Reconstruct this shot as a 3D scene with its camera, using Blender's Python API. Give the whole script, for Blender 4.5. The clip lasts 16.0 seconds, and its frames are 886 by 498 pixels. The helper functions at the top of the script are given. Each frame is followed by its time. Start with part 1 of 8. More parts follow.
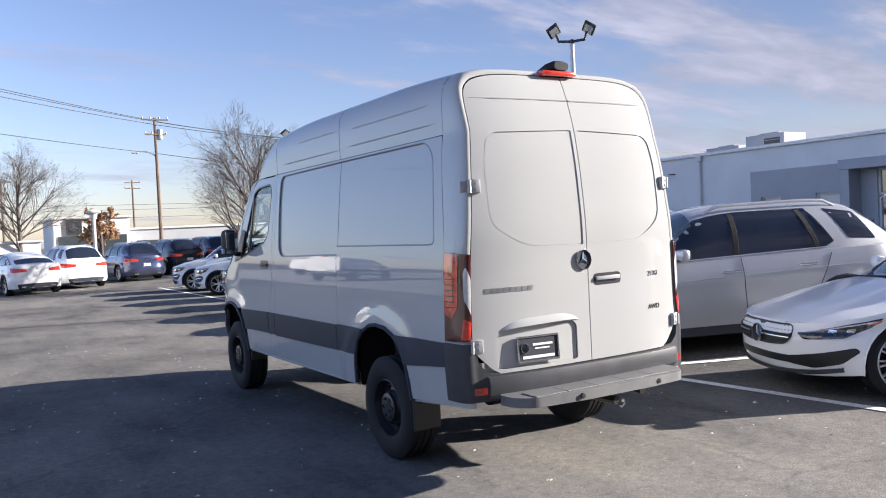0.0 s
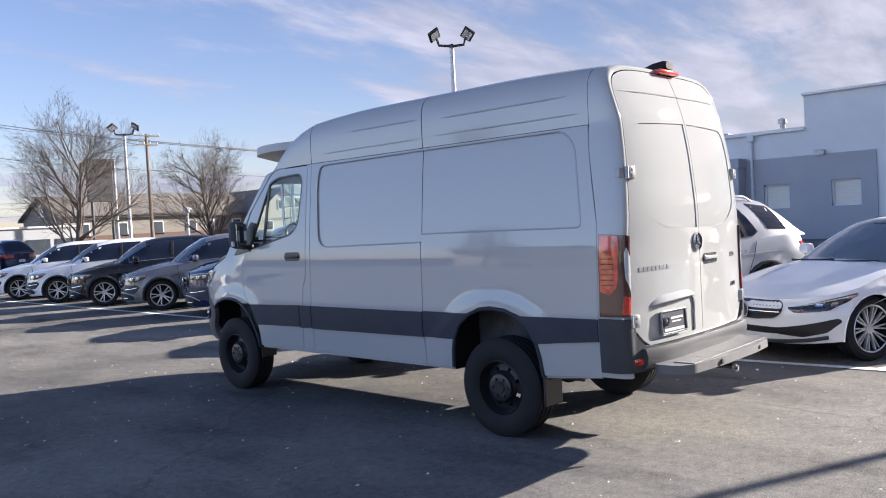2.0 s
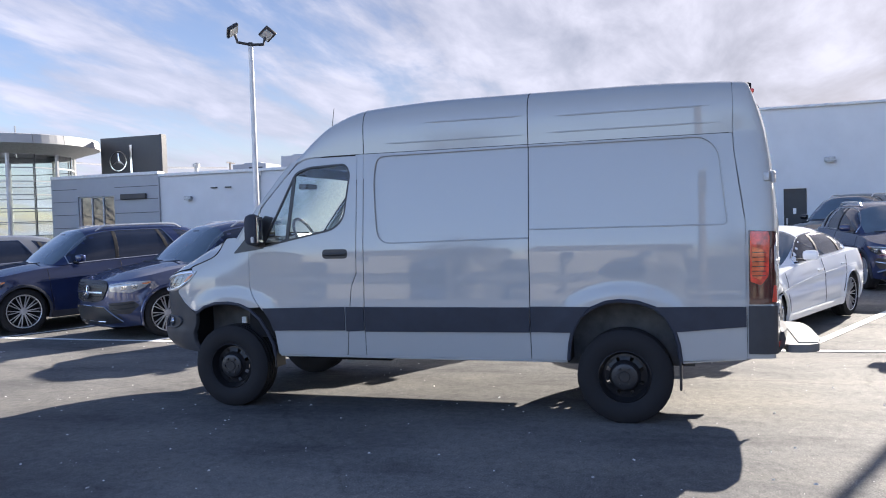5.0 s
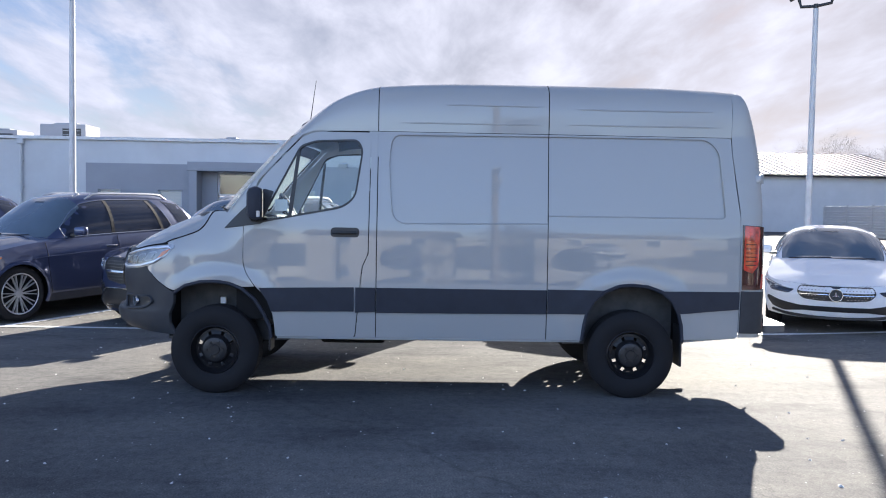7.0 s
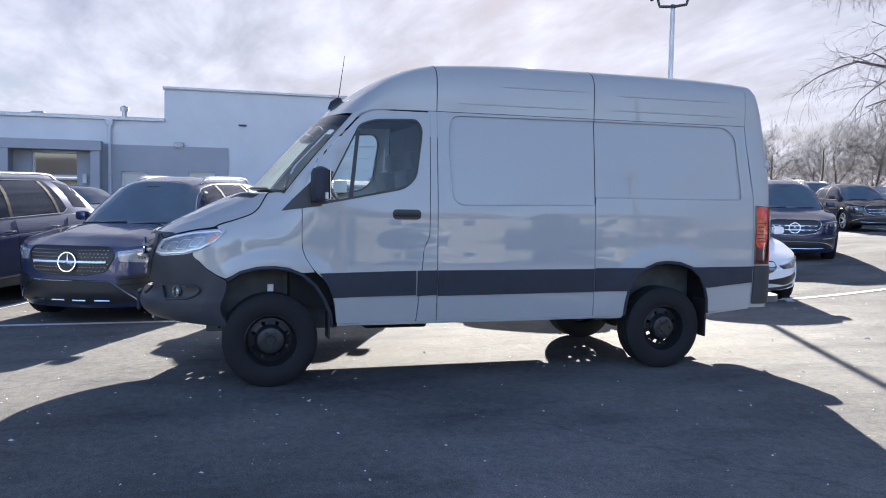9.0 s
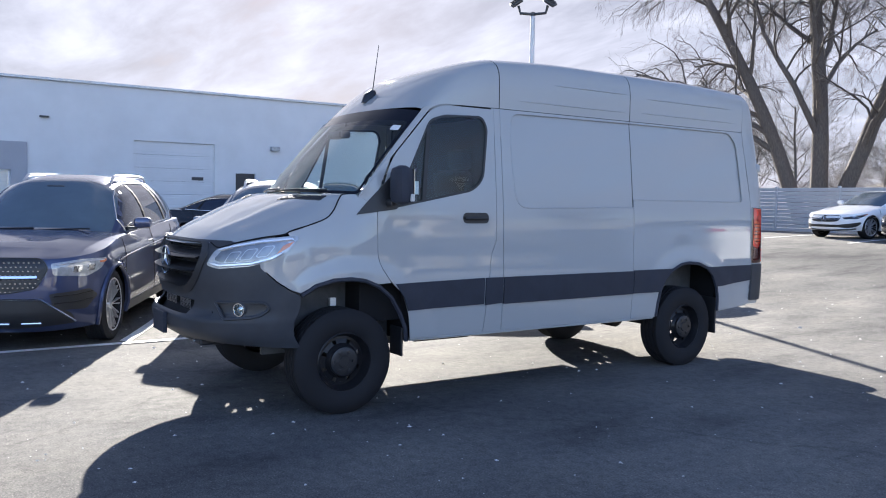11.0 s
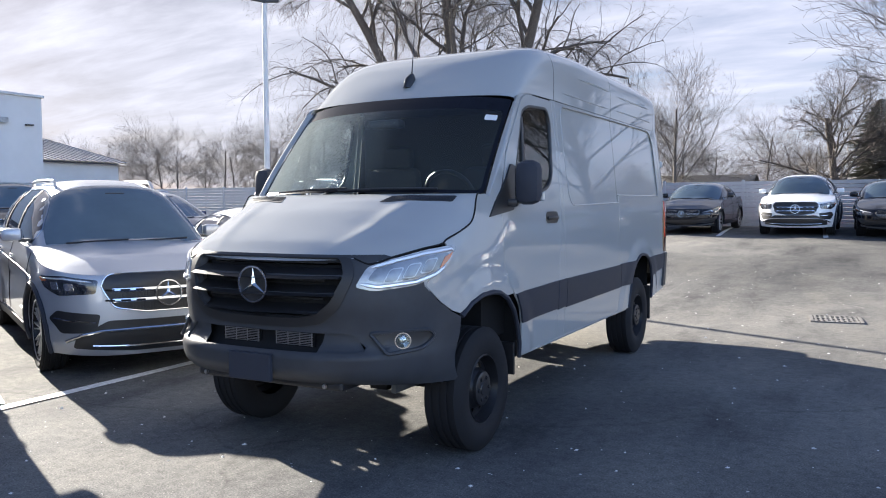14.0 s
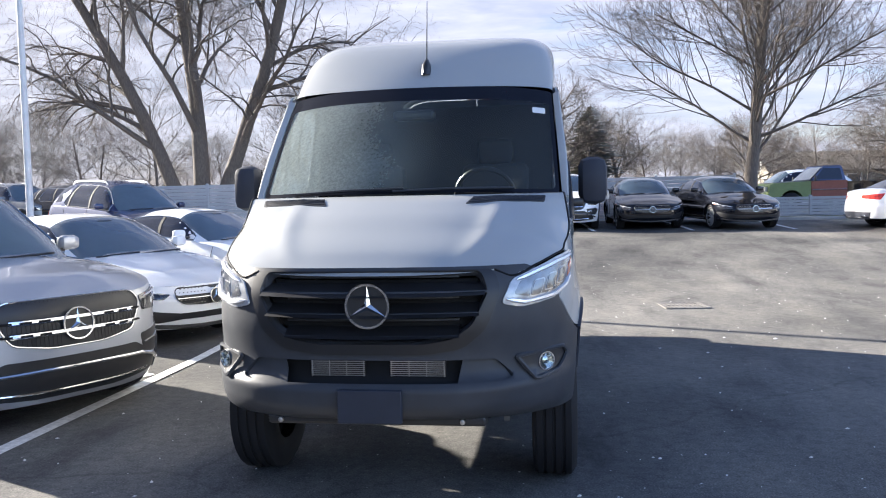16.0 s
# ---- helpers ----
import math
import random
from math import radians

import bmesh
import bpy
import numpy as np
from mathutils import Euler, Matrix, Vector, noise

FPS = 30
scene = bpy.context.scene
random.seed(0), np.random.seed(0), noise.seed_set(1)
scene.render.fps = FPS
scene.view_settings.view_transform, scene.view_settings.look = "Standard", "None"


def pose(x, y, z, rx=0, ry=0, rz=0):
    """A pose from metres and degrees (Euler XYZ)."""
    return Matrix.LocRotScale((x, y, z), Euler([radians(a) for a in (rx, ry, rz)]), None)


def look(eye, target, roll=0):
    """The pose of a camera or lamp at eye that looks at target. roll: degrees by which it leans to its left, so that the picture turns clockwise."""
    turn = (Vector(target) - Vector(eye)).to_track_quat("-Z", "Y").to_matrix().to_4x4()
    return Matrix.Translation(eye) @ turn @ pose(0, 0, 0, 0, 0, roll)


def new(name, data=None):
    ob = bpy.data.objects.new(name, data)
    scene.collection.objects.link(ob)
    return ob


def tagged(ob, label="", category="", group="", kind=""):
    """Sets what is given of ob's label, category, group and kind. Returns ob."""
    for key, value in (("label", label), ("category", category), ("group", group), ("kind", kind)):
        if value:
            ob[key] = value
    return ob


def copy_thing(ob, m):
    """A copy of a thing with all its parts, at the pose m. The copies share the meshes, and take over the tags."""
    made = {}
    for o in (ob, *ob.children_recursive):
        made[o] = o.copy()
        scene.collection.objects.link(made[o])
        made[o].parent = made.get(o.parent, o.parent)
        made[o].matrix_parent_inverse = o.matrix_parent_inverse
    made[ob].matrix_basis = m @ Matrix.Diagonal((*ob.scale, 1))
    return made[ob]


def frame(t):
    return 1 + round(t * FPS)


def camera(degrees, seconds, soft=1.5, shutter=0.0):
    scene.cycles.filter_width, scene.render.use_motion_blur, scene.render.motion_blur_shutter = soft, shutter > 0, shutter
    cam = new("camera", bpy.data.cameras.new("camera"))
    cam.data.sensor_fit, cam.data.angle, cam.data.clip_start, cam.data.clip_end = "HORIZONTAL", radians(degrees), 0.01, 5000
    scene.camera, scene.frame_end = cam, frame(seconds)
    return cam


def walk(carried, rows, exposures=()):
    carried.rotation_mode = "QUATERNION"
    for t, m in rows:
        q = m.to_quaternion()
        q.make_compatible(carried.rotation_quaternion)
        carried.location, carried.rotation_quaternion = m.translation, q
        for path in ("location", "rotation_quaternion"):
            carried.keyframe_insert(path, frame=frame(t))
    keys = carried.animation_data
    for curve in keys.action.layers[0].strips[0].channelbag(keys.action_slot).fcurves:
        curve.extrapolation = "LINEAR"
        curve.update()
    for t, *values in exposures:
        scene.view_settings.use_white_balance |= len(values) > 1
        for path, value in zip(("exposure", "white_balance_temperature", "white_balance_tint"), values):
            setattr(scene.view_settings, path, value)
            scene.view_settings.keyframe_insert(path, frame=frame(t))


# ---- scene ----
cam = camera(57.9, 16.0, soft=1.05)
PATH = [
    (0, (-3.587, -5.358, 1.711), (-2.541, -3.654, 1.659), -2.9),
    (0.5, (-4.136, -5.084, 1.679), (-2.966, -3.463, 1.626), -2.8),
    (1, (-4.682, -4.741, 1.66), (-3.403, -3.204, 1.604), -2.9),
    (1.5, (-5.214, -4.393, 1.681), (-3.839, -2.942, 1.619), -3.0),
    (2, (-5.649, -3.927, 1.704), (-4.185, -2.567, 1.634), -3.1),
    (2.5, (-6.15, -3.478, 1.715), (-4.595, -2.222, 1.643), -2.9),
    (3, (-6.536, -2.97, 1.702), (-4.894, -1.83, 1.631), -2.7),
    (5.5, (-7.655, 0.046, 1.675), (-5.706, 0.49, 1.605), -1.1),
    (6, (-7.798, 0.647, 1.635), (-5.819, 0.924, 1.559), -0.2),
    (6.5, (-7.815, 1.223, 1.614), (-5.82, 1.339, 1.532), 0.6),
    (7, (-7.87, 1.833, 1.624), (-5.873, 1.789, 1.532), 1.0),
    (7.5, (-7.863, 2.405, 1.595), (-5.874, 2.221, 1.495), 1.1),
    (8, (-7.784, 3.009, 1.58), (-5.812, 2.695, 1.474), 1.1),
    (8.5, (-7.709, 3.599, 1.588), (-5.761, 3.163, 1.47), 1.0),
    (9, (-7.487, 4.198, 1.574), (-5.575, 3.623, 1.448), 1.0),
    (11.5, (-5.606, 6.685, 1.55), (-4.021, 5.469, 1.447), 1.0),
    (12, (-5.124, 7.091, 1.552), (-3.635, 5.759, 1.462), 0.9),
    (12.5, (-4.613, 7.363, 1.551), (-3.226, 5.925, 1.462), 0.5),
    (13, (-4.072, 7.692, 1.54), (-2.818, 6.136, 1.448), 0.3),
    (13.5, (-3.551, 7.93, 1.523), (-2.439, 6.271, 1.421), -0.1),
    (14, (-2.98, 8.133, 1.543), (-2.033, 6.375, 1.428), -0.3),
    (14.5, (-2.394, 8.27, 1.552), (-1.62, 6.43, 1.43), -0.7),
    (15, (-1.803, 8.301, 1.559), (-1.206, 6.397, 1.434), -0.9),
    (15.5, (-1.252, 8.34, 1.585), (-0.826, 6.39, 1.461), -1.1),
    (16, (-0.757, 8.256, 1.574), (-0.485, 6.278, 1.451), -1.2),
]
walk(cam, [(t, look(eye, target, roll)) for t, eye, target, roll in PATH], exposures=[(0, 1.79, 5850, 24), (3, 2.08, 5930, 24), (7, 2.24, 5840, 20), (12.5, 2.33, 5750, 20), (14.2, 2.36, 5920, 19), (16, 2.50, 5900, 20)])

# ---- world, sun ----
SUN_TO = Vector((0.905, -0.395, 0.340)).normalized()
SUN_ELEVATION = math.asin(SUN_TO.z)
sun = new("sun", bpy.data.lights.new("sun", "SUN"))
sun.data.energy, sun.data.angle, sun.data.color = 4.4, radians(0.55), (1.0, 0.93, 0.715)
sun.matrix_world = Matrix.LocRotScale((0, 0, 30), SUN_TO.to_track_quat("Z", "Y"), None)


def make_world():
    """Blue winter sky with a streaked veil of high cloud, thicker towards the sun."""
    world = bpy.data.worlds.new("sky")
    scene.world = world
    world.use_nodes = True
    nt = world.node_tree
    nt.nodes.clear()

    def node(kind, **kw):
        n = nt.nodes.new(kind)
        for k, v in kw.items():
            if k == "operation":
                n.operation = v
        return n

    def math_node(op, a, b=None, c=None):
        n = node("ShaderNodeMath", operation=op)
        for i, v in enumerate((a, b, c)):
            if v is None:
                continue
            if isinstance(v, (int, float)):
                n.inputs[i].default_value = v
            else:
                nt.links.new(v, n.inputs[i])
        return n.outputs[0]

    sky = nt.nodes.new("ShaderNodeTexSky")
    sky.sky_type = "NISHITA"
    sky.sun_disc = False
    sky.sun_elevation = SUN_ELEVATION
    sky.sun_rotation = math.atan2(SUN_TO.x, SUN_TO.y)
    sky.air_density, sky.dust_density, sky.ozone_density = 1.0, 0.6, 1.6
    co = nt.nodes.new("ShaderNodeTexCoord")
    sep = nt.nodes.new("ShaderNodeSeparateXYZ")
    nt.links.new(co.outputs["Generated"], sep.inputs[0])
    up = math_node("MAXIMUM", sep.outputs[2], 0.0)
    lift = math_node("ADD", up, 0.16)
    px, py = math_node("DIVIDE", sep.outputs[0], lift), math_node("DIVIDE", sep.outputs[1], lift)
    flat = nt.nodes.new("ShaderNodeCombineXYZ")
    nt.links.new(px, flat.inputs[0]), nt.links.new(py, flat.inputs[1])
    turn = nt.nodes.new("ShaderNodeMapping")
    turn.inputs["Rotation"].default_value = (0, 0, radians(-24))
    turn.inputs["Scale"].default_value = (0.50, 1.15, 1)
    nt.links.new(flat.outputs[0], turn.inputs[0])
    big = nt.nodes.new("ShaderNodeTexNoise")
    big.inputs["Scale"].default_value, big.inputs["Detail"].default_value, big.inputs["Roughness"].default_value = 1.15, 9, 0.62
    big.inputs["Distortion"].default_value = 0.12
    nt.links.new(turn.outputs[0], big.inputs["Vector"])
    toward = nt.nodes.new("ShaderNodeVectorMath")
    toward.operation = "DOT_PRODUCT"
    nt.links.new(co.outputs["Generated"], toward.inputs[0])
    toward.inputs[1].default_value = SUN_TO
    veil = nt.nodes.new("ShaderNodeVectorMath")
    veil.operation = "DOT_PRODUCT"
    nt.links.new(co.outputs["Generated"], veil.inputs[0])
    veil.inputs[1].default_value = Vector((0.66, -0.71, 0.24)).normalized()
    near = math_node("MULTIPLY_ADD", toward.outputs["Value"], 0.5, 0.5)
    # share of cloud: more towards the south-east and towards the horizon
    bias = math_node("MULTIPLY_ADD", veil.outputs["Value"], 0.225, -0.008)
    wisp = nt.nodes.new("ShaderNodeTexNoise")
    wisp.inputs["Scale"].default_value, wisp.inputs["Detail"].default_value, wisp.inputs["Roughness"].default_value = 3.4, 8, 0.58
    wisp.inputs["Distortion"].default_value = 0.25
    nt.links.new(turn.outputs[0], wisp.inputs["Vector"])
    level = math_node("ADD", math_node("MULTIPLY_ADD", wisp.outputs[0], 0.42, -0.21), math_node("ADD", big.outputs[0], bias))
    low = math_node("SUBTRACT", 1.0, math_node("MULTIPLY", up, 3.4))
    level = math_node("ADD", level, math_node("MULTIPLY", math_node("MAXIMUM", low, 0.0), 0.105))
    # the veil thins out overhead into deep blue
    level = math_node("SUBTRACT", level, math_node("MULTIPLY", math_node("MAXIMUM", math_node("SUBTRACT", up, 0.45), 0.0), 0.55))
    ramp = nt.nodes.new("ShaderNodeMapRange")
    ramp.interpolation_type = "SMOOTHSTEP"
    ramp.inputs["From Min"].default_value, ramp.inputs["From Max"].default_value = 0.45, 0.66
    nt.links.new(level, ramp.inputs["Value"])
    soft = nt.nodes.new("ShaderNodeMapRange")
    soft.inputs["From Min"].default_value, soft.inputs["From Max"].default_value = 0.3, 0.7
    soft.inputs["To Min"].default_value, soft.inputs["To Max"].default_value = 0.70, 1.12
    nt.links.new(wisp.outputs[0], soft.inputs["Value"])
    glow = math_node("POWER", near, 12.0)
    bright = math_node("MULTIPLY_ADD", glow, 0.02, 0.182)
    bright = math_node("MULTIPLY", bright, soft.outputs[0])
    bg_sky = nt.nodes.new("ShaderNodeBackground")
    tone = nt.nodes.new("ShaderNodeVectorMath")
    tone.operation = "MULTIPLY"
    tone.inputs[1].default_value = (1.035, 0.99, 1.015)
    nt.links.new(sky.outputs[0], tone.inputs[0])
    nt.links.new(tone.outputs[0], bg_sky.inputs["Color"])
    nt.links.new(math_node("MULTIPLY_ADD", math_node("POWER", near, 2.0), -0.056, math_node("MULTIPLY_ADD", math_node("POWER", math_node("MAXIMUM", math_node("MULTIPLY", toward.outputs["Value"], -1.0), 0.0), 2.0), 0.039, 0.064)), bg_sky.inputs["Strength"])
    bg_cloud = nt.nodes.new("ShaderNodeBackground")
    warm = nt.nodes.new("ShaderNodeMixRGB")
    warm.inputs[1].default_value, warm.inputs[2].default_value = (0.87, 0.92, 1.02, 1), (0.95, 0.955, 0.94, 1)
    nt.links.new(math_node("POWER", near, 3.0), warm.inputs[0])
    nt.links.new(warm.outputs[0], bg_cloud.inputs["Color"])
    nt.links.new(bright, bg_cloud.inputs["Strength"])
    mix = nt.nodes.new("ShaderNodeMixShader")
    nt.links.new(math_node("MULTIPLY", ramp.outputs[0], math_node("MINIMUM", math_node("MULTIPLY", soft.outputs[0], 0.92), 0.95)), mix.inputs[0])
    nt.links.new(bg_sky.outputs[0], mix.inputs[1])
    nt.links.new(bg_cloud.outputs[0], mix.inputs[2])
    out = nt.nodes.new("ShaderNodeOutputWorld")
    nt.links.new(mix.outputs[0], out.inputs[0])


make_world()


# ---- materials ----
def tree_of(name):
    m = bpy.data.materials.new(name)
    m.use_nodes = True
    nt = m.node_tree
    return m, nt, nt.nodes["Principled BSDF"]


def noise_node(nt, scale, detail=5.0, rough=0.6, coords="Object", stretch=None):
    co = nt.nodes.new("ShaderNodeTexCoord")
    n = nt.nodes.new("ShaderNodeTexNoise")
    n.inputs["Scale"].default_value, n.inputs["Detail"].default_value, n.inputs["Roughness"].default_value = scale, detail, rough
    if stretch:
        mp = nt.nodes.new("ShaderNodeMapping")
        mp.inputs["Scale"].default_value = stretch
        nt.links.new(co.outputs[coords], mp.inputs[0])
        nt.links.new(mp.outputs[0], n.inputs["Vector"])
    else:
        nt.links.new(co.outputs[coords], n.inputs["Vector"])
    return n


def ramp_node(nt, value, stops):
    r = nt.nodes.new("ShaderNodeValToRGB")
    el = r.color_ramp.elements
    while len(el) < len(stops):
        el.new(0.5)
    for e, (p, c) in zip(el, stops):
        e.position = p
        e.color = (*c, 1) if len(c) == 3 else c
    nt.links.new(value, r.inputs[0])
    return r


def bump_node(nt, value, bsdf, strength=0.3, distance=0.01):
    b = nt.nodes.new("ShaderNodeBump")
    b.inputs["Strength"].default_value, b.inputs["Distance"].default_value = strength, distance
    nt.links.new(value, b.inputs["Height"])
    nt.links.new(b.outputs[0], bsdf.inputs["Normal"])
    return b


def surface(name, color, rough=0.5, metal=0.0, vary=0.12, scale=6.0, bump=0.0, bump_scale=60.0, coat=0.0, coords="Object", stretch=None, bump_distance=0.004):
    """A plain surface with broad tone variation, uneven gloss and fine relief."""
    m, nt, b = tree_of(name)
    n = noise_node(nt, scale, coords=coords, stretch=stretch)
    lo, hi = [c * (1 - vary) for c in color], [min(1, c * (1 + vary)) for c in color]
    r = ramp_node(nt, n.outputs[0], [(0.3, lo), (0.7, hi)])
    nt.links.new(r.outputs[0], b.inputs["Base Color"])
    g = nt.nodes.new("ShaderNodeMapRange")
    g.inputs["To Min"].default_value, g.inputs["To Max"].default_value = max(0.02, rough * 0.85), min(1, rough * 1.15)
    nt.links.new(n.outputs[0], g.inputs["Value"])
    nt.links.new(g.outputs[0], b.inputs["Roughness"])
    b.inputs["Metallic"].default_value = metal
    b.inputs["Coat Weight"].default_value = coat
    b.inputs["Coat Roughness"].default_value = 0.04
    if bump:
        f = noise_node(nt, bump_scale, 3, coords=coords)
        bump_node(nt, f.outputs[0], b, bump, bump_distance)
    return m


def paint(name, color, metal=0.0, rough=0.35, coat_ior=1.6):
    """Clear-coated body paint with a faint film of road dust."""
    m, nt, b = tree_of(name)
    n = noise_node(nt, 2.2, 6)
    dust = [0.5 * c + 0.5 * 0.32 for c in color]
    r = ramp_node(nt, n.outputs[0], [(0.35, color), (0.8, [0.96 * c + 0.04 * d for c, d in zip(color, dust)])])
    nt.links.new(r.outputs[0], b.inputs["Base Color"])
    b.inputs["Metallic"].default_value, b.inputs["Roughness"].default_value = metal, rough
    b.inputs["Specular IOR Level"].default_value = 0.0
    b.inputs["Coat IOR"].default_value = coat_ior
    b.inputs["Coat Weight"].default_value = 1.0
    g = nt.nodes.new("ShaderNodeMapRange")
    g.inputs["To Min"].default_value, g.inputs["To Max"].default_value = 0.012, 0.03
    nt.links.new(n.outputs[0], g.inputs["Value"])
    nt.links.new(g.outputs[0], b.inputs["Coat Roughness"])
    return m


def clear_glass(name, tint=(0.86, 0.92, 0.9), gloss=1.0):
    """A thin pane: clear, with a mirror gloss that grows at a slant."""
    m, nt, b = tree_of(name)
    nt.nodes.remove(b)
    t = nt.nodes.new("ShaderNodeBsdfTransparent")
    t.inputs[0].default_value = (*tint, 1)
    g = nt.nodes.new("ShaderNodeBsdfGlossy")
    g.inputs["Roughness"].default_value = 0.01
    lw = nt.nodes.new("ShaderNodeLayerWeight")
    lw.inputs[0].default_value = 0.5
    pw = nt.nodes.new("ShaderNodeMath")
    pw.operation = "POWER"
    pw.inputs[1].default_value = 4.0
    nt.links.new(lw.outputs["Facing"], pw.inputs[0])
    k = nt.nodes.new("ShaderNodeMath")
    k.operation = "MULTIPLY_ADD"
    k.inputs[1].default_value, k.inputs[2].default_value = 0.8 * gloss, 0.05 * gloss
    nt.links.new(pw.outputs[0], k.inputs[0])
    mx = nt.nodes.new("ShaderNodeMixShader")
    nt.links.new(k.outputs[0], mx.inputs[0])
    nt.links.new(t.outputs[0], mx.inputs[1])
    nt.links.new(g.outputs[0], mx.inputs[2])
    nt.links.new(mx.outputs[0], nt.nodes["Material Output"].inputs[0])
    return m


def misted_glass(name):
    """Clear glass under a patchy film of frost and road dust, thickened towards +x to imitate sunlight scattered there.
    """
    m = clear_glass(name, (0.80, 0.88, 0.86), 1.1)
    nt = m.node_tree
    out = nt.nodes["Material Output"]
    base = out.inputs[0].links[0].from_socket
    film = nt.nodes.new("ShaderNodeBsdfDiffuse")
    film.inputs[0].default_value = (0.58, 0.66, 0.62, 1)
    broad, fine = noise_node(nt, 2.4, 3, 0.5), noise_node(nt, 55, 4, 0.75)
    co, sep = nt.nodes.new("ShaderNodeTexCoord"), nt.nodes.new("ShaderNodeSeparateXYZ")
    nt.links.new(co.outputs["Object"], sep.inputs[0])
    spread = nt.nodes.new("ShaderNodeMath")
    spread.operation = "MULTIPLY_ADD"
    spread.inputs[1].default_value = 0.55
    nt.links.new(broad.outputs[0], spread.inputs[0]), nt.links.new(sep.outputs[0], spread.inputs[2])
    # ramp along x: the sunlit glow of the frost, put into the film's density
    side = nt.nodes.new("ShaderNodeMapRange")
    side.interpolation_type = "SMOOTHSTEP"
    side.inputs["From Min"].default_value, side.inputs["From Max"].default_value = -0.02, 0.95
    nt.links.new(spread.outputs[0], side.inputs["Value"])
    grain = nt.nodes.new("ShaderNodeMapRange")
    grain.inputs["From Min"].default_value, grain.inputs["From Max"].default_value = 0.35, 0.65
    grain.inputs["To Min"].default_value, grain.inputs["To Max"].default_value = 0.72, 1.15
    nt.links.new(fine.outputs[0], grain.inputs["Value"])
    k = nt.nodes.new("ShaderNodeMath")
    k.operation = "MULTIPLY"
    nt.links.new(side.outputs[0], k.inputs[0]), nt.links.new(grain.outputs[0], k.inputs[1])
    dose = nt.nodes.new("ShaderNodeMath")
    dose.operation = "MULTIPLY_ADD"
    dose.inputs[1].default_value, dose.inputs[2].default_value = 0.58, 0.02
    nt.links.new(k.outputs[0], dose.inputs[0])
    k = dose
    back = nt.nodes.new("ShaderNodeBsdfTranslucent")
    back.inputs[0].default_value = (0.74, 0.82, 0.74, 1)
    frost = nt.nodes.new("ShaderNodeMixShader")
    frost.inputs[0].default_value = 0.55
    nt.links.new(film.outputs[0], frost.inputs[1]), nt.links.new(back.outputs[0], frost.inputs[2])
    mx = nt.nodes.new("ShaderNodeMixShader")
    nt.links.new(k.outputs[0], mx.inputs[0]), nt.links.new(base, mx.inputs[1]), nt.links.new(frost.outputs[0], mx.inputs[2])
    nt.links.new(mx.outputs[0], out.inputs[0])
    return m


def ground_material():
    """Worn asphalt: pale sun-bleached stretches, tar-dark patches, tyre streaks, aggregate and fine cracks."""
    m, nt, b = tree_of("asphalt")
    big = noise_node(nt, 0.16, 6, 0.6)
    r = ramp_node(nt, big.outputs[0], [(0.34, (0.082, 0.082, 0.083)), (0.48, (0.146, 0.143, 0.138)), (0.66, (0.224, 0.217, 0.204))])
    streak = noise_node(nt, 0.9, 7, 0.65, stretch=(1.3, 0.5, 1))
    rs = ramp_node(nt, streak.outputs[0], [(0.30, (0.55, 0.55, 0.57)), (0.47, (0.98, 0.98, 0.98)), (0.70, (1.3, 1.27, 1.2))])
    grain = noise_node(nt, 85, 4, 0.75)
    rg = ramp_node(nt, grain.outputs[0], [(0.3, (0.5, 0.5, 0.5)), (0.5, (1, 1, 1)), (0.72, (1.65, 1.62, 1.55))])
    mott = noise_node(nt, 14, 6, 0.8)
    rm = ramp_node(nt, mott.outputs[0], [(0.32, (0.70, 0.70, 0.70)), (0.5, (1, 1, 1)), (0.72, (1.28, 1.27, 1.25))])
    chips = nt.nodes.new("ShaderNodeTexVoronoi")
    chips.inputs["Scale"].default_value = 38
    spots = nt.nodes.new("ShaderNodeTexVoronoi")
    spots.inputs["Scale"].default_value = 5.5
    co = nt.nodes.new("ShaderNodeTexCoord")
    nt.links.new(co.outputs["Object"], spots.inputs["Vector"])
    nt.links.new(co.outputs["Object"], chips.inputs["Vector"])
    rp = ramp_node(nt, chips.outputs["Distance"], [(0.0, (1.9, 1.85, 1.75)), (0.11, (1.7, 1.66, 1.6)), (0.16, (1, 1, 1))])
    crack = nt.nodes.new("ShaderNodeTexVoronoi")
    crack.feature = "DISTANCE_TO_EDGE"
    crack.inputs["Scale"].default_value = 0.16
    warp = noise_node(nt, 1.3, 5)
    add = nt.nodes.new("ShaderNodeMixRGB")
    add.blend_type = "ADD"
    add.inputs[0].default_value = 0.5
    nt.links.new(co.outputs["Object"], add.inputs[1])
    nt.links.new(warp.outputs["Color"], add.inputs[2])
    nt.links.new(add.outputs[0], crack.inputs["Vector"])
    rc = ramp_node(nt, crack.outputs[0], [(0.0, (0.8, 0.8, 0.8)), (0.0018, (0.9, 0.9, 0.9)), (0.0035, (1, 1, 1))])

    def mul(a, c):
        x = nt.nodes.new("ShaderNodeMixRGB")
        x.blend_type = "MULTIPLY"
        x.inputs[0].default_value = 1
        nt.links.new(a, x.inputs[1])
        nt.links.new(c, x.inputs[2])
        return x.outputs[0]

    col = mul(mul(mul(mul(mul(r.outputs[0], rs.outputs[0]), rg.outputs[0]), rc.outputs[0]), rm.outputs[0]), rp.outputs[0])
    nt.links.new(col, b.inputs["Base Color"])
    b.inputs["Roughness"].default_value = 0.86
    b.inputs["Specular IOR Level"].default_value = 0.05
    bump_node(nt, grain.outputs[0], b, 0.45, 0.006)
    return m


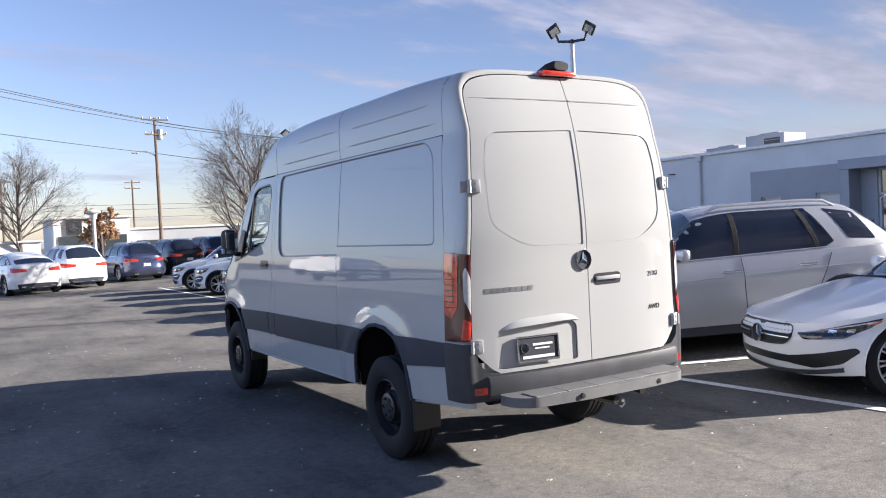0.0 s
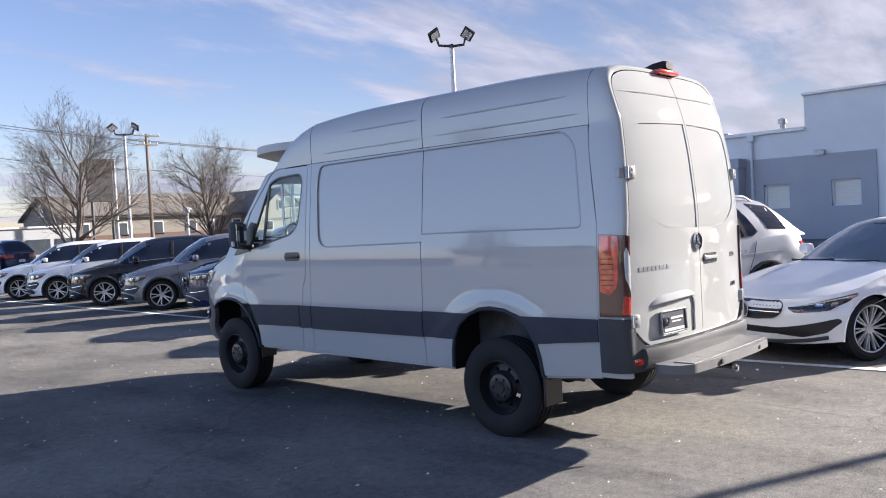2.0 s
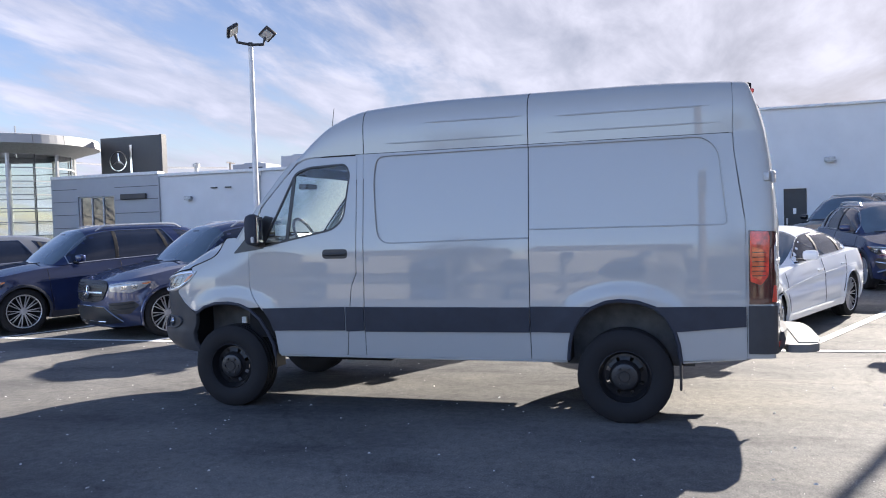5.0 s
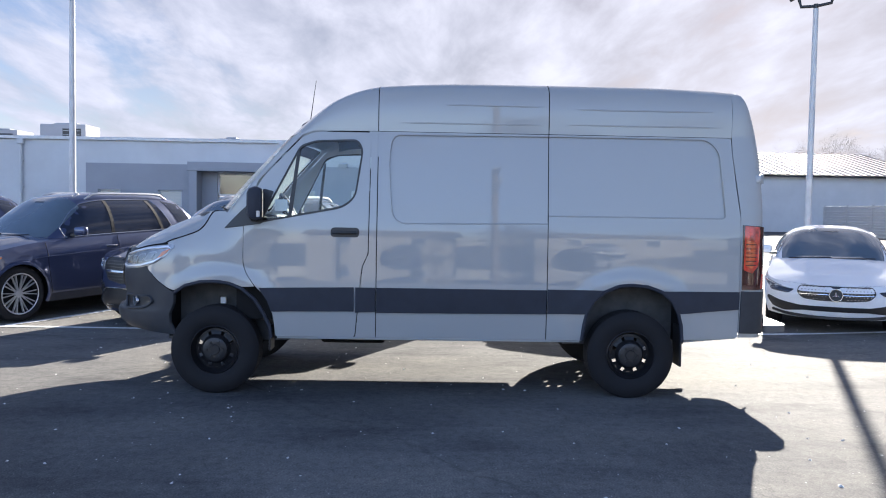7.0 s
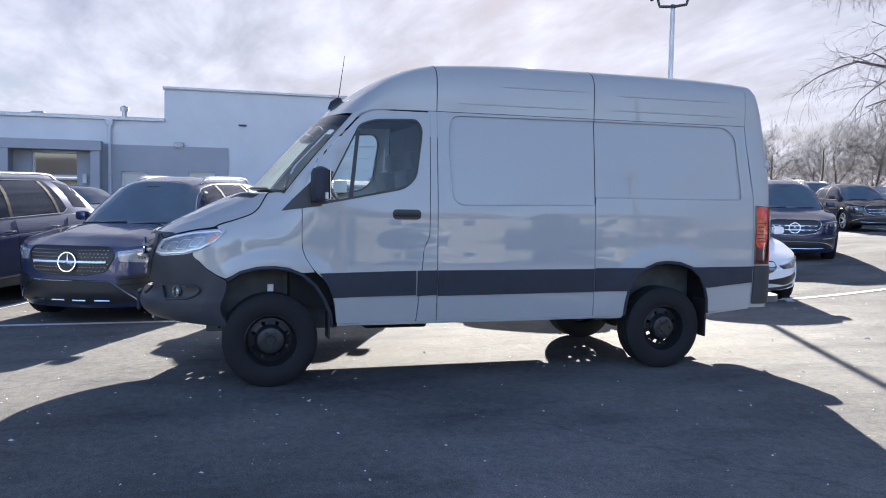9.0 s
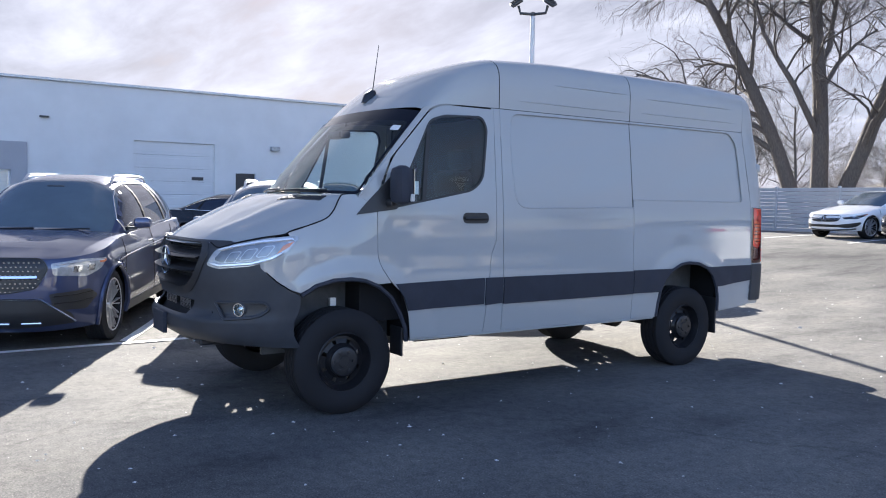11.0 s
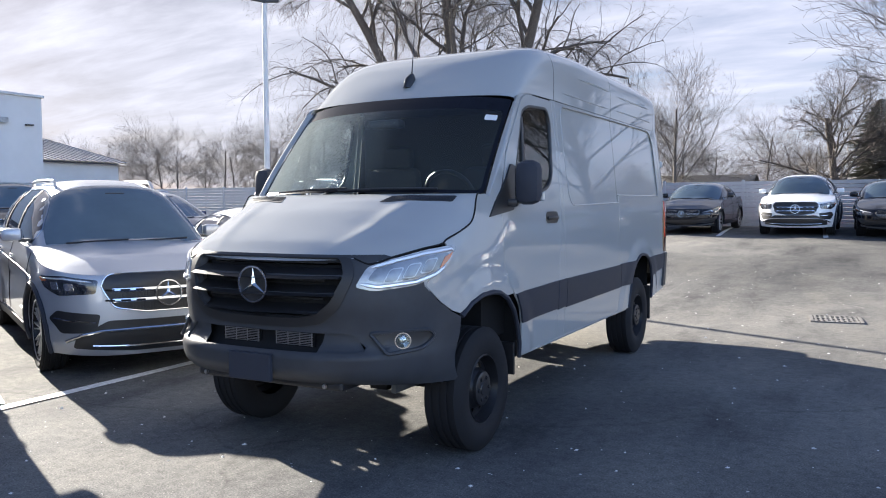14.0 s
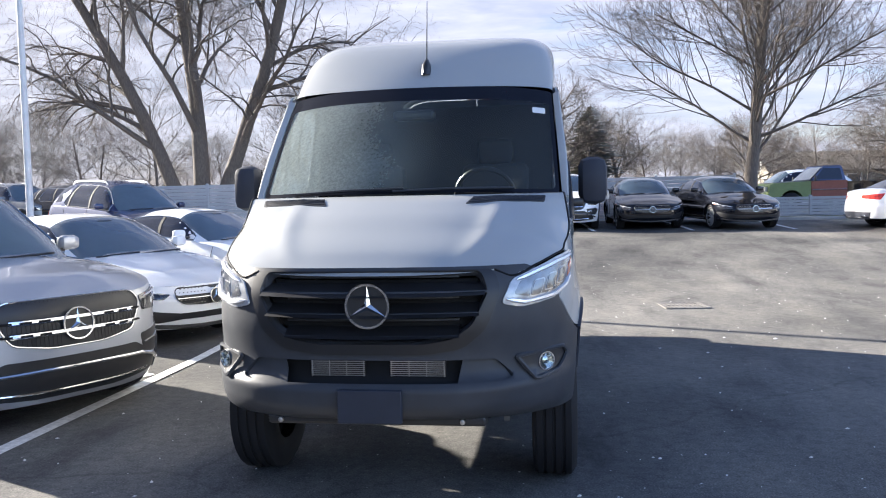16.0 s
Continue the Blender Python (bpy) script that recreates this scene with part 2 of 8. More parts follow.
MAT = {}
MAT["asphalt"] = ground_material()
MAT["line"] = surface("road_paint", (0.80, 0.80, 0.78), 0.7, vary=0.22, scale=22, bump=0.3, bump_scale=120)
MAT["van_paint"] = paint("stone_grey_paint", (0.372, 0.381, 0.379), rough=0.6, coat_ior=1.58)
MAT["white_paint"] = paint("white_paint", (0.84, 0.85, 0.86))
MAT["silver_paint"] = paint("silver_paint", (0.44, 0.455, 0.49), metal=0.45, rough=0.36)
MAT["graphite_paint"] = paint("graphite_paint", (0.050, 0.064, 0.130), metal=0.5, rough=0.34)
MAT["blue_paint"] = paint("blue_paint", (0.017, 0.027, 0.080), metal=0.25, rough=0.3)
MAT["black_paint"] = paint("black_paint", (0.005, 0.006, 0.010), coat_ior=1.5)
MAT["lead_paint"] = paint("lead_paint", (0.17, 0.18, 0.20), metal=0.35, rough=0.33)
MAT["orange_paint"] = surface("orange_primer", (0.24, 0.075, 0.05), 0.6)
MAT["green_paint"] = surface("green_primer", (0.17, 0.23, 0.09), 0.6)
MAT["cladding"] = surface("grained_black_plastic", (0.032, 0.036, 0.050), 0.55, bump=0.25, bump_scale=500, bump_distance=0.001)
MAT["grey_plastic"] = surface("grey_bumper_plastic", (0.046, 0.049, 0.056), 0.42, bump=0.2, bump_scale=400, bump_distance=0.001)
MAT["frit"] = surface("black_glass_border", (0.008, 0.009, 0.014), 0.2)
MAT["frit"].node_tree.nodes["Principled BSDF"].inputs["Specular IOR Level"].default_value = 0.2
MAT["black"] = surface("black_plastic", (0.018, 0.018, 0.02), 0.4)
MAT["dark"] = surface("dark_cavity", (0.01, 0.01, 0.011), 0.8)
MAT["rubber"] = surface("tyre_rubber", (0.016, 0.016, 0.018), 0.75, bump=0.2, bump_scale=90)
MAT["rim_black"] = surface("black_steel_rim", (0.014, 0.014, 0.016), 0.3)
MAT["alloy"] = surface("machined_alloy", (0.62, 0.62, 0.63), 0.3, metal=0.55)
MAT["chrome"] = surface("chrome", (0.60, 0.61, 0.625), 0.13, metal=1.0, vary=0.03)
MAT["steel"] = surface("brushed_steel", (0.45, 0.45, 0.46), 0.35, metal=1.0)
MAT["step"] = surface("moulded_grey_step", (0.12, 0.122, 0.126), 0.55, bump=0.2, bump_scale=300, bump_distance=0.001)
MAT["glass"] = clear_glass("window_glass")
MAT["misted_glass"] = misted_glass("misted_windscreen")
MAT["tint"] = surface("tinted_car_glass", (0.016, 0.022, 0.040), 0.03, vary=0.1)
# pale blue base stands in for sky mirrored in the car windscreens
MAT["shield"] = surface("sky_toned_windscreen", (0.085, 0.118, 0.145), 0.025, vary=0.15, scale=1.5, coat=1.0)
MAT["lamp_lens"] = surface("headlamp_lens", (0.50, 0.52, 0.53), 0.14, metal=0.1, coat=1.0, scale=14, vary=0.18)
MAT["lamp_mid"] = surface("grey_headlamp_lens", (0.36, 0.37, 0.38), 0.12, metal=0.2, coat=1.0, scale=16, vary=0.3)
MAT["lamp_shell"] = surface("headlamp_shell", (0.15, 0.155, 0.165), 0.16, metal=0.5, coat=1.0, scale=14, vary=0.4)
MAT["fog_chrome"] = surface("fog_lamp_reflector", (0.62, 0.63, 0.65), 0.12, metal=0.9, scale=40, vary=0.3)
MAT["liner"] = surface("dusty_wheel_housing", (0.085, 0.086, 0.088), 0.8, scale=8, vary=0.3)
MAT["lamp_dark"] = surface("dark_headlamp_lens", (0.055, 0.058, 0.066), 0.08, metal=0.5, coat=1.0, scale=18, vary=0.7)
MAT["reflector"] = surface("lamp_reflector", (0.78, 0.78, 0.80), 0.2, metal=0.5)
MAT["red_lens"] = surface("red_lamp_lens", (0.56, 0.035, 0.016), 0.12, vary=0.6, scale=16, coat=1.0)
MAT["dark_red"] = surface("dark_red_lamp_lens", (0.05, 0.004, 0.004), 0.12, vary=0.4, scale=20, coat=1.0)
MAT["amber_dim"] = surface("dim_amber_lens", (0.58, 0.09, 0.025), 0.15, vary=0.4, scale=30, coat=1.0)
MAT["amber"] = surface("amber_lens", (0.6, 0.16, 0.04), 0.15, coat=1.0)
MAT["seat"] = surface("black_cloth", (0.03, 0.03, 0.032), 0.85, bump=0.2, bump_scale=200)
MAT["paper"] = surface("white_paper", (0.75, 0.75, 0.73), 0.8, vary=0.04)
MAT["text_dark"] = surface("dark_badge_metal", (0.16, 0.16, 0.165), 0.25, metal=0.9)
MAT["wall_white"] = surface("painted_block_wall", (0.60, 0.61, 0.62), 0.85, vary=0.06, scale=0.7, bump=0.15, bump_scale=30)
MAT["wall_grey"] = surface("grey_painted_render", (0.335, 0.345, 0.375), 0.85, vary=0.06, scale=0.8, bump=0.15, bump_scale=30)
MAT["wall_light"] = surface("light_grey_panels", (0.33, 0.345, 0.365), 0.6, vary=0.06, scale=0.8)
MAT["coping"] = surface("metal_coping", (0.58, 0.58, 0.58), 0.5, metal=0.2)
MAT["fascia"] = surface("grey_metal_fascia", (0.40, 0.40, 0.40), 0.55, vary=0.05, scale=2)
MAT["tower"] = surface("anthracite_cladding", (0.03, 0.031, 0.034), 0.45)
MAT["galv"] = surface("galvanised_steel", (0.36, 0.37, 0.38), 0.5, metal=0.6, scale=14, vary=0.25)
MAT["pole"] = surface("painted_light_pole", (0.55, 0.56, 0.57), 0.5, scale=5)
MAT["wood_pole"] = surface("weathered_pole_wood", (0.16, 0.125, 0.095), 0.9, stretch=(6, 6, 0.4), scale=4, vary=0.35, bump=0.5, bump_scale=40)
MAT["bark"] = surface("grey_bark", (0.125, 0.105, 0.09), 0.95, scale=9, vary=0.35, bump=0.8, bump_scale=22, stretch=(3, 3, 0.5), bump_distance=0.03)
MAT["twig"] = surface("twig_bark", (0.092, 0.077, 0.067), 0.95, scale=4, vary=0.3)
# paler copy of the twig bark, with the haze of distance in its colour
MAT["twig_haze"] = surface("hazed_twig_bark", (0.135, 0.115, 0.10), 0.95, scale=0.4, vary=0.25)
MAT["leaf_brown"] = surface("dry_oak_leaf", (0.34, 0.20, 0.10), 0.85, scale=3, vary=0.5)
MAT["needle"] = surface("conifer_needles", (0.10, 0.105, 0.085), 0.9, scale=2, vary=0.5)
MAT["fence_panel"] = surface("grey_fence_panel", (0.42, 0.43, 0.45), 0.7, scale=1.2, vary=0.08, stretch=(0.3, 1, 6))
MAT["roof_metal"] = surface("blue_grey_standing_seam", (0.12, 0.14, 0.19), 0.7)
MAT["brick"] = surface("red_brick", (0.125, 0.078, 0.062), 0.9, scale=7, vary=0.3, bump=0.4, bump_scale=40)
MAT["siding"] = surface("pale_siding", (0.33, 0.305, 0.26), 0.8, stretch=(0.3, 0.3, 7), scale=2)
MAT["dull_siding"] = surface("dull_siding", (0.20, 0.182, 0.16), 0.85, stretch=(0.3, 0.3, 7), scale=2)
MAT["shingle"] = surface("brown_shingles", (0.155, 0.14, 0.122), 0.9, scale=6, vary=0.3)
MAT["glass_dark"] = surface("building_glass", (0.05, 0.06, 0.07), 0.04, vary=0.2, scale=0.8, coat=1.0)
MAT["blind"] = surface("pale_blind", (0.62, 0.60, 0.54), 0.7, stretch=(1, 1, 14), scale=2, vary=0.08)
MAT["grass"] = surface("winter_grass", (0.12, 0.12, 0.055), 0.95, scale=3, vary=0.4, bump=0.6, bump_scale=60)
MAT["concrete"] = surface("concrete", (0.40, 0.39, 0.37), 0.85, scale=3, bump=0.2)
MAT["worn_iron"] = surface("worn_grate_iron", (0.17, 0.16, 0.15), 0.8, scale=20, vary=0.3)
MAT["litter"] = surface("pale_litter", (0.74, 0.72, 0.68), 0.8, vary=0.3, scale=30)
for key in ("rubber", "cladding", "grey_plastic", "rim_black", "dark"):
    MAT[key].node_tree.nodes["Principled BSDF"].inputs["Specular IOR Level"].default_value = 0.25


# ---- mesh tools ----
from mathutils.geometry import delaunay_2d_cdt


def mesh_object(name, verts, faces, mat=None, parent=None, label="", smooth=True, normals=None):
    me = bpy.data.meshes.new(name)
    me.from_pydata([tuple(v) for v in verts], [], faces)
    me.update()
    if smooth:
        me.polygons.foreach_set("use_smooth", [True] * len(me.polygons))
    if normals is not None:
        me.normals_split_custom_set_from_vertices([tuple(n) for n in normals])
    if mat is not None:
        me.materials.append(MAT[mat] if isinstance(mat, str) else mat)
    ob = new(name, me)
    if parent is not None:
        ob.parent = parent
    if label:
        tagged(ob, label)
    return ob


class Build:
    """Collects pieces of ONE mesh."""

    def __init__(self):
        self.v, self.f = [], []

    def add(self, verts, faces, m=None):
        o = len(self.v)
        self.v += [m @ Vector(p) if m else Vector(p) for p in verts]
        self.f += [tuple(o + i for i in f) for f in faces]
        return self

    def box(self, c, s, m=None, bevel=0.0):
        bm = bmesh.new()
        bmesh.ops.create_cube(bm, size=1.0)
        for v in bm.verts:
            v.co = Vector((v.co.x * s[0] + c[0], v.co.y * s[1] + c[1], v.co.z * s[2] + c[2]))
        if bevel:
            bmesh.ops.bevel(bm, geom=bm.edges[:], offset=bevel, segments=2, affect="EDGES", profile=0.5)
        bm.verts.index_update()
        self.add([v.co for v in bm.verts], [[v.index for v in f.verts] for f in bm.faces], m)
        bm.free()
        return self

    def rings(self, rings, close=True, cap=True, m=None):
        n = len(rings[0])
        verts = [p for r in rings for p in r]
        faces = []
        for k in range(len(rings) - 1):
            for i in range(n if close else n - 1):
                j = (i + 1) % n
                faces.append((k * n + i, k * n + j, (k + 1) * n + j, (k + 1) * n + i))
        if cap and close:
            faces.append(tuple(reversed(range(n))))
            faces.append(tuple((len(rings) - 1) * n + i for i in range(n)))
        return self.add(verts, faces, m)

    def tube(self, pts, r, n=8, m=None, cap=True):
        pts = [Vector(p) for p in pts]
        rs = r if isinstance(r, (list, tuple)) else [r] * len(pts)
        out = []
        for k, p in enumerate(pts):
            d = (pts[min(k + 1, len(pts) - 1)] - pts[max(k - 1, 0)]).normalized()
            a = d.orthogonal() if k == 0 else (a - d * a.dot(d))
            a = a.normalized()
            b = d.cross(a)
            out.append([p + (a * math.cos(2 * math.pi * i / n) + b * math.sin(2 * math.pi * i / n)) * rs[k] for i in range(n)])
        return self.rings(out, cap=cap, m=m)

    def lathe(self, prof, n=32, m=None, axis="x"):
        """prof: (along, radius) round the axis."""
        out = []
        for a, r in prof:
            ring = []
            for i in range(n):
                t = 2 * math.pi * i / n
                ring.append((a, r * math.cos(t), r * math.sin(t)) if axis == "x" else (r * math.cos(t), r * math.sin(t), a))
            out.append(ring)
        return self.rings(out, cap=False, m=m)

    def prism(self, outline, depth, m=None):
        """outline in x, y; thick along z from 0 to depth."""
        n = len(outline)
        vs = [(x, y, 0) for x, y in outline] + [(x, y, depth) for x, y in outline]
        fs = [tuple(reversed(range(n))), tuple(range(n, 2 * n))] + [(i, (i + 1) % n, n + (i + 1) % n, n + i) for i in range(n)]
        return self.add(vs, fs, m)

    def make(self, name, mat, parent=None, label="", smooth=False):
        ob = mesh_object(name, self.v, self.f, mat, parent, label, smooth=False)
        if smooth:
            me = ob.data
            me.polygons.foreach_set("use_smooth", [True] * len(me.polygons))
            me.set_sharp_from_angle(angle=radians(38))
        return ob


def empty(name, m, label="", category="", group="", kind=""):
    ob = new(name)
    ob.empty_display_size = 0.2
    ob.matrix_world = m
    return tagged(ob, label, category, group, kind)


def smooth_curve(keys):
    """A smooth function through (t, value) keys (monotone cubic)."""
    xs, ys = [k[0] for k in keys], [k[1] for k in keys]
    d = [(ys[i + 1] - ys[i]) / (xs[i + 1] - xs[i]) for i in range(len(xs) - 1)]
    m = [d[0]] + [0 if d[i - 1] * d[i] <= 0 else 2 * d[i - 1] * d[i] / (d[i - 1] + d[i]) for i in range(1, len(d))] + [d[-1]]

    def f(x):
        if x <= xs[0]:
            return ys[0]
        if x >= xs[-1]:
            return ys[-1]
        i = 0
        while x > xs[i + 1]:
            i += 1
        h = xs[i + 1] - xs[i]
        t = (x - xs[i]) / h
        return (2 * t ** 3 - 3 * t * t + 1) * ys[i] + (t ** 3 - 2 * t * t + t) * h * m[i] + (3 * t * t - 2 * t ** 3) * ys[i + 1] + (t ** 3 - t * t) * h * m[i + 1]

    return f


def rounded(pts, r, n=5):
    """Outline with rounded corners; r: one radius, or one a corner."""
    out = []
    k = len(pts)
    rr = r if isinstance(r, (list, tuple)) else [r] * k
    for i in range(k):
        p, a, b = Vector(pts[i]), Vector(pts[i - 1]), Vector(pts[(i + 1) % k])
        da, db = (a - p), (b - p)
        c = min(rr[i], da.length * 0.49, db.length * 0.49)
        if c < 1e-4:
            out.append(tuple(p))
            continue
        p0, p1 = p + da.normalized() * c, p + db.normalized() * c
        for j in range(n + 1):
            t = j / n
            q = p0 * (1 - t) ** 2 + p * 2 * t * (1 - t) + p1 * t * t
            out.append(tuple(q))
    return out


def inside(poly, x, y):
    c = False
    for (x0, y0), (x1, y1) in zip(poly, poly[1:] + poly[:1]):
        if (y0 > y) != (y1 > y) and x < (x1 - x0) * (y - y0) / (y1 - y0) + x0:
            c = not c
    return c


def dense(loop, step):
    out = []
    for a, b in zip(loop, loop[1:] + loop[:1]):
        n = max(1, int(math.hypot(b[0] - a[0], b[1] - a[1]) / step + 0.5))
        out += [(a[0] + (b[0] - a[0]) * i / n, a[1] + (b[1] - a[1]) * i / n) for i in range(n)]
    return out


def along(line, step):
    """The open line through the points, filled in to about that step."""
    out = []
    for a, b in zip(line, line[1:]):
        n = max(1, int(math.hypot(b[0] - a[0], b[1] - a[1]) / step + 0.5))
        out += [(a[0] + (b[0] - a[0]) * i / n, a[1] + (b[1] - a[1]) * i / n) for i in range(n)]
    return out + [line[-1]]


def patch_data(outline, surf, step=0.06, depth=0.012, holes=(), flip=False, lift=0.0):
    """A curved sheet over the region inside outline (2D), laid on surf(u, v) -> point, with turned-in edges."""
    loops = [dense(list(l), step) for l in (outline, *holes)]
    pts, edges = [], []
    for l in loops:
        o = len(pts)
        pts += l
        edges += [(o + i, o + (i + 1) % len(l)) for i in range(len(l))]
    border = np.array(pts)
    us, vs = [p[0] for p in loops[0]], [p[1] for p in loops[0]]
    nu, nv = int((max(us) - min(us)) / step), int((max(vs) - min(vs)) / step)
    for i in range(1, nu + 1):
        for j in range(1, nv + 1):
            u, v = min(us) + (max(us) - min(us)) * i / (nu + 1), min(vs) + (max(vs) - min(vs)) * j / (nv + 1)
            if not inside(loops[0], u, v) or any(inside(h, u, v) for h in loops[1:]):
                continue
            if np.min((border[:, 0] - u) ** 2 + (border[:, 1] - v) ** 2) > (0.45 * step) ** 2:
                pts.append((u, v))
    res = delaunay_2d_cdt([Vector(p) for p in pts], edges, [], 1, 1e-6)
    P, F = [tuple(p) for p in res[0]], [list(f) for f in res[2]]
    if holes:
        mid = [(sum(P[i][0] for i in f) / len(f), sum(P[i][1] for i in f) / len(f)) for f in F]
        F = [f for f, c in zip(F, mid) if inside(loops[0], *c) and not any(inside(h, *c) for h in loops[1:])]
    e = 0.004
    V, N = [], []
    for u, v in P:
        p = surf(u, v)
        du, dv = surf(u + e, v) - surf(u - e, v), surf(u, v + e) - surf(u, v - e)
        n = du.cross(dv)
        n = n.normalized() if n.length > 1e-12 else Vector((0, 0, 1))
        if flip:
            n = -n
        V.append(p + n * lift)
        N.append(n)
    if flip:
        F = [f[::-1] for f in F]
    count = {}
    for f in F:
        for a, b in zip(f, f[1:] + f[:1]):
            count[(a, b)] = 1
    rim = [(a, b) for a, b in count if (b, a) not in count]
    if depth:
        for a, b in rim:
            o = len(V)
            t = (V[b] - V[a]).normalized() if (V[b] - V[a]).length > 1e-9 else Vector((1, 0, 0))
            out = t.cross(N[a]).normalized()
            V += [V[a], V[b], V[b] - N[b] * depth, V[a] - N[a] * depth]
            N += [(N[a] + out).normalized(), (N[b] + out).normalized(), out, out]
            F.append([o + 1, o, o + 3, o + 2])
    return V, F, N


def patch(name, outline, surf, mat, parent, step=0.06, depth=0.012, holes=(), flip=False, lift=0.0, label=""):
    V, F, N = patch_data(outline, surf, step, depth, holes, flip, lift)
    return mesh_object(name, V, F, mat, parent, label, True, N)


def grid_sheet(name, fn, nu, nv, mat, parent, label="", flip=False):
    V = [fn(i / nu, j / nv) for i in range(nu + 1) for j in range(nv + 1)]
    F = []
    for i in range(nu):
        for j in range(nv):
            q = (i * (nv + 1) + j, (i + 1) * (nv + 1) + j, (i + 1) * (nv + 1) + j + 1, i * (nv + 1) + j + 1)
            F.append(q[::-1] if flip else q)
    return mesh_object(name, V, F, mat, parent, label)


def badge(parent, m, r, name="star_badge", ring="chrome", disc="black", label="round chrome badge"):
    """A round emblem of plain shapes: disc, rim and three tapered arms; faces the local -y."""
    b = Build()
    n = 32
    prof = [(0.90 * r, 0.0), (0.90 * r, -0.012), (1.0 * r, -0.012), (1.0 * r, 0.0)]
    b.rings([[(q * math.sin(2 * math.pi * k / n), y, q * math.cos(2 * math.pi * k / n)) for q, y in prof] for k in range(n + 1)], cap=False)
    for k in range(3):
        a = 2 * math.pi * k / 3
        tip = (0.93 * r * math.sin(a), -0.006, 0.93 * r * math.cos(a))
        l = (0.17 * r * math.sin(a - 1.05), -0.004, 0.17 * r * math.cos(a - 1.05))
        rr = (0.17 * r * math.sin(a + 1.05), -0.004, 0.17 * r * math.cos(a + 1.05))
        b.add([tip, l, rr, (0, -0.018, 0)], [(0, 1, 3), (0, 3, 2), (1, 2, 3)])
    ob = b.make(name, ring, parent, label)
    ob.matrix_local = m
    if disc:
        d = Build()
        d.rings([[(q * math.sin(2 * math.pi * k / n), y, q * math.cos(2 * math.pi * k / n)) for k in range(n)] for q, y in ((0.95 * r, 0.004), (0.95 * r, -0.002), (0.02 * r, -0.002))], cap=True)
        d.make("disc", disc, ob)
    return ob


def text_part(name, body, size, mat, parent, m, depth=0.003, bold=0.0, label=""):
    cu = bpy.data.curves.new(name, "FONT")
    cu.body, cu.size, cu.extrude, cu.offset = body, size, depth, bold
    cu.align_x = "CENTER"
    tmp = bpy.data.objects.new(name, cu)
    scene.collection.objects.link(tmp)
    me = bpy.data.meshes.new_from_object(tmp.evaluated_get(bpy.context.evaluated_depsgraph_get()))
    bpy.data.objects.remove(tmp)
    bpy.data.curves.remove(cu)
    me.materials.clear()
    me.materials.append(MAT[mat])
    ob = new(name, me)
    if parent is not None:
        ob.parent = parent
    ob.matrix_local = m
    if label:
        tagged(ob, label)
    return ob


# ---- ground ----
slope_south = smooth_curve([(-200, 0.72), (-26, 0.72), (-18, 0.70), (-14, 0.58), (-9, 0.30), (-5, 0.05), (-2.5, 0.0), (200, 0.0)])
slope_east = smooth_curve([(-200, 0.0), (3.0, 0.0), (6, 0.07), (12, 0.22), (23, 0.42), (60, 0.45)])


def ground_z(x, y):
    return max(slope_south(y), slope_east(x)) * 0.65 + 0.35 * min(0.75, slope_south(y) + slope_east(x))


def make_ground():
    xs = sorted(set([-4000, -1500, -600, -250, -120, -70] + [-45 + 2.5 * k for k in range(44)] + [-12 + 0.5 * k for k in range(77)] + [75, 120, 250, 600, 1500, 4000]))
    ysl = sorted(set([-4000, -1500, -600, -250, -120, -70] + [-45 + 2.5 * k for k in range(50)] + [-25 + 0.5 * k for k in range(75)] + [90, 130, 250, 600, 1500, 4000]))
    V = [(x, y, ground_z(x, y)) for x in xs for y in ysl]
    n = len(ysl)
    F = [(i * n + j, (i + 1) * n + j, (i + 1) * n + j + 1, i * n + j + 1) for i in range(len(xs) - 1) for j in range(n - 1)]
    tagged(mesh_object("ground", V, F, "asphalt"), "worn grey asphalt car park with streaks and specks", "ground", kind="structure")


make_ground()


def on_ground(x, y, up=0.0):
    return Vector((x, y, ground_z(x, y) + up))


def painted_line(a, b, width=0.12, name="parking_line"):
    a, b = Vector(a), Vector(b)
    n = max(2, int((b - a).length / 0.5))
    d = (b - a).normalized()
    q = Vector((-d.y, d.x)) * width / 2
    V, F = [], []
    for k in range(n + 1):
        p = a.lerp(b, k / n)
        V += [on_ground(p.x - q.x, p.y - q.y, 0.008), on_ground(p.x + q.x, p.y + q.y, 0.008)]
        if k:
            o = 2 * k
            F.append((o - 2, o, o + 1, o - 1))
    ob = mesh_object(name, V, F, "line")
    if ob.data.polygons[0].normal.z < 0:
        ob.data.flip_normals()
    return tagged(ob, "worn white painted parking line on the asphalt", "parking line", "parking lines", "structure")


STALL = Vector((0.894, -0.447))
painted_line((3.02, 26.0), (2.86, 8.0))
painted_line((2.86, 8.0), (2.82, 4.0))
painted_line((2.82, 4.0), (2.85, 0.5))
painted_line((2.85, 0.5), (3.35, -7.0))
for k in range(11):
    y0 = -4.69 + 3.03 * k
    painted_line((2.95, y0), (2.95 + STALL.x * 5.6, y0 + STALL.y * 5.6))

painted_line((9.9, 9.0), (10.3, -8.5))
for k in range(5):
    y0 = -7.4 + 3.1 * k
    painted_line((10.3 - 0.02 * k, y0), (15.2, y0 + 0.06))
for k in range(7):
    x0 = -7.2 + 2.65 * k
    painted_line((x0, -14.2 - 0.12 * k), (x0 + 0.25, -18.8))


# ---- building on the east side ----
BX = 22.8


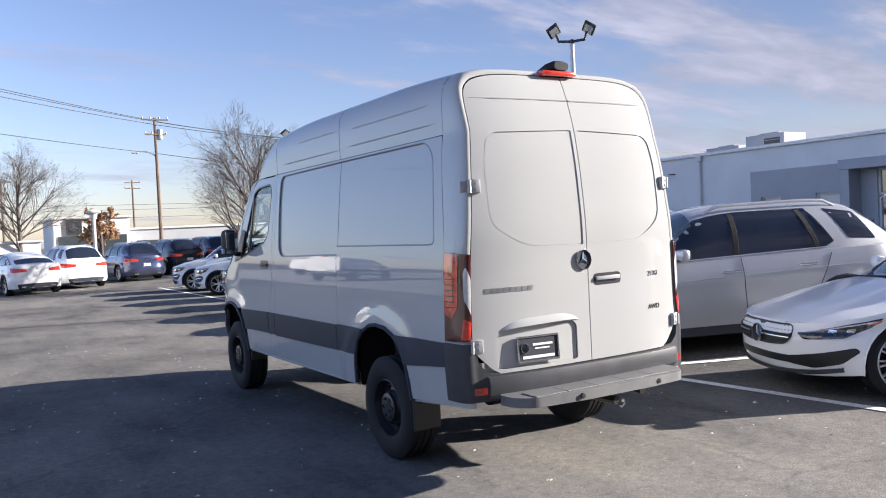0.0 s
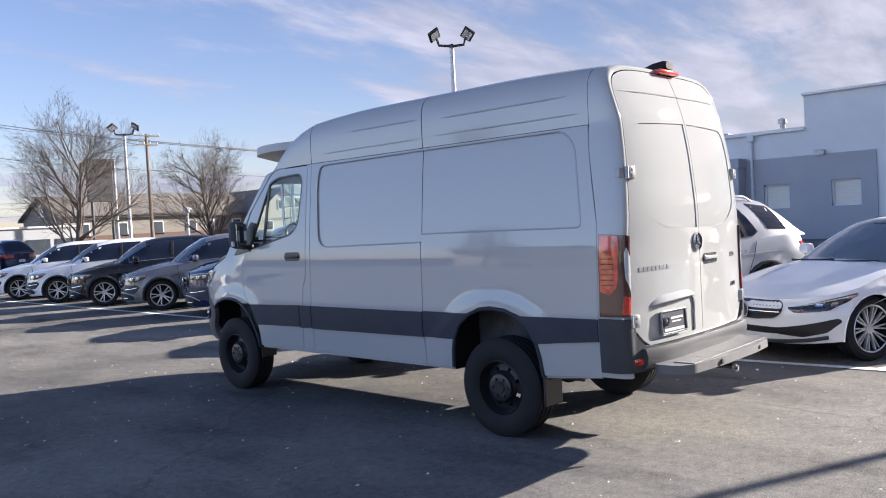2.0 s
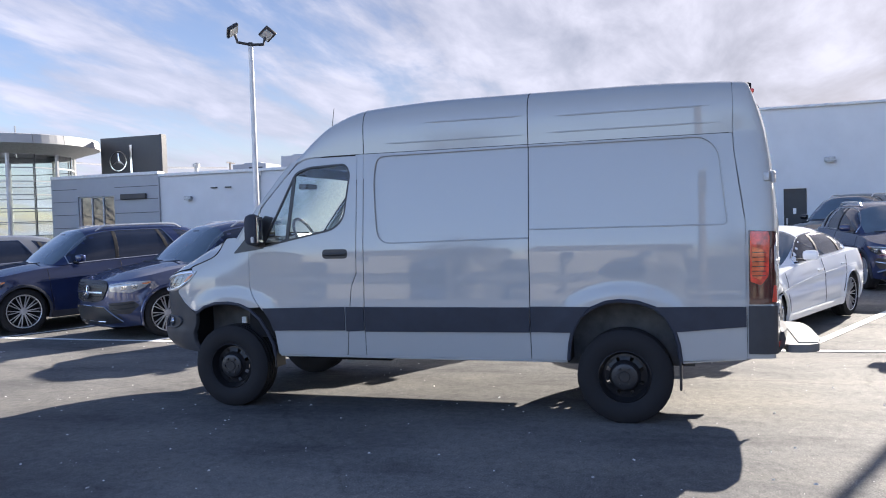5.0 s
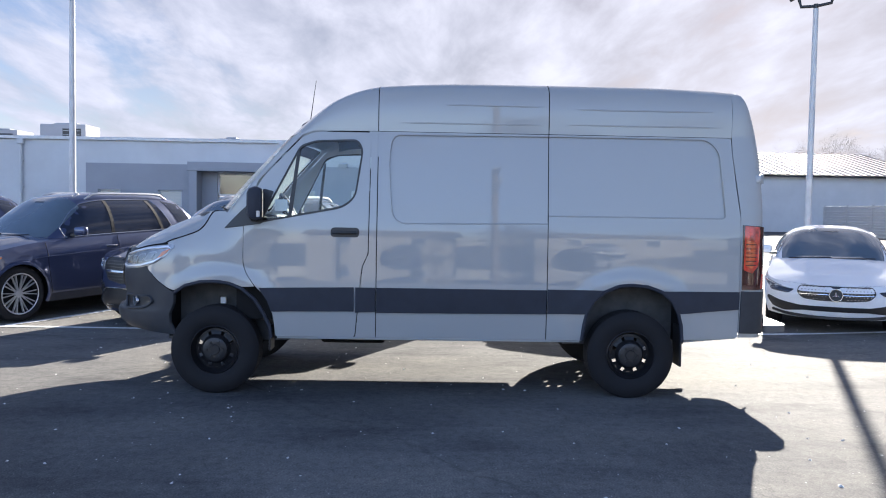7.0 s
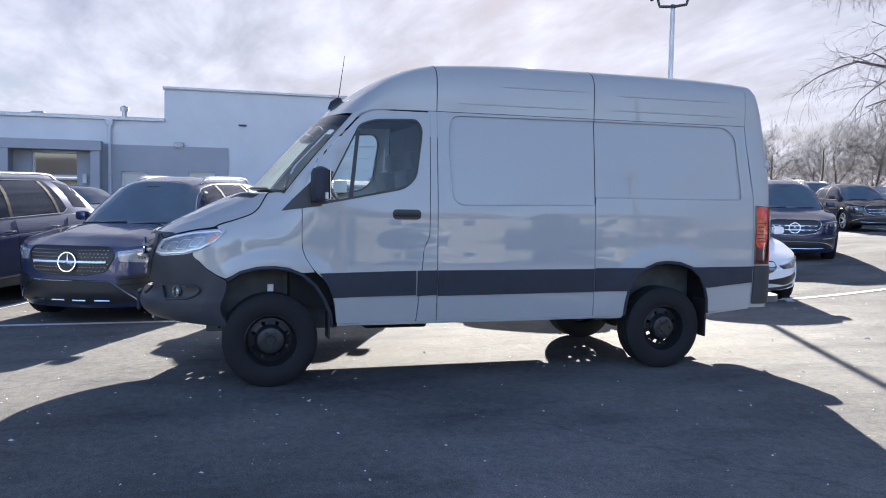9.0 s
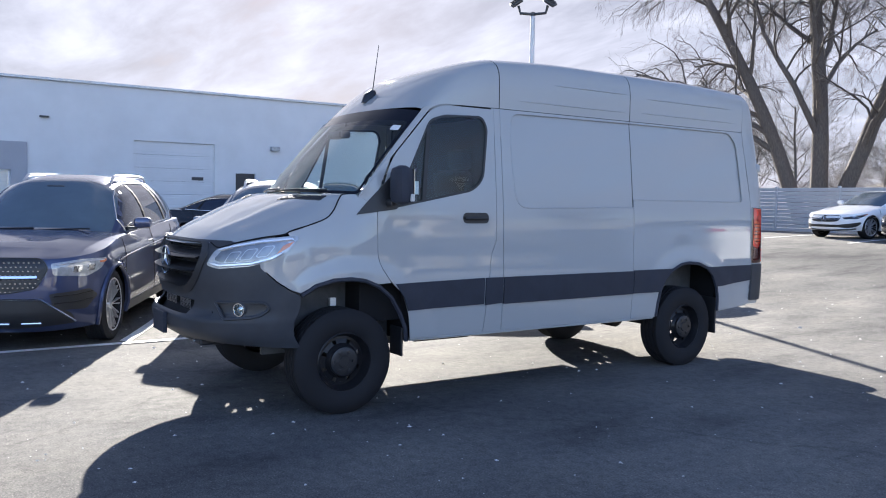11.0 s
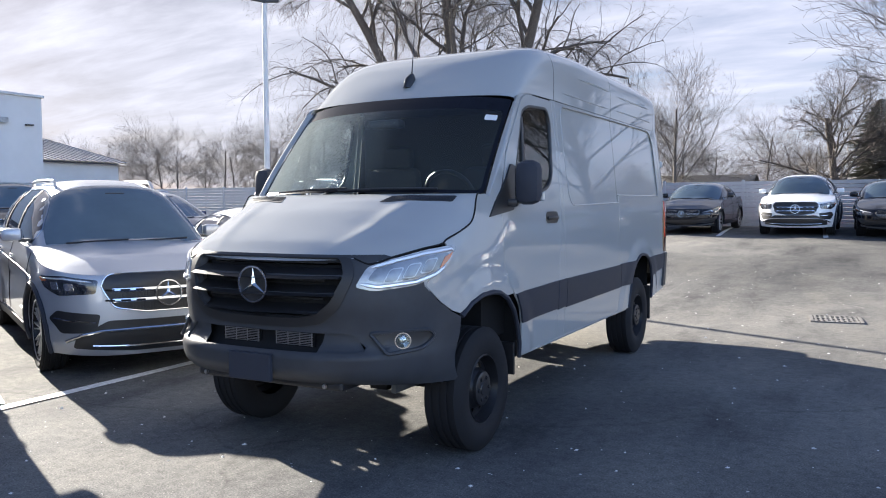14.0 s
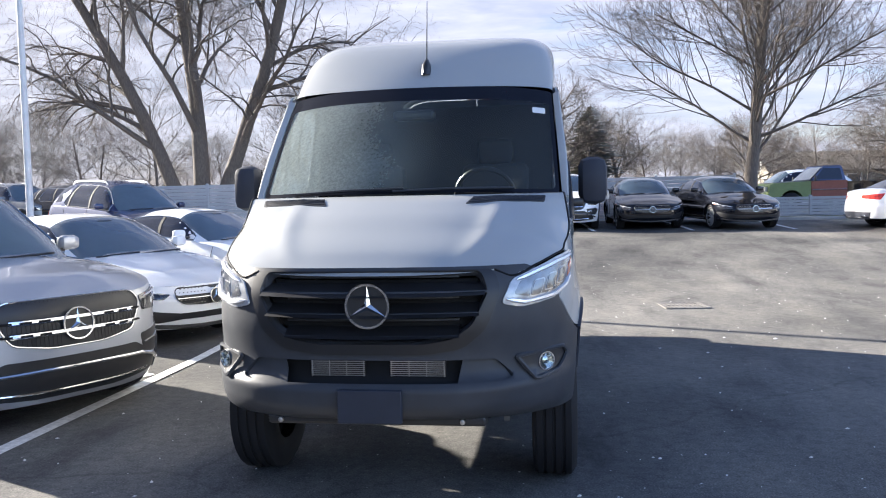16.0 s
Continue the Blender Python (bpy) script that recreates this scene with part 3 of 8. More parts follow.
def wall_with_openings(name, x, y0, y1, z0, z1, openings, mat, thick=0.3, label="", category="wall"):
    """An upright wall in the plane x, running along y, with rectangular openings (ya, yb, za, zb) through it."""
    cy = sorted(set([y0, y1] + [v for o in openings for v in o[:2]]))
    cz = sorted(set([z0, z1] + [v for o in openings for v in o[2:]]))
    ny, nz = len(cy) - 1, len(cz) - 1

    def solid(j, k):
        if not (0 <= j < ny and 0 <= k < nz):
            return False
        y, z = (cy[j] + cy[j + 1]) / 2, (cz[k] + cz[k + 1]) / 2
        return not any(o[0] < y < o[1] and o[2] < z < o[3] for o in openings)

    index = {}
    faces = []

    def corner(i, j, k):
        return index.setdefault((i, j, k), len(index))

    for j in range(ny):
        for k in range(nz):
            if not solid(j, k):
                continue
            faces.append([corner(0, j, k), corner(0, j, k + 1), corner(0, j + 1, k + 1), corner(0, j + 1, k)])
            faces.append([corner(1, j, k), corner(1, j + 1, k), corner(1, j + 1, k + 1), corner(1, j, k + 1)])
            if not solid(j - 1, k):
                faces.append([corner(0, j, k), corner(1, j, k), corner(1, j, k + 1), corner(0, j, k + 1)])
            if not solid(j + 1, k):
                faces.append([corner(0, j + 1, k), corner(0, j + 1, k + 1), corner(1, j + 1, k + 1), corner(1, j + 1, k)])
            if not solid(j, k - 1):
                faces.append([corner(0, j, k), corner(0, j + 1, k), corner(1, j + 1, k), corner(1, j, k)])
            if not solid(j, k + 1):
                faces.append([corner(0, j, k + 1), corner(1, j, k + 1), corner(1, j + 1, k + 1), corner(0, j + 1, k + 1)])
    b = Build()
    b.add([(x + thick * i, cy[j], cz[k]) for i, j, k in index], faces)
    ob = b.make(name, mat)
    return tagged(ob, label, category, kind="structure")


def window(x, y0, y1, z0, z1, name, pane="blind", bars=0, parent_label="white-framed window with a pale blind"):
    w = empty(name, Matrix.Translation((x, (y0 + y1) / 2, z0)), parent_label, "window", kind="structure")
    h, k = z1 - z0, y1 - y0
    f = Build()
    for c, s in (((0.05, 0, 0.03), (0.1, k, 0.06)), ((0.05, 0, h - 0.03), (0.1, k, 0.06)), ((0.05, -k / 2 + 0.03, h / 2), (0.1, 0.06, h)), ((0.05, k / 2 - 0.03, h / 2), (0.1, 0.06, h))):
        f.box(c, s, bevel=0.008)
    f.make("window_frame", "wall_white", w)
    n = bars + 1
    for i in range(n):
        a = -k / 2 + 0.06 + (k - 0.12) * i / n
        Build().box((0.07, a + (k - 0.12) / n / 2, h / 2), (0.012, (k - 0.12) / n - 0.02, h - 0.12)).make("pane", pane, w)
        if i:
            Build().box((0.05, a, h / 2), (0.08, 0.05, h - 0.1)).make("mullion", "wall_white", w)
    return w


# heights and places along the wall
low_top, high_top = 4.12, 5.27
STEP_Y, END_Y, NORTH_Y = 5.49, -10.12, 22.1
tagged(wall_with_openings("wall_service", BX, STEP_Y, NORTH_Y, -0.2, low_top, [(8.3, 9.75, 0.3, 2.95), (6.05, 6.92, 1.50, 2.34), (11.1, 12.0, 1.45, 2.28), (13.4, 14.25, 1.45, 2.28)], "wall_white"), "white painted service building wall", "wall")
tagged(wall_with_openings("wall_workshop", BX, END_Y, STEP_Y, -0.2, high_top, [(-2.74, 0.045, 0.3, 3.50), (-4.27, -3.52, 0.36, 2.50), (3.78, 4.69, 1.50, 2.37)], "wall_white"), "tall white workshop wall", "wall")
tagged(Build().box((BX + 6.15, END_Y + 0.15, 2.5), (11.7, 0.3, 2 * high_top - 5.0 - 0.02)).make("wall_south", "wall_white"), "white workshop end wall", "wall", kind="structure")
tagged(Build().box((BX + 6.3, (STEP_Y + NORTH_Y) / 2, low_top - 0.3), (12, NORTH_Y - STEP_Y, 0.2)).make("roof_service", "coping"), "flat roof of the service building", "roof", kind="structure")
tagged(Build().box((BX + 6.3, (END_Y + STEP_Y) / 2, high_top - 0.3), (11.4, STEP_Y - END_Y - 0.62, 0.2)).make("roof_workshop", "coping"), "flat roof of the workshop", "roof", kind="structure")
tagged(Build().box((BX + 6.15, STEP_Y - 0.16, (low_top + high_top) / 2), (11.7, 0.3, high_top - low_top - 0.01)).make("wall_step", "wall_white"), "white step wall between the two roofs", "wall", kind="structure")
tagged(Build().box((BX + 0.12, (STEP_Y + NORTH_Y) / 2, low_top + 0.05), (0.46, NORTH_Y - STEP_Y, 0.13), bevel=0.02).make("coping_service", "coping"), "pale metal coping along the parapet", "coping", kind="structure")
tagged(Build().box((BX + 0.12, (END_Y + STEP_Y) / 2, high_top + 0.04), (0.46, STEP_Y - END_Y + 0.1, 0.09), bevel=0.02).make("coping_workshop", "coping"), "pale metal coping along the parapet", "coping", kind="structure")
# grey painted lower band, cut round its windows and doorway
gb = wall_with_openings("wall_band", BX - 0.05, 3.3, 14.7, 0.0, 3.26, [(7.55, 10.65, 0.0, 3.26), (6.05, 6.92, 1.50, 2.34), (3.78, 4.69, 1.50, 2.37), (11.1, 12.0, 1.45, 2.28), (13.4, 14.25, 1.45, 2.28)], "wall_grey", 0.045)
tagged(gb, "grey painted band along the lower wall", "wall")
# entrance portal
portal = empty("entrance_portal", Matrix.Translation((BX, 9.1, 0.3)), "grey projecting entrance portal with glazing", "doorway", kind="structure")
Build().box((-0.35, 1.40, 1.5), (0.7, 0.30, 3.0), bevel=0.02).make("portal_pier", "wall_grey", portal)
Build().box((-0.35, -1.40, 1.5), (0.7, 0.30, 3.0), bevel=0.02).make("portal_pier", "wall_grey", portal)
Build().box((-0.36, 0, 2.86), (0.78, 3.2, 0.34), bevel=0.02).make("portal_lintel", "wall_grey", portal)
Build().box((-0.02, -1.0, 1.35), (0.05, 0.5, 2.68)).make("portal_side", "wall_grey", portal)
Build().box((-0.02, 0.95, 1.35), (0.05, 0.58, 2.68)).make("portal_side", "wall_grey", portal)
window(BX + 0.02, 8.3, 9.75, 2.1, 2.95, "window_transom", "glass_dark", 0, "glazed transom over the entrance")
window(BX + 0.02, 8.3, 9.75, 0.3, 2.05, "door_entrance", "glass_dark", 1, "white-framed glazed entrance doors")
Build().box((-0.12, 0, 0), (0.12, 0.14, 0.32), bevel=0.02).make("meter_box", "coping", portal).matrix_local = pose(0, -1.0, 1.75)
for k, (a, b, z0, z1) in enumerate(((6.05, 6.92, 1.50, 2.34), (3.78, 4.69, 1.50, 2.37), (11.1, 12.0, 1.45, 2.28), (13.4, 14.25, 1.45, 2.28))):
    window(BX + 0.02, a, b, z0, z1, "window_%d" % (k + 1), "blind")


def garage_door():
    g = empty("garage_door", Matrix.Translation((BX + 0.12, -1.35, 0.3)), "closed white sectional garage door", "garage door", kind="structure")
    for k in range(7):
        Build().box((0, 0, 0.228 + 0.457 * k), (0.05, 2.78, 0.447), bevel=0.008).make("door_section", "wall_white", g)
        Build().box((-0.028, 0, 0.228 + 0.457 * k), (0.012, 2.6, 0.25), bevel=0.004).make("pressed_field", "wall_white", g)
    Build().box((-0.03, -0.8, 1.95), (0.01, 0.42, 0.12)).make("notice", "tower", g)


garage_door()
sd = empty("door_service", Matrix.Translation((BX + 0.1, -3.895, 0.36)), "dark grey steel service door", "door", kind="structure")
Build().box((0, 0, 1.07), (0.06, 0.73, 2.12), bevel=0.01).make("door_leaf", "tower", sd)
Build().box((-0.05, 0.27, 1.0), (0.06, 0.05, 0.22), bevel=0.01).make("door_handle", "steel", sd)
Build().box((-0.035, 0.02, 1.35), (0.01, 0.10, 0.20)).make("notice", "paper", sd)
tagged(Build().box((BX - 0.06, -3.2, 0.95), (0.12, 0.14, 1.2), bevel=0.02).make("bollard", "tower"), "dark steel bollard by the garage door", "bollard")


def downspout(y, top, mat="wall_white"):
    d = empty("downspout", Matrix.Translation((BX - 0.10, y, 0.3)), "white painted rain pipe on the wall", "downspout", "rain pipes")
    Build().tube([(0, 0, 0), (0, 0, top - 0.3 - 0.2)], 0.055, 8).make("pipe", mat, d, smooth=True)
    Build().box((0, 0, top - 0.4), (0.16, 0.24, 0.22), bevel=0.02).make("hopper", mat, d)
    for z in (0.8, 2.0, 3.0):
        Build().box((0.04, 0, z), (0.1, 0.17, 0.04)).make("bracket", mat, d)


downspout(7.3, low_top)
downspout(17.1, low_top)


def wall_lamp(x, y, z):
    l = empty("wall_lamp", Matrix.Translation((x, y, z)), "grey wall-mounted flood lamp", "wall lamp", "wall lamps")
    Build().box((-0.10, 0, 0), (0.2, 0.34, 0.16), bevel=0.03).make("housing", "galv", l)
    Build().box((-0.14, 0, -0.085), (0.14, 0.26, 0.02)).make("lens", "lamp_lens", l)


wall_lamp(BX, 5.0, 3.32)
wall_lamp(BX, -5.0, 3.45)
wall_lamp(BX, 20.6, 3.1)
wall_lamp(BX, -8.6, 4.4)
for y, z in ((2.8, 4.1), (-9.6, 4.3), (18.6, 3.5), (19.3, 3.5)):
    tagged(Build().box((BX - 0.06, y, z), (0.12, 0.28, 0.05), bevel=0.01).make("scupper", "tower"), "small dark overflow outlet on the wall", "scupper", "overflow outlets")


def rooftop_unit(x, y, z, sx, sy, sz):
    u = empty("rooftop_unit", Matrix.Translation((x, y, z)), "grey metal rooftop air handling unit", "air conditioner", "rooftop units")
    Build().box((0, 0, sz / 2), (sx, sy, sz), bevel=0.02).make("casing", "wall_grey", u)
    Build().box((-sx / 2 - 0.01, -sy * 0.2, sz * 0.5), (0.03, sy * 0.4, sz * 0.7)).make("grille_panel", "tower", u)
    for k in range(5):
        Build().box((-sx / 2 - 0.03, -sy * 0.2, sz * (0.22 + 0.14 * k)), (0.02, sy * 0.38, 0.02)).make("louvre", "galv", u)
    Build().box((0, 0, sz + 0.04), (sx * 0.6, sy * 0.5, 0.08), bevel=0.02).make("cap", "wall_grey", u)


rooftop_unit(28.9, 17.95, 3.92, 1.6, 2.0, 1.3)
rooftop_unit(31.0, 22.0, 3.92, 1.6, 2.0, 1.2)
rooftop_unit(28.0, 10.45, 3.92, 1.0, 0.9, 0.75)
vent = empty("roof_vent", Matrix.Translation((25.0, 7.0, 3.92)), "small galvanised roof vent", "roof vent", "roof vents")
Build().tube([(0, 0, 0), (0, 0, 0.75)], 0.09, 10).make("vent_pipe", "galv", vent)
Build().lathe([(0.72, 0.16), (0.86, 0.16), (0.92, 0.02)], 12, None, "z").make("cowl", "galv", vent)
copy_thing(vent, Matrix.Translation((25.0, 21.7, 3.92)))

# dealership front, north of the service wall
tagged(wall_with_openings("wall_showroom", BX - 0.1, NORTH_Y, 28.0, 0.0, low_top + 0.1, [(24.5, 26.5, 0.4, 3.37)], "wall_light"), "light grey panelled showroom wall", "wall")
for z in (0.75, 1.35, 1.95, 2.55, 3.15, 3.72):
    for y0, y1 in ((NORTH_Y + 0.05, 24.44), (26.56, 27.95)):
        tagged(Build().box((BX - 0.112, (y0 + y1) / 2, z), (0.02, y1 - y0, 0.022)).make("trim_joint", "tower"), "dark joint between the wall panels", "trim", kind="structure")
tagged(Build().box((BX + 5, 25.0, low_top - 0.2), (10, 5.8, 0.2)).make("roof_showroom", "coping"), "flat showroom roof", "roof", kind="structure")
window(BX - 0.02, 24.5, 26.5, 0.4, 3.37, "window_showroom", "glass_dark", 2, "tall glazed showroom window")
tagged(Build().box((BX - 0.18, 23.4, 3.28), (0.12, 1.35, 0.24), bevel=0.02).make("sign_strip", "tower"), "dark sign strip on the showroom wall", "sign")
tagged(Build().box((BX + 0.1, 25.05, low_top + 0.16), (0.5, 5.9, 0.14), bevel=0.02).make("coping_showroom", "coping"), "pale coping over the showroom", "coping", kind="structure")
tower = empty("sign_tower", Matrix.Translation((25.57, 25.70, 4.0)), "dark grey sign tower with a round emblem", "sign tower")
Build().box((0, 0, 1.16), (0.34, 3.45, 2.37), bevel=0.02).make("tower_body", "tower", tower)
Build().box((0, -1.79, 1.16), (0.37, 0.14, 2.39)).make("tower_edge", "grey_plastic", tower)
badge(tower, pose(-0.19, 0.68, 1.18, 0, 0, -90), 0.50, disc=None)
Build().box((-0.20, -0.10, 1.18), (0.06, 0.12, 1.5)).make("emblem_bar", "chrome", tower)


def rotunda(x, y):
    """Round glazed showroom pavilion under a wide pale disc roof."""
    r = empty("glass_rotunda", Matrix.Translation((x, y, 0.3)), "round glazed showroom pavilion with a wide disc roof", "pavilion")
    n, R, top = 16, 2.95, 5.19
    Build().lathe([(top - 0.02, R - 0.1), (top, R + 0.06), (5.54, 4.12), (5.55, 4.18)], 48, None, "z").make("soffit", "galv", r, "grey soffit sloping up to the roof edge", smooth=True)
    Build().lathe([(5.92, 3.95), (5.97, 0.02)], 48, None, "z").make("roof_deck", "coping", r)
    for k in range(18):
        a0, a1 = 2 * math.pi * k / 18 + 0.003, 2 * math.pi * (k + 1) / 18 - 0.003
        ring = [a0 + (a1 - a0) * q / 4 for q in range(5)]
        Build().rings([[(rr * math.cos(a), rr * math.sin(a), z) for rr, z in ((4.08, 5.55), (4.20, 5.55), (4.15, 5.96), (3.94, 6.0))] for a in ring]).make("fascia_panel", "fascia", r)
    Build().tube([(0.5, 0, 5.9), (0.5, 0, 6.8)], 0.05, 6).make("roof_spike", "galv", r)
    rows = 8
    dz = (top - 0.12) / rows
    for k in range(n):
        a0, a1 = 2 * math.pi * k / n, 2 * math.pi * (k + 1) / n
        for j in range(rows):
            z0, z1 = 0.12 + dz * j, 0.12 + dz * (j + 1) - 0.03
            pts = [(R * math.cos(a), R * math.sin(a), z) for a, z in ((a0, z0), (a1, z0), (a1, z1), (a0, z1))]
            mesh_object("pane", pts, [(0, 1, 2, 3)], "glass", r, smooth=False)
        main = k % 2 == 0
        Build().tube([(R * math.cos(a0), R * math.sin(a0), 0), (R * math.cos(a0), R * math.sin(a0), top)], 0.10 if main else 0.03, 6).make("mullion", "coping" if main else "tower", r)
    for j in range(rows + 1):
        z = 0.10 + dz * j
        Build().rings([[((R + dr) * math.cos(a), (R + dr) * math.sin(a), z + dh) for dr, dh in ((-0.03, -0.02), (0.03, -0.02), (0.03, 0.02), (-0.03, 0.02))] for a in [2 * math.pi * k / n for k in range(n + 1)]], cap=False).make("transom", "galv", r)
    Build().lathe([(0.02, R - 0.1), (0.10, R - 0.1), (0.10, 0.02)], 32, None, "z").make("inner_floor", "concrete", r)


rotunda(23.75, 31.54)


# ---- fence along the south side ----
def fence(x0, x1, y, height, name, label, lines=0):
    f_ = empty(name, Matrix.Translation((x0, y, ground_z((x0 + x1) / 2, y))), label, "fence", "boundary fence", "structure")
    n = max(1, round(abs(x1 - x0) / 2.4))
    w = (x1 - x0) / n
    for k in range(n):
        rows = 12 if height > 1.2 else 7
        for j in range(rows):
            h = height / rows
            Build().box((w * (k + 0.5), 0, h * (j + 0.5)), (abs(w) - 0.06, 0.05, h - 0.012), bevel=0.006).make("panel_board", "fence_panel", f_)
    for k in range(n + 1):
        Build().box((w * k, 0, height / 2 + 0.02), (0.09, 0.10, height + 0.06), bevel=0.01).make("post", "fence_panel", f_)
    return f_


fence(4.75, 36.0, -20.2, 1.58, "fence_east", "grey boarded metal boundary fence")
fence(-6.9, 3.5, -20.2, 1.5, "fence_middle", "grey boarded metal boundary fence")
fence(-26.0, -7.0, -20.2, 0.72, "fence_west", "low grey boarded boundary wall")
kerb = Build().box((-12.5, -18.3, 0.72), (10.5, 0.16, 0.18), bevel=0.03)
tagged(kerb.make("kerb", "concrete"), "concrete kerb along the grass strip", "kerb", kind="structure")
tagged(Build().box((-12.5, -19.2, 0.74), (10.4, 1.64, 0.10), bevel=0.03).make("verge", "grass"), "strip of winter grass by the low wall", "grass verge", kind="structure")
# drain grate
dg = empty("drain_grate", Matrix.Translation((-2.57, -3.35, 0.004)), "square cast iron drain grate in the asphalt", "drain")
dg.rotation_euler.z = radians(6)
Build().box((0, 0.29, 0), (0.62, 0.04, 0.03)).box((0, -0.29, 0), (0.62, 0.04, 0.03)).box((0.29, 0, 0), (0.04, 0.6, 0.03)).box((-0.29, 0, 0), (0.04, 0.6, 0.03)).make("frame", "worn_iron", dg)
Build().box((0, 0, -0.004), (0.56, 0.56, 0.012)).make("sump", "dark", dg)
for k in range(9):
    Build().box((-0.24 + 0.06 * k, 0, 0.006), (0.026, 0.56, 0.014)).make("grate_bar", "worn_iron", dg)
for k in range(3):
    Build().box((0, -0.18 + 0.18 * k, 0.007), (0.56, 0.025, 0.014)).make("grate_bar", "worn_iron", dg)


# ---- the van ----
VAN_X = 0.09
van_w = smooth_curve([(0.40, 0.945), (0.55, 0.965), (0.75, 0.978), (0.95, 0.985), (1.15, 0.978), (1.42, 0.972), (1.6, 0.958), (1.8, 0.938), (2.05, 0.912), (2.33, 0.878), (2.5, 0.855)])
van_fender = smooth_curve([(0.40, 0.945), (0.6, 0.965), (0.95, 0.985), (1.12, 0.98), (1.22, 0.975), (1.31, 0.965), (1.38, 0.955), (1.46, 0.94), (1.6, 0.915)])
van_nose = smooth_curve([(0.45, 4.48), (0.52, 4.58), (0.58, 4.685), (0.64, 4.72), (0.70, 4.725), (0.735, 4.70), (0.765, 4.655), (0.84, 4.645), (1.0, 4.665), (1.12, 4.655), (1.22, 4.62), (1.3, 4.56), (1.4, 4.45)])
FRONT_Y, FRONT_ARC, NOSE_N = 3.5, 1.6, 3.05
NOSE_S = FRONT_Y + FRONT_ARC


def van_half(y, z):
    t = min(1, max(0, (y - 3.3) / 0.4))
    t = t * t * (3 - 2 * t)
    bulge = 0.0
    for yc, reach in ((0.0, 0.64), (3.62, 0.62)):
        k = min(1, max(0, (math.hypot(y - yc, z - 0.40) - reach) / 0.15))
        bulge += 0.016 * (1 - k * k * (3 - 2 * k))
    return van_w(z) * (1 - t) + van_fender(z) * t + bulge


def van_skin(side):
    """Body surface below the roof: s runs forward along the flank (metres) and on round the nose to its middle."""
    def fn(s, z):
        if s <= FRONT_Y:
            return Vector((side * van_half(s, z), s, z))
        a = (s - FRONT_Y) / FRONT_ARC * math.pi / 2
        c, q = math.cos(a), math.sin(a)
        r = (abs(c) ** NOSE_N + abs(q) ** NOSE_N) ** (-1 / NOSE_N)
        y = FRONT_Y + (van_nose(z) - FRONT_Y) * q * r
        return Vector((side * van_half(y, z) * c * r, y, z))
    return fn


def nose_s(x=None, y=None, z=1.1):
    """s of the place on the nose at that x, or that y."""
    lo, hi = FRONT_Y, NOSE_S
    f = van_skin(1)
    for _ in range(40):
        mid = (lo + hi) / 2
        p = f(mid, z)
        if (x is not None and p.x > x) or (y is not None and p.y < y):
            lo = mid
        else:
            hi = mid
    return (lo + hi) / 2


def ys(pts):
    return [(y if y <= FRONT_Y else nose_s(y=y, z=min(z, 1.3)), z) for y, z in pts]


van_rear = smooth_curve([(0.5, 0.0), (1.6, 0.0), (2.0, 0.028), (2.3, 0.072), (2.55, 0.14), (2.72, 0.21), (2.85, 0.29)])


def van_back(x, z):
    return Vector((x, -1.235 + van_rear(z) + 0.07 * (abs(x) / 0.85) ** 3, z))


ROOF_Z = 2.325
roof_top = smooth_curve([(-1.2, 2.70), (-1.0, 2.745), (-0.8, 2.775), (0.0, 2.80), (1.4, 2.80), (2.2, 2.765), (2.45, 2.72), (2.7, 2.63), (2.9, 2.505), (3.08, 2.36), (3.155, 2.29)])
roof_side = smooth_curve([(-1.2, 0.875), (2.2, 0.879), (2.6, 0.874), (2.9, 0.868), (3.155, 0.858)])
roof_low = smooth_curve([(-1.2, ROOF_Z), (2.3, ROOF_Z), (2.7, 2.322), (2.9, 2.305), (3.155, 2.236)])


def van_roof(y, a):
    """a: from -90 (one flank) over the ridge to 90 degrees."""
    c, q = math.cos(a), math.sin(a)
    n = 6.0
    r = (abs(c) ** n + abs(q) ** n) ** (-1 / n)
    x = roof_side(y) * q * r
    z = roof_low(y) + (roof_top(y) - roof_low(y)) * c * r
    t = min(1, max(0, (y - 2.3) / 0.76))
    return Vector((x, y - t * 0.14 * (x / 0.77) ** 2, z))


def van_screen(u, v):
    """Windscreen: u across from -1 to 1, v up from 0 to 1."""
    b = Vector((u * 0.905, 3.80 - 0.25 * u * u, 1.60 - 0.015 * u * u))
    t = Vector((u * 0.858, 3.168 - 0.17 * u * u, 2.278 - 0.04 * u ** 4))
    p = b.lerp(t, v)
    return p + Vector((0, 0.5, 0.45)) * (0.09 * v * (1 - v))


FRONT_ARCH = [(3.17, 0.50), (3.18, 0.60), (3.235, 0.72), (3.31, 0.84), (3.42, 0.93), (3.53, 0.975), (3.64, 0.99), (3.78, 0.985), (3.91, 0.95), (4.01, 0.885)]
REAR_ARCH = [(0.445, 0.52), (0.43, 0.66), (0.405, 0.77), (0.35, 0.87), (0.25, 0.95), (0.13, 1.0), (0.02, 1.012), (-0.12, 1.0), (-0.25, 0.955), (-0.34, 0.88), (-0.40, 0.77), (-0.43, 0.66), (-0.445, 0.52)]


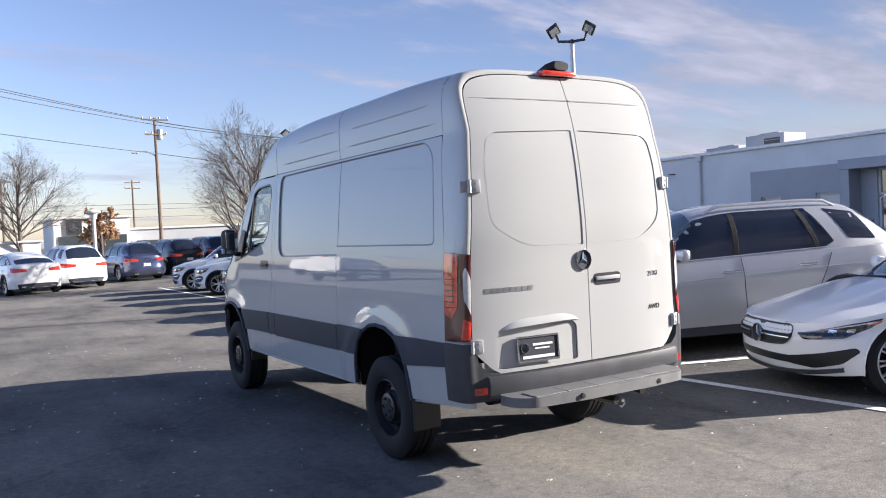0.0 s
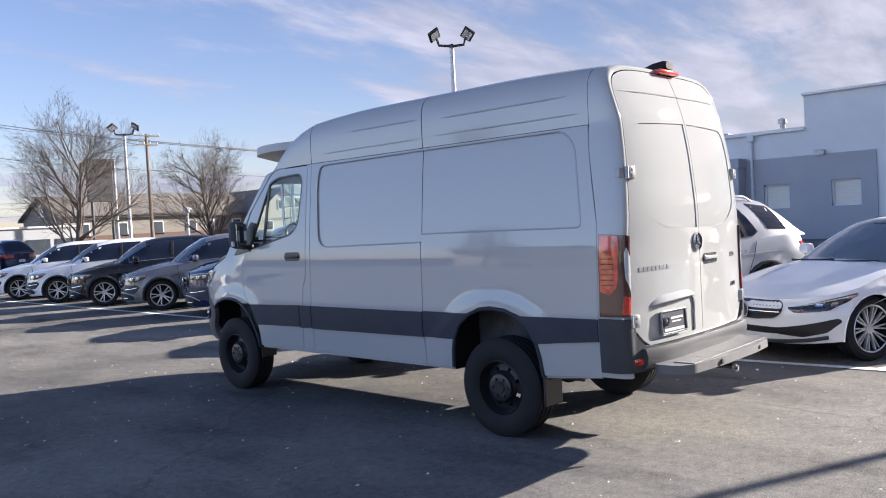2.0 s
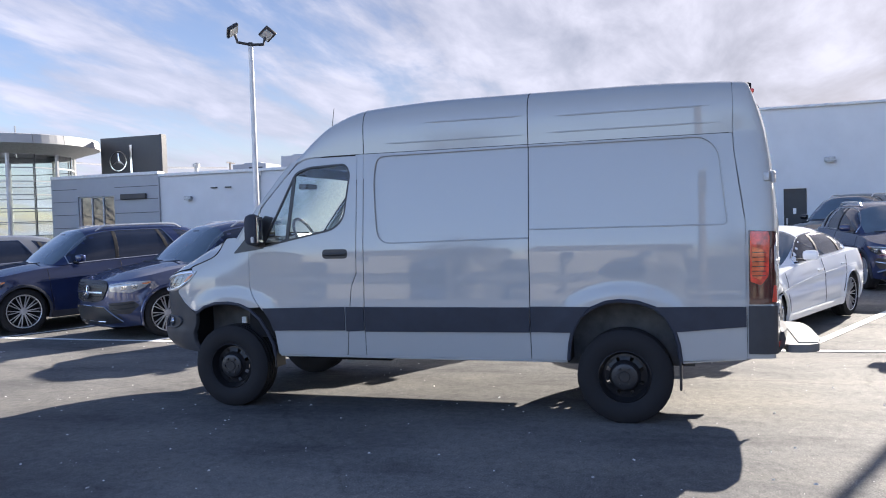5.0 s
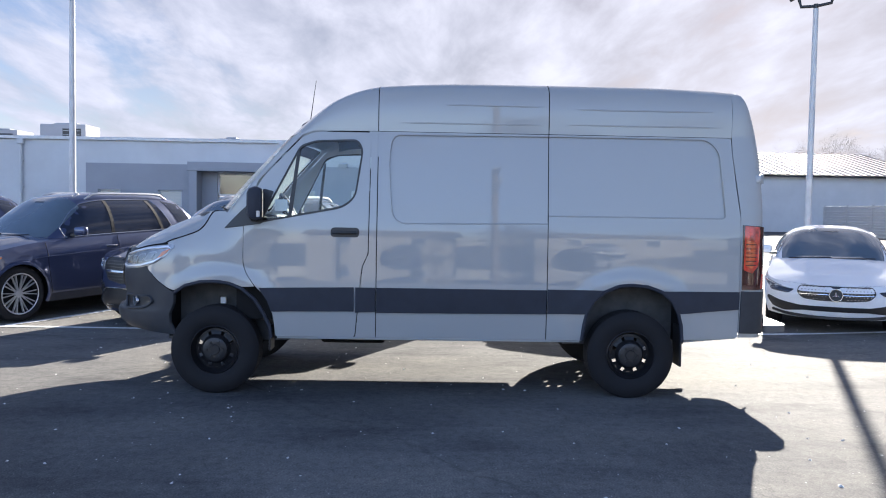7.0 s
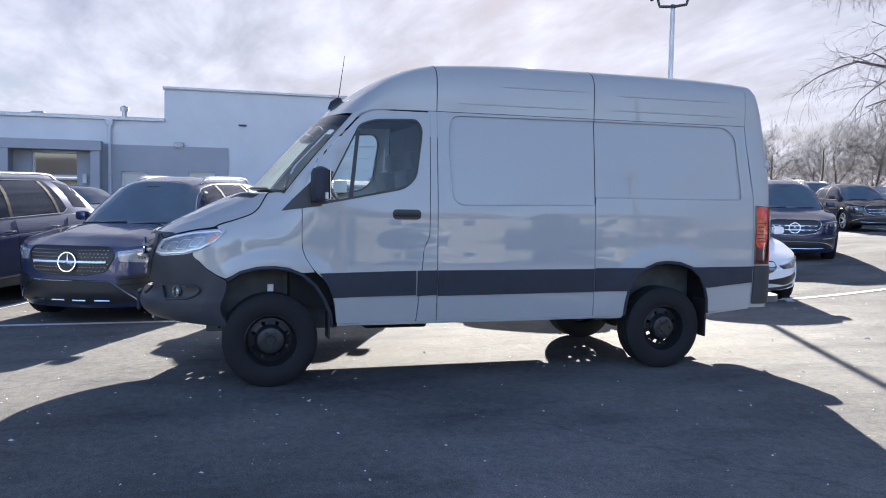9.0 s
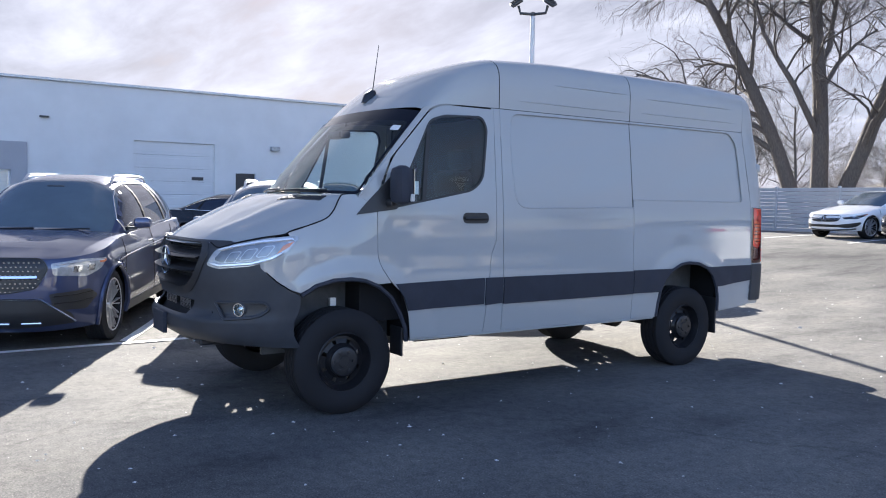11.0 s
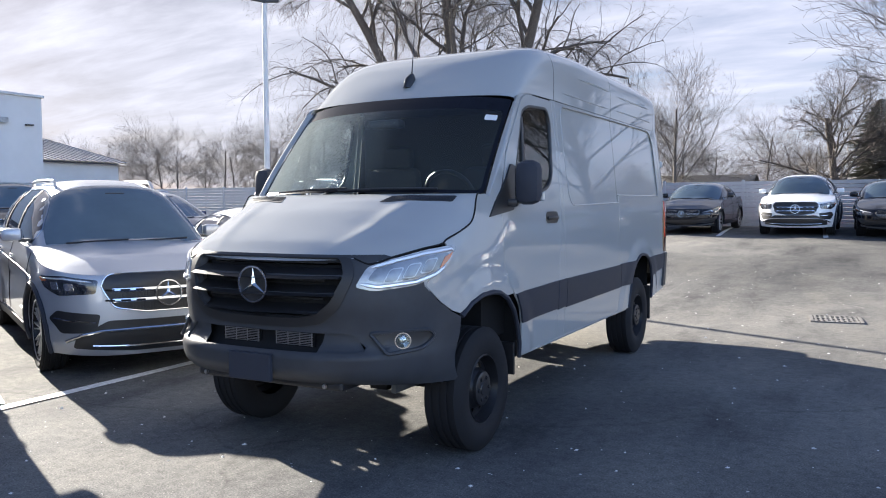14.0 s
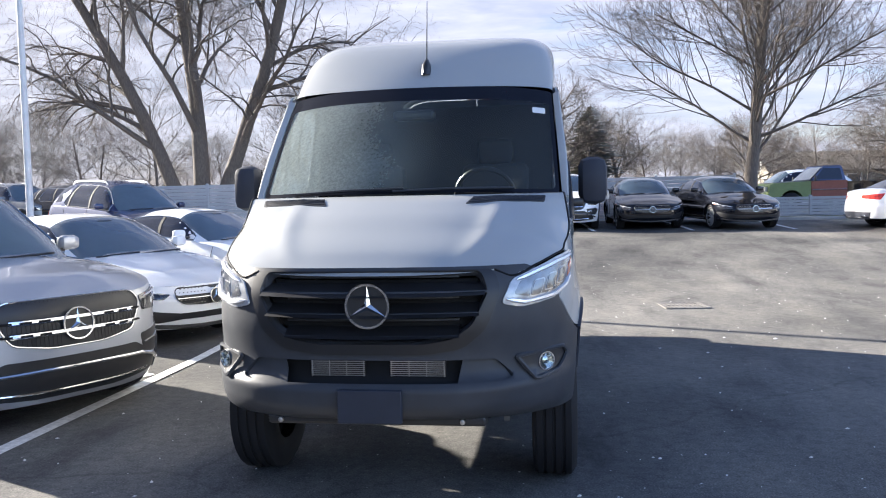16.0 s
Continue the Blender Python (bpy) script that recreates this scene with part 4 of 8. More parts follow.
def wheel(parent, x, y, z, side, r=0.385, width=0.245, rim_r=0.215, kind="steel", mats=("rubber", "rim_black")):
    """A tyre with shoulder and tread grooves on a rim; side: +1 outer face to +x."""
    w = empty("wheel", Matrix.Translation((x, y, z)))
    w.parent = parent
    h = width / 2
    t = Build()
    prof = [(-h * 0.82, rim_r), (-h * 0.98, rim_r + 0.03), (-h, (rim_r + r) / 2), (-h * 0.97, r - 0.045), (-h * 0.80, r - 0.012)]
    for k in range(4):
        a = -h * 0.72 + k * h * 0.48 / 1.15
        prof += [(a, r), (a + h * 0.26, r), (a + h * 0.28, r - 0.010), (a + h * 0.39, r - 0.010)]
    prof += [(h * 0.80, r - 0.012), (h * 0.97, r - 0.045), (h, (rim_r + r) / 2), (h * 0.98, rim_r + 0.03), (h * 0.82, rim_r)]
    t.lathe(prof, 44)
    t.make("tyre", mats[0], w, smooth=True)
    rim = Build()
    s = side
    if kind == "steel":
        rim.lathe([(s * h * 0.80, rim_r + 0.004), (s * h * 0.86, rim_r - 0.008), (s * h * 0.55, rim_r - 0.022), (s * h * 0.30, rim_r - 0.035), (s * h * 0.32, rim_r - 0.055)], 40)
        rim.lathe([(s * h * 0.42, rim_r - 0.085), (s * h * 0.62, rim_r - 0.105), (s * h * 0.66, 0.085), (s * h * 0.50, 0.07), (s * h * 0.50, 0.001)], 40)
        n = 16
        for k in range(n):
            if k % 2:
                continue
            a0, a1 = 2 * math.pi * (k - 0.74) / n, 2 * math.pi * (k + 0.74) / n
            r0, r1 = rim_r - 0.088, rim_r - 0.050
            q = [(s * h * 0.42, r0, a0), (s * h * 0.42, r0, a1), (s * h * 0.33, r1, a1), (s * h * 0.33, r1, a0)]
            rim.add([(px, pr * math.cos(a), pr * math.sin(a)) for px, pr, a in q], [(0, 1, 2, 3)])
        rim.lathe([(-s * h * 0.2, rim_r - 0.01), (s * h * 0.28, rim_r - 0.03)], 40)
    else:
        rim.lathe([(s * h * 0.82, rim_r + 0.004), (s * h * 0.90, rim_r - 0.004), (s * h * 0.84, rim_r - 0.018), (-s * h * 0.3, rim_r - 0.035)], 40)
        lip = Build()
        lip.lathe([(s * h * 0.86, rim_r + 0.003), (s * h * 0.925, rim_r - 0.003), (s * h * 0.86, rim_r - 0.014)], 40)
        lip.make("rim_lip", "alloy", w, smooth=True)
    rim.make("rim", mats[1], w, smooth=True)
    if kind == "steel":
        cap = Build()
        cap.lathe([(s * h * 0.60, 0.110), (s * h * 0.80, 0.106), (s * h * 0.84, 0.098), (s * h * 0.82, 0.045), (s * h * 0.88, 0.040), (s * h * 0.88, 0.001)], 32)
        for k in range(6):
            a = math.pi * k / 3
            cap.lathe([(s * h * 0.78, 0.013), (s * h * 0.90, 0.012), (s * h * 0.91, 0.002)], 6, Matrix.Translation((0, 0.072 * math.cos(a), 0.072 * math.sin(a))))
        cap.make("hub_cap", "black", w, smooth=True)
    else:
        disc = Build()
        disc.lathe([(s * h * 0.05, rim_r - 0.03), (s * h * 0.05, 0.01)], 28)
        disc.make("brake_disc", "dark", w)
        sp = Build()
        spokes = 5 if kind == "five" else 10
        for k in range(spokes * 2):
            base = 2 * math.pi * (k // 2) / spokes
            off = (0.20 if k % 2 else -0.20) if kind == "five" else (0.11 if k % 2 else -0.11)
            wide = 0.013 if kind == "five" else 0.0062
            a1, a0 = base + off, base + off * 0.5
            def P(r_, a, dx, ww):
                cx, cy = r_ * math.cos(a), r_ * math.sin(a)
                tx, ty = -math.sin(a) * ww, math.cos(a) * ww
                return [(dx, cx - tx, cy - ty), (dx, cx + tx, cy + ty)]
            i0, i1 = P(0.045, a0, s * h * 0.58, wide * 1.2), P(rim_r - 0.012, a1, s * h * 0.80, wide)
            j0, j1 = P(0.045, a0, s * h * 0.35, wide * 0.7), P(rim_r - 0.012, a1, s * h * 0.5, wide * 0.6)
            sp.add(i0 + i1 + j0 + j1, [(0, 1, 3, 2), (0, 2, 6, 4), (1, 5, 7, 3)])
        sp.lathe([(s * h * 0.4, 0.06), (s * h * 0.62, 0.052), (s * h * 0.66, 0.03), (s * h * 0.64, 0.001)], 20)
        sp.make("spokes", "alloy", w, smooth=True)
    return w


def strip(name, a, b, n, mat, parent, bulge=Vector((0, 0, 0)), rows=3, label=""):
    """A curved band between two edge curves, each a function of t in 0..1."""
    return grid_sheet(name, lambda u, v: a(u).lerp(b(u), v) + bulge * (4 * v * (1 - v)), n, rows, mat, parent, label)


def make_van():
    van = empty("cargo_van", Matrix.Translation((VAN_X, 0, 0)), "stone-grey high-roof cargo van with dark cladding parked on the asphalt", "van")
    P = "van_paint"
    for side in (1, -1):
        skin, fl = van_skin(side), side < 0

        def panel(name, outline, mat=P, parent=van, **kw):
            return patch(name, outline, skin, mat, parent, flip=fl, **kw)

        # front fender
        fender = ys(rounded([(3.421, 1.50), (3.421, 1.108), (3.315, 0.951), (3.42, 0.945), (3.53, 0.985), (3.64, 1.0), (3.78, 0.995), (3.91, 0.96), (4.02, 0.905), (4.08, 0.925), (4.17, 0.985), (4.27, 1.085), (4.20, 1.15), (4.07, 1.285), (4.10, 1.322), (3.974, 1.372), (3.845, 1.423), (3.784, 1.478), (3.731, 1.56), (3.70, 1.595), (3.60, 1.60), (3.55, 1.585)], [0.004, 0.1] + [0.004] * 20))
        panel("front_fender", fender, step=0.04)
        # cab door, its window cut out
        glass_edge = rounded([(3.29, 1.50), (2.94, 2.19), (2.80, 2.235), (2.435, 2.25), (2.385, 2.16), (2.445, 1.74), (2.55, 1.645)], [0.03, 0.05, 0.04, 0.06, 0.06, 0.08, 0.08])
        door_edge = rounded([(3.415, 1.50), (3.415, 1.11), (3.31, 0.955), (3.205, 0.86), (3.15, 0.70), (3.13, 0.515), (2.445, 0.515), (2.385, 1.14), (2.335, 1.25), (2.325, 2.31), (2.80, 2.31), (2.92, 2.265), (3.285, 1.87)], [0.01, 0.1, 0.05, 0.05, 0.05, 0.02, 0.03, 0.03, 0.03, 0.03, 0.1, 0.06, 0.1])
        door = panel("cab_door", door_edge, step=0.05, holes=[glass_edge])
        inner_edge = rounded([(3.262, 1.522), (2.935, 2.17), (2.80, 2.218), (2.447, 2.233), (2.402, 2.155), (2.46, 1.747), (2.557, 1.664)], [0.02, 0.05, 0.04, 0.05, 0.05, 0.07, 0.07])
        panel("window_frame", glass_edge, "black", door, step=0.05, holes=[inner_edge], lift=0.001, depth=0.02)
        panel("window_pane", inner_edge, "glass", door, step=0.08, depth=0.0, lift=-0.012)
        panel("window_divider", [(3.035, 1.555), (2.965, 2.13), (2.935, 2.14), (3.0, 1.565)], "black", door, step=0.08, lift=0.002)
        panel("sail_panel", rounded([(3.59, 1.452), (3.26, 1.495), (3.16, 1.78), (3.24, 1.80)], 0.01), "black", van, step=0.06, lift=0.012)
        h = Build()
        hx = side * (van_w(1.42) + 0.012)
        h.rings([[(hx + side * (0.006 * math.cos(a) + 0.014 * math.sin(math.pi * t)), 2.43 + 0.215 * t, 1.43 + 0.013 * math.sin(a)) for a in [math.pi * k / 4 for k in range(8)]] for t in [j / 10 for j in range(11)]])
        h.make("handle", "black", door, "black door handle", smooth=True)
        # flat black patch in place of the shaded hollow behind the handle
        panel("handle_cup", rounded([(2.41, 1.39), (2.66, 1.39), (2.66, 1.475), (2.41, 1.475)], 0.04), "black", door, step=0.08, lift=0.002, depth=0.0)
        # pillar between door and load bay, then the two flank panels
        panel("door_pillar", [(2.317, 0.515), (2.437, 0.515), (2.377, 1.137), (2.327, 1.25), (2.317, 2.32), (2.263, 2.32), (2.263, 0.515)], step=0.08)
        p1 = rounded([(0.764, 1.535), (2.12, 1.515), (2.15, 1.8), (2.165, 2.1), (2.135, 2.295), (0.764, 2.305)], [0, 0.13, 0.3, 0.3, 0.08, 0])
        body1 = panel("flank_panel", [(0.764, 0.515), (2.255, 0.515), (2.255, 2.32), (0.764, 2.32)] + p1[::-1], step=0.05)
        panel("pressed_window_field", p1, parent=body1, step=0.07, lift=-0.013, depth=0.0)
        p2 = rounded([(0.756, 1.605), (-0.815, 1.605), (-0.755, 2.2), (-0.65, 2.305), (0.756, 2.305)], [0, 0.05, 0.25, 0.12, 0])
        b2 = [(0.756, 2.32), (-0.86, 2.32), (-0.865, 2.2), (-0.90, 1.9), (-0.94, 1.62), (-0.94, 0.56), (-0.46, 0.53)] + REAR_ARCH[::-1] + [(0.455, 0.515), (0.756, 0.515)]
        body2 = panel("rear_flank_panel", b2 + p2, step=0.038)
        panel("pressed_window_field", p2, parent=body2, step=0.07, lift=-0.013, depth=0.0)
        for body, line in ((body1, p1), (body2, p2)):
            Build().tube([skin(*q) - Vector((side * 0.002, 0, 0)) for q in along(line, 0.05)], 0.0065, 6).make("pressed_edge", P, body, smooth=True)
        patch("pillar_joint", [(2.245, 2.10), (2.34, 2.10), (2.34, 2.322), (2.245, 2.322)], skin, P, van, step=0.06, lift=-0.004, depth=0.0, flip=fl)
        # dark cladding band
        for a, b in ((3.13, 2.452), (2.437, 2.265), (2.253, 0.766), (0.754, 0.40)):
            top = 0.955
            o = [(a, 0.735), (a, top) if a < 3 else (3.27, 0.945), (b, top), (b, 0.745)] if a < 3 else [(3.165, 0.735), (3.20, 0.83), (3.275, 0.94), (b, top), (b, 0.745)]
            if b == 0.40:
                o = [(a, 0.748), (a, 0.962), (0.262, 0.962), (0.35, 0.872), (0.402, 0.775), (0.412, 0.75)]
            panel("cladding_strip", o, "cladding", van, step=0.07, lift=0.014, depth=0.014)
        panel("cladding_strip", [(-0.252, 0.962), (-0.935, 0.965), (-0.935, 0.81), (-0.43, 0.765), (-0.402, 0.775), (-0.34, 0.88)], "cladding", van, step=0.07, lift=0.014, depth=0.014)
        # wheel-arch edges
        for arch, nm in ((FRONT_ARCH, "front_arch_edge"), (REAR_ARCH, "rear_arch_edge")):
            pts = [skin(*q) for q in ys(arch)]
            Build().tube(pts, 0.016, 6).make(nm, "cladding", van, smooth=True)
        for t0, t1, z0, w in ((0.80, 2.08, 2.402, 0.006), (0.80, 1.68, 2.565, 0.007), (-0.78, 0.62, 2.41, 0.006), (-0.70, 0.54, 2.545, 0.007)):
            yy = [t0 + (t1 - t0) * k / 10 for k in range(11)]
            pts = []
            for y in yy:
                lo, hi = 0.0, math.pi / 2
                for _ in range(30):
                    mid = (lo + hi) / 2
                    if van_roof(y, mid).z > z0:
                        lo = mid
                    else:
                        hi = mid
                q = van_roof(y, lo)
                pts.append((side * q.x, q.y, q.z))
            Build().tube(pts, [0.001] + [w] * 9 + [0.001], 6).make("roof_bead", P, van, smooth=True)
        # sill flange
        Build().tube([(side * (van_w(0.5) - 0.01), y, 0.505) for y in (3.12, 2.2, 1.3, 0.46)], 0.014, 6).make("sill_flange", P, van, smooth=True)
        Build().tube([(side * (van_w(0.5) - 0.01), y, 0.515 - 0.09 * (y + 0.46)) for y in (-0.46, -0.93)], 0.012, 6).make("sill_flange", P, van, smooth=True)
        # windscreen pillar
        e0 = lambda t: skin(3.55 + (2.975 - 3.55) * t, 1.585 + (2.285 - 1.585) * t)
        panel("screen_pillar", [(3.425, 1.512), (3.55, 1.585), (2.975, 2.285), (2.83, 2.318), (2.93, 2.275), (3.295, 1.878), (3.425, 1.58)], step=0.05)
        e1 = lambda t: van_screen(side * 1.0, t)
        if side > 0:
            strip("pillar_face", e0, e1, 12, P, van, Vector((0.02, 0.02, 0)))
        else:
            strip("pillar_face", e1, e0, 12, P, van, Vector((-0.02, 0.02, 0)))
        r0 = lambda t: van_roof(2.266 + 0.889 * t, side * math.pi / 2)
        r1 = lambda t: skin(2.266 + 0.709 * t, 2.325 - 0.005 * min(1, t / 0.75) - 0.035 * max(0, (t - 0.75) / 0.25))
        if side > 0:
            strip("cab_roof_rail", r1, r0, 14, P, van, rows=2)
        else:
            strip("cab_roof_rail", r0, r1, 14, P, van, rows=2)
        # headlamp
        lens = [(nose_s(x=0.605), 1.088), (nose_s(x=0.69), 1.066), (nose_s(y=4.33), 1.09), (nose_s(y=4.20), 1.135), (nose_s(y=4.12), 1.19), (nose_s(y=4.05), 1.285), (nose_s(y=4.085), 1.303), (nose_s(y=4.3), 1.278), (nose_s(y=4.44), 1.240), (nose_s(x=0.655), 1.196)]
        lamp = panel("headlamp", rounded(lens, 0.022), "lamp_mid", van, step=0.03, lift=0.008, depth=0.02, label="clear headlamp with three bright reflector cells")
        cs, cz = sum(q[0] for q in lens) / len(lens), sum(q[1] for q in lens) / len(lens)
        panel("lamp_insert", rounded([(cs + (a - cs) * 0.80, cz + (c - cz) * 0.62) for a, c in lens], 0.02), "lamp_shell", lamp, step=0.04, lift=0.0095, depth=0.004)
        for nm, keys in (("upper_light_guide", lens[5:][::-1]), ("lower_light_guide", lens[:5])):
            pts = [skin(cs + (a - cs) * 0.93, cz + (c - cz) * 0.80) * 1.0 for a, c in along(keys, 0.03)]
            Build().tube([p + Vector((side * 0.009, 0.008, 0)) for p in pts], [0.003] + [0.0115] * (len(pts) - 2) + [0.003], 6).make(nm, "reflector", lamp, smooth=True)
        sa, sb = nose_s(x=0.72), nose_s(y=4.22)
        for k in range(3):
            s0, s1 = sa + (sb - sa) * (k / 3 + 0.02), sa + (sb - sa) * ((k + 1) / 3 - 0.06)
            sl, dz = (sb - sa) * 0.13, 0.022 * k
            o = [(s0, 1.106 + dz), (s1, 1.112 + dz), (s1 + sl, 1.192 + dz), (s0 + sl, 1.184 + dz)]
            panel("projector", rounded(o, 0.018), "lamp_mid", lamp, step=0.05, lift=0.0115, depth=0.006)
            mx, mz = sum(q[0] for q in o) / 4, sum(q[1] for q in o) / 4
            panel("lamp_cell", rounded([(mx + (a - mx) * 0.84, mz + (c - mz) * 0.84) for a, c in o], 0.014), "lamp_shell", lamp, step=0.05, lift=0.0135, depth=0.003)
        panel("indicator", rounded([(nose_s(y=4.19), 1.165), (nose_s(y=4.11), 1.225), (nose_s(y=4.085), 1.262), (nose_s(y=4.15), 1.235)], 0.006), "amber", lamp, step=0.05, lift=0.0125, depth=0.004)
        panel("lamp_surround", [(nose_s(y=4.04), 1.20), (nose_s(y=4.12), 1.09), (nose_s(y=4.22), 1.05), (nose_s(y=4.36), 1.05), (nose_s(y=4.36), 1.16), (nose_s(y=4.04), 1.31)], lift=-0.006, depth=0.0, step=0.05)
        # fog lamp
        c = skin(nose_s(x=0.80, z=0.79), 0.79)
        n = (c - Vector((side * 0.25, 3.6, 0.79))).normalized()
        rec = rounded([(nose_s(x=0.76, z=.8), 0.724), (nose_s(x=0.872, z=.8), 0.74), (nose_s(x=0.905, z=.8), 0.80), (nose_s(x=0.885, z=.8), 0.842), (nose_s(x=0.66, z=.8), 0.836)], 0.025)
        bez = panel("fog_bezel", rec, "black", van, step=0.04, lift=0.004, depth=0.02)
        Build().tube([skin(*q) + n * 0.012 for q in rec + rec[:1]], 0.011, 6, cap=False).make("bezel_rim", "grey_plastic", bez, smooth=True)
        panel("intake_cover", [(nose_s(x=0.41, z=.8), 0.738), (nose_s(x=0.43, z=.8), 0.832), (nose_s(x=0.575, z=.8), 0.832), (nose_s(x=0.66, z=.8), 0.75), (nose_s(x=0.64, z=.8), 0.738)], "grey_plastic", van, step=0.05, lift=-0.018, depth=0.008)
        fog = Build()
        fog.lathe([(0.0, 0.046), (0.022, 0.046), (0.022, 0.040), (0.010, 0.036), (0.004, 0.026), (0.012, 0.014), (0.014, 0.001)], 20)
        ob = fog.make("fog_lamp", "fog_chrome", van, smooth=True)
        ob.matrix_local = Matrix.LocRotScale(c, n.to_track_quat("X", "Z"), None)
        Build().lathe([(0.020, 0.041), (0.024, 0.030), (0.026, 0.001)], 20).make("fog_glass", "glass", ob, smooth=True)
        # mirror
        mir = Build()
        mir.box((0, 0, 0), (0.172, 0.14, 0.285), bevel=0.058)
        m_ob = mir.make("wing_mirror", "cladding", van, "black door mirror", smooth=True)
        m_ob.matrix_local = pose(side * 1.092, 3.29, 1.672, 0, 0, side * -8)
        g = Build().box((0, 0, 0), (0.13, 0.006, 0.235), bevel=0.0)
        gl = g.make("mirror_glass", "chrome", m_ob)
        gl.matrix_local = pose(0, -0.066, 0)
        Build().box((0, 0, 0), (0.16, 0.05, 0.05), bevel=0.015).make("mirror_arm", "black", m_ob, smooth=True).matrix_local = pose(-side * 0.14, 0.02, -0.13)
        Build().box((0, 0, 0), (0.03, 0.03, 0.055), bevel=0.008).make("mirror_indicator", "amber" if side > 0 else "lamp_lens", m_ob).matrix_local = pose(side * 0.088, -0.03, -0.09)
        # wheels
        for y in (0.0, 3.665):
            wheel(van, side * 0.845, y, 0.385, side)
        # mud flaps
        Build().box((side * 0.86, -0.44, 0.47), (0.22, 0.02, 0.36), bevel=0.008).make("mud_flap", "black", van)
        Build().box((side * 0.86, 3.185, 0.49), (0.18, 0.02, 0.22), bevel=0.008).make("mud_flap", "black", van)
        # wheel housings
        for y0, z0, wide in ((3.62, 1.02, 0.26), (0.0, 1.05, 0.34)):
            Build().box((side * 0.60, y0, 0.80), (0.03, 1.1, 0.75)).make("housing_wall", "liner", van)
            Build().box((side * (0.60 + wide / 2), y0, z0), (wide, 0.86, 0.03)).make("housing_top", "liner", van)
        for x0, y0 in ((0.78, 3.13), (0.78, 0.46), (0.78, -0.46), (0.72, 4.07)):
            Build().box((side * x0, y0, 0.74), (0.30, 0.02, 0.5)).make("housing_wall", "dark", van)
        Build().box((side * 0.70, 3.65, 0.795), (0.035, 0.05, 0.06), bevel=0.004).make("hanging_tag", "paper", van, "small white tag on the spring")
        # near-black sheets added behind the panel gaps, for the shade inside them
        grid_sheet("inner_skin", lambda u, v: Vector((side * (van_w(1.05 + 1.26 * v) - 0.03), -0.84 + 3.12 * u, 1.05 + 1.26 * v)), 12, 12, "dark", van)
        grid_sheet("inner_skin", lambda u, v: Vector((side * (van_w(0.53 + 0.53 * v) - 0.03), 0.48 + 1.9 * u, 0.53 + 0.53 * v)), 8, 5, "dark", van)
    # nose: one dark moulding round grille, lamps and bumper
    skin = van_skin(1)
    mir = lambda pts: [(2 * NOSE_S - s, z) for s, z in reversed(pts)]
    right = [(nose_s(y=4.06, z=.6), 0.51), (nose_s(y=4.02, z=.9), 0.885), (nose_s(y=4.085, z=.9), 0.918), (nose_s(y=4.175, z=1), 0.978), (nose_s(y=4.275, z=1.08), 1.078), (nose_s(y=4.3), 1.20), (nose_s(x=0.72), 1.262), (nose_s(x=0.55), 1.262)]
    gr = [(nose_s(x=0.515), 1.240), (nose_s(x=0.548), 1.15), (nose_s(x=0.475), 1.0), (nose_s(x=0.385), 0.935), (nose_s(x=0.25), 0.912)]
    surround = [(nose_s(x=0.575), 1.244), (nose_s(x=0.602), 1.15), (nose_s(x=0.53), 0.975), (nose_s(x=0.425), 0.888), (nose_s(x=0.26), 0.862)]
    lo_in = [(nose_s(x=0.575, z=.8), 0.832), (nose_s(x=0.665, z=.8), 0.75), (nose_s(x=0.62, z=.8), 0.735)]
    front = patch("front_bumper", [(NOSE_S, 0.558)] + [(NOSE_S - 0.6, 0.553)] + right + mir(right) + [(NOSE_S + 0.6, 0.553)], skin, "grey_plastic", van, step=0.045, holes=[rounded(gr + mir(gr), 0.03), rounded(lo_in[::-1] + mir(lo_in[::-1]), 0.02)], depth=0.05, label="dark grey moulded front bumper")
    patch("grille_back", gr + mir(gr), skin, "dark", van, step=0.08, lift=-0.07, depth=0)
    patch("intake_back", lo_in[::-1] + mir(lo_in[::-1]), skin, "dark", van, step=0.08, lift=-0.075, depth=0)
    fr = rounded(gr + mir(gr), 0.03)
    patch("grille_frame", rounded(surround + mir(surround), 0.04), skin, "black", van, step=0.045, lift=0.012, depth=0.03, holes=[fr])
    for z0, half in ((1.168, 0.545), (1.070, 0.515), (0.965, 0.42)):
        s0 = nose_s(x=half)
        o = [(s0, z0 + 0.026), (s0, z0 - 0.026), (NOSE_S, z0 - 0.032), (2 * NOSE_S - s0, z0 - 0.026), (2 * NOSE_S - s0, z0 + 0.026), (NOSE_S, z0 + 0.028)]
        V, F, N = patch_data(o, skin, 0.06, 0.03, lift=-0.022)
        for v in V:
            v.y += 0.7 * (z0 - v.z)
        slat = mesh_object("grille_louvre", V, F, "black", van, "", True)
        line = [s0 + (2 * NOSE_S - 2 * s0) * k / 20 for k in range(21)]
        Build().tube([skin(q, z0 - 0.020) + Vector((0, 0.004, 0)) for q in line], 0.008, 6).make("louvre_edge", "grey_plastic", slat, smooth=True)
    line = [(k - 14) / 14 * 0.46 for k in range(29)]
    for z0 in (1.215, 1.12, 1.018, 0.935):
        Build().tube([skin(NOSE_S - 0.9 * q, z0) + Vector((0, -0.05, 0)) for q in line], 0.006, 5).make("grille_mesh_bar", "black", van)
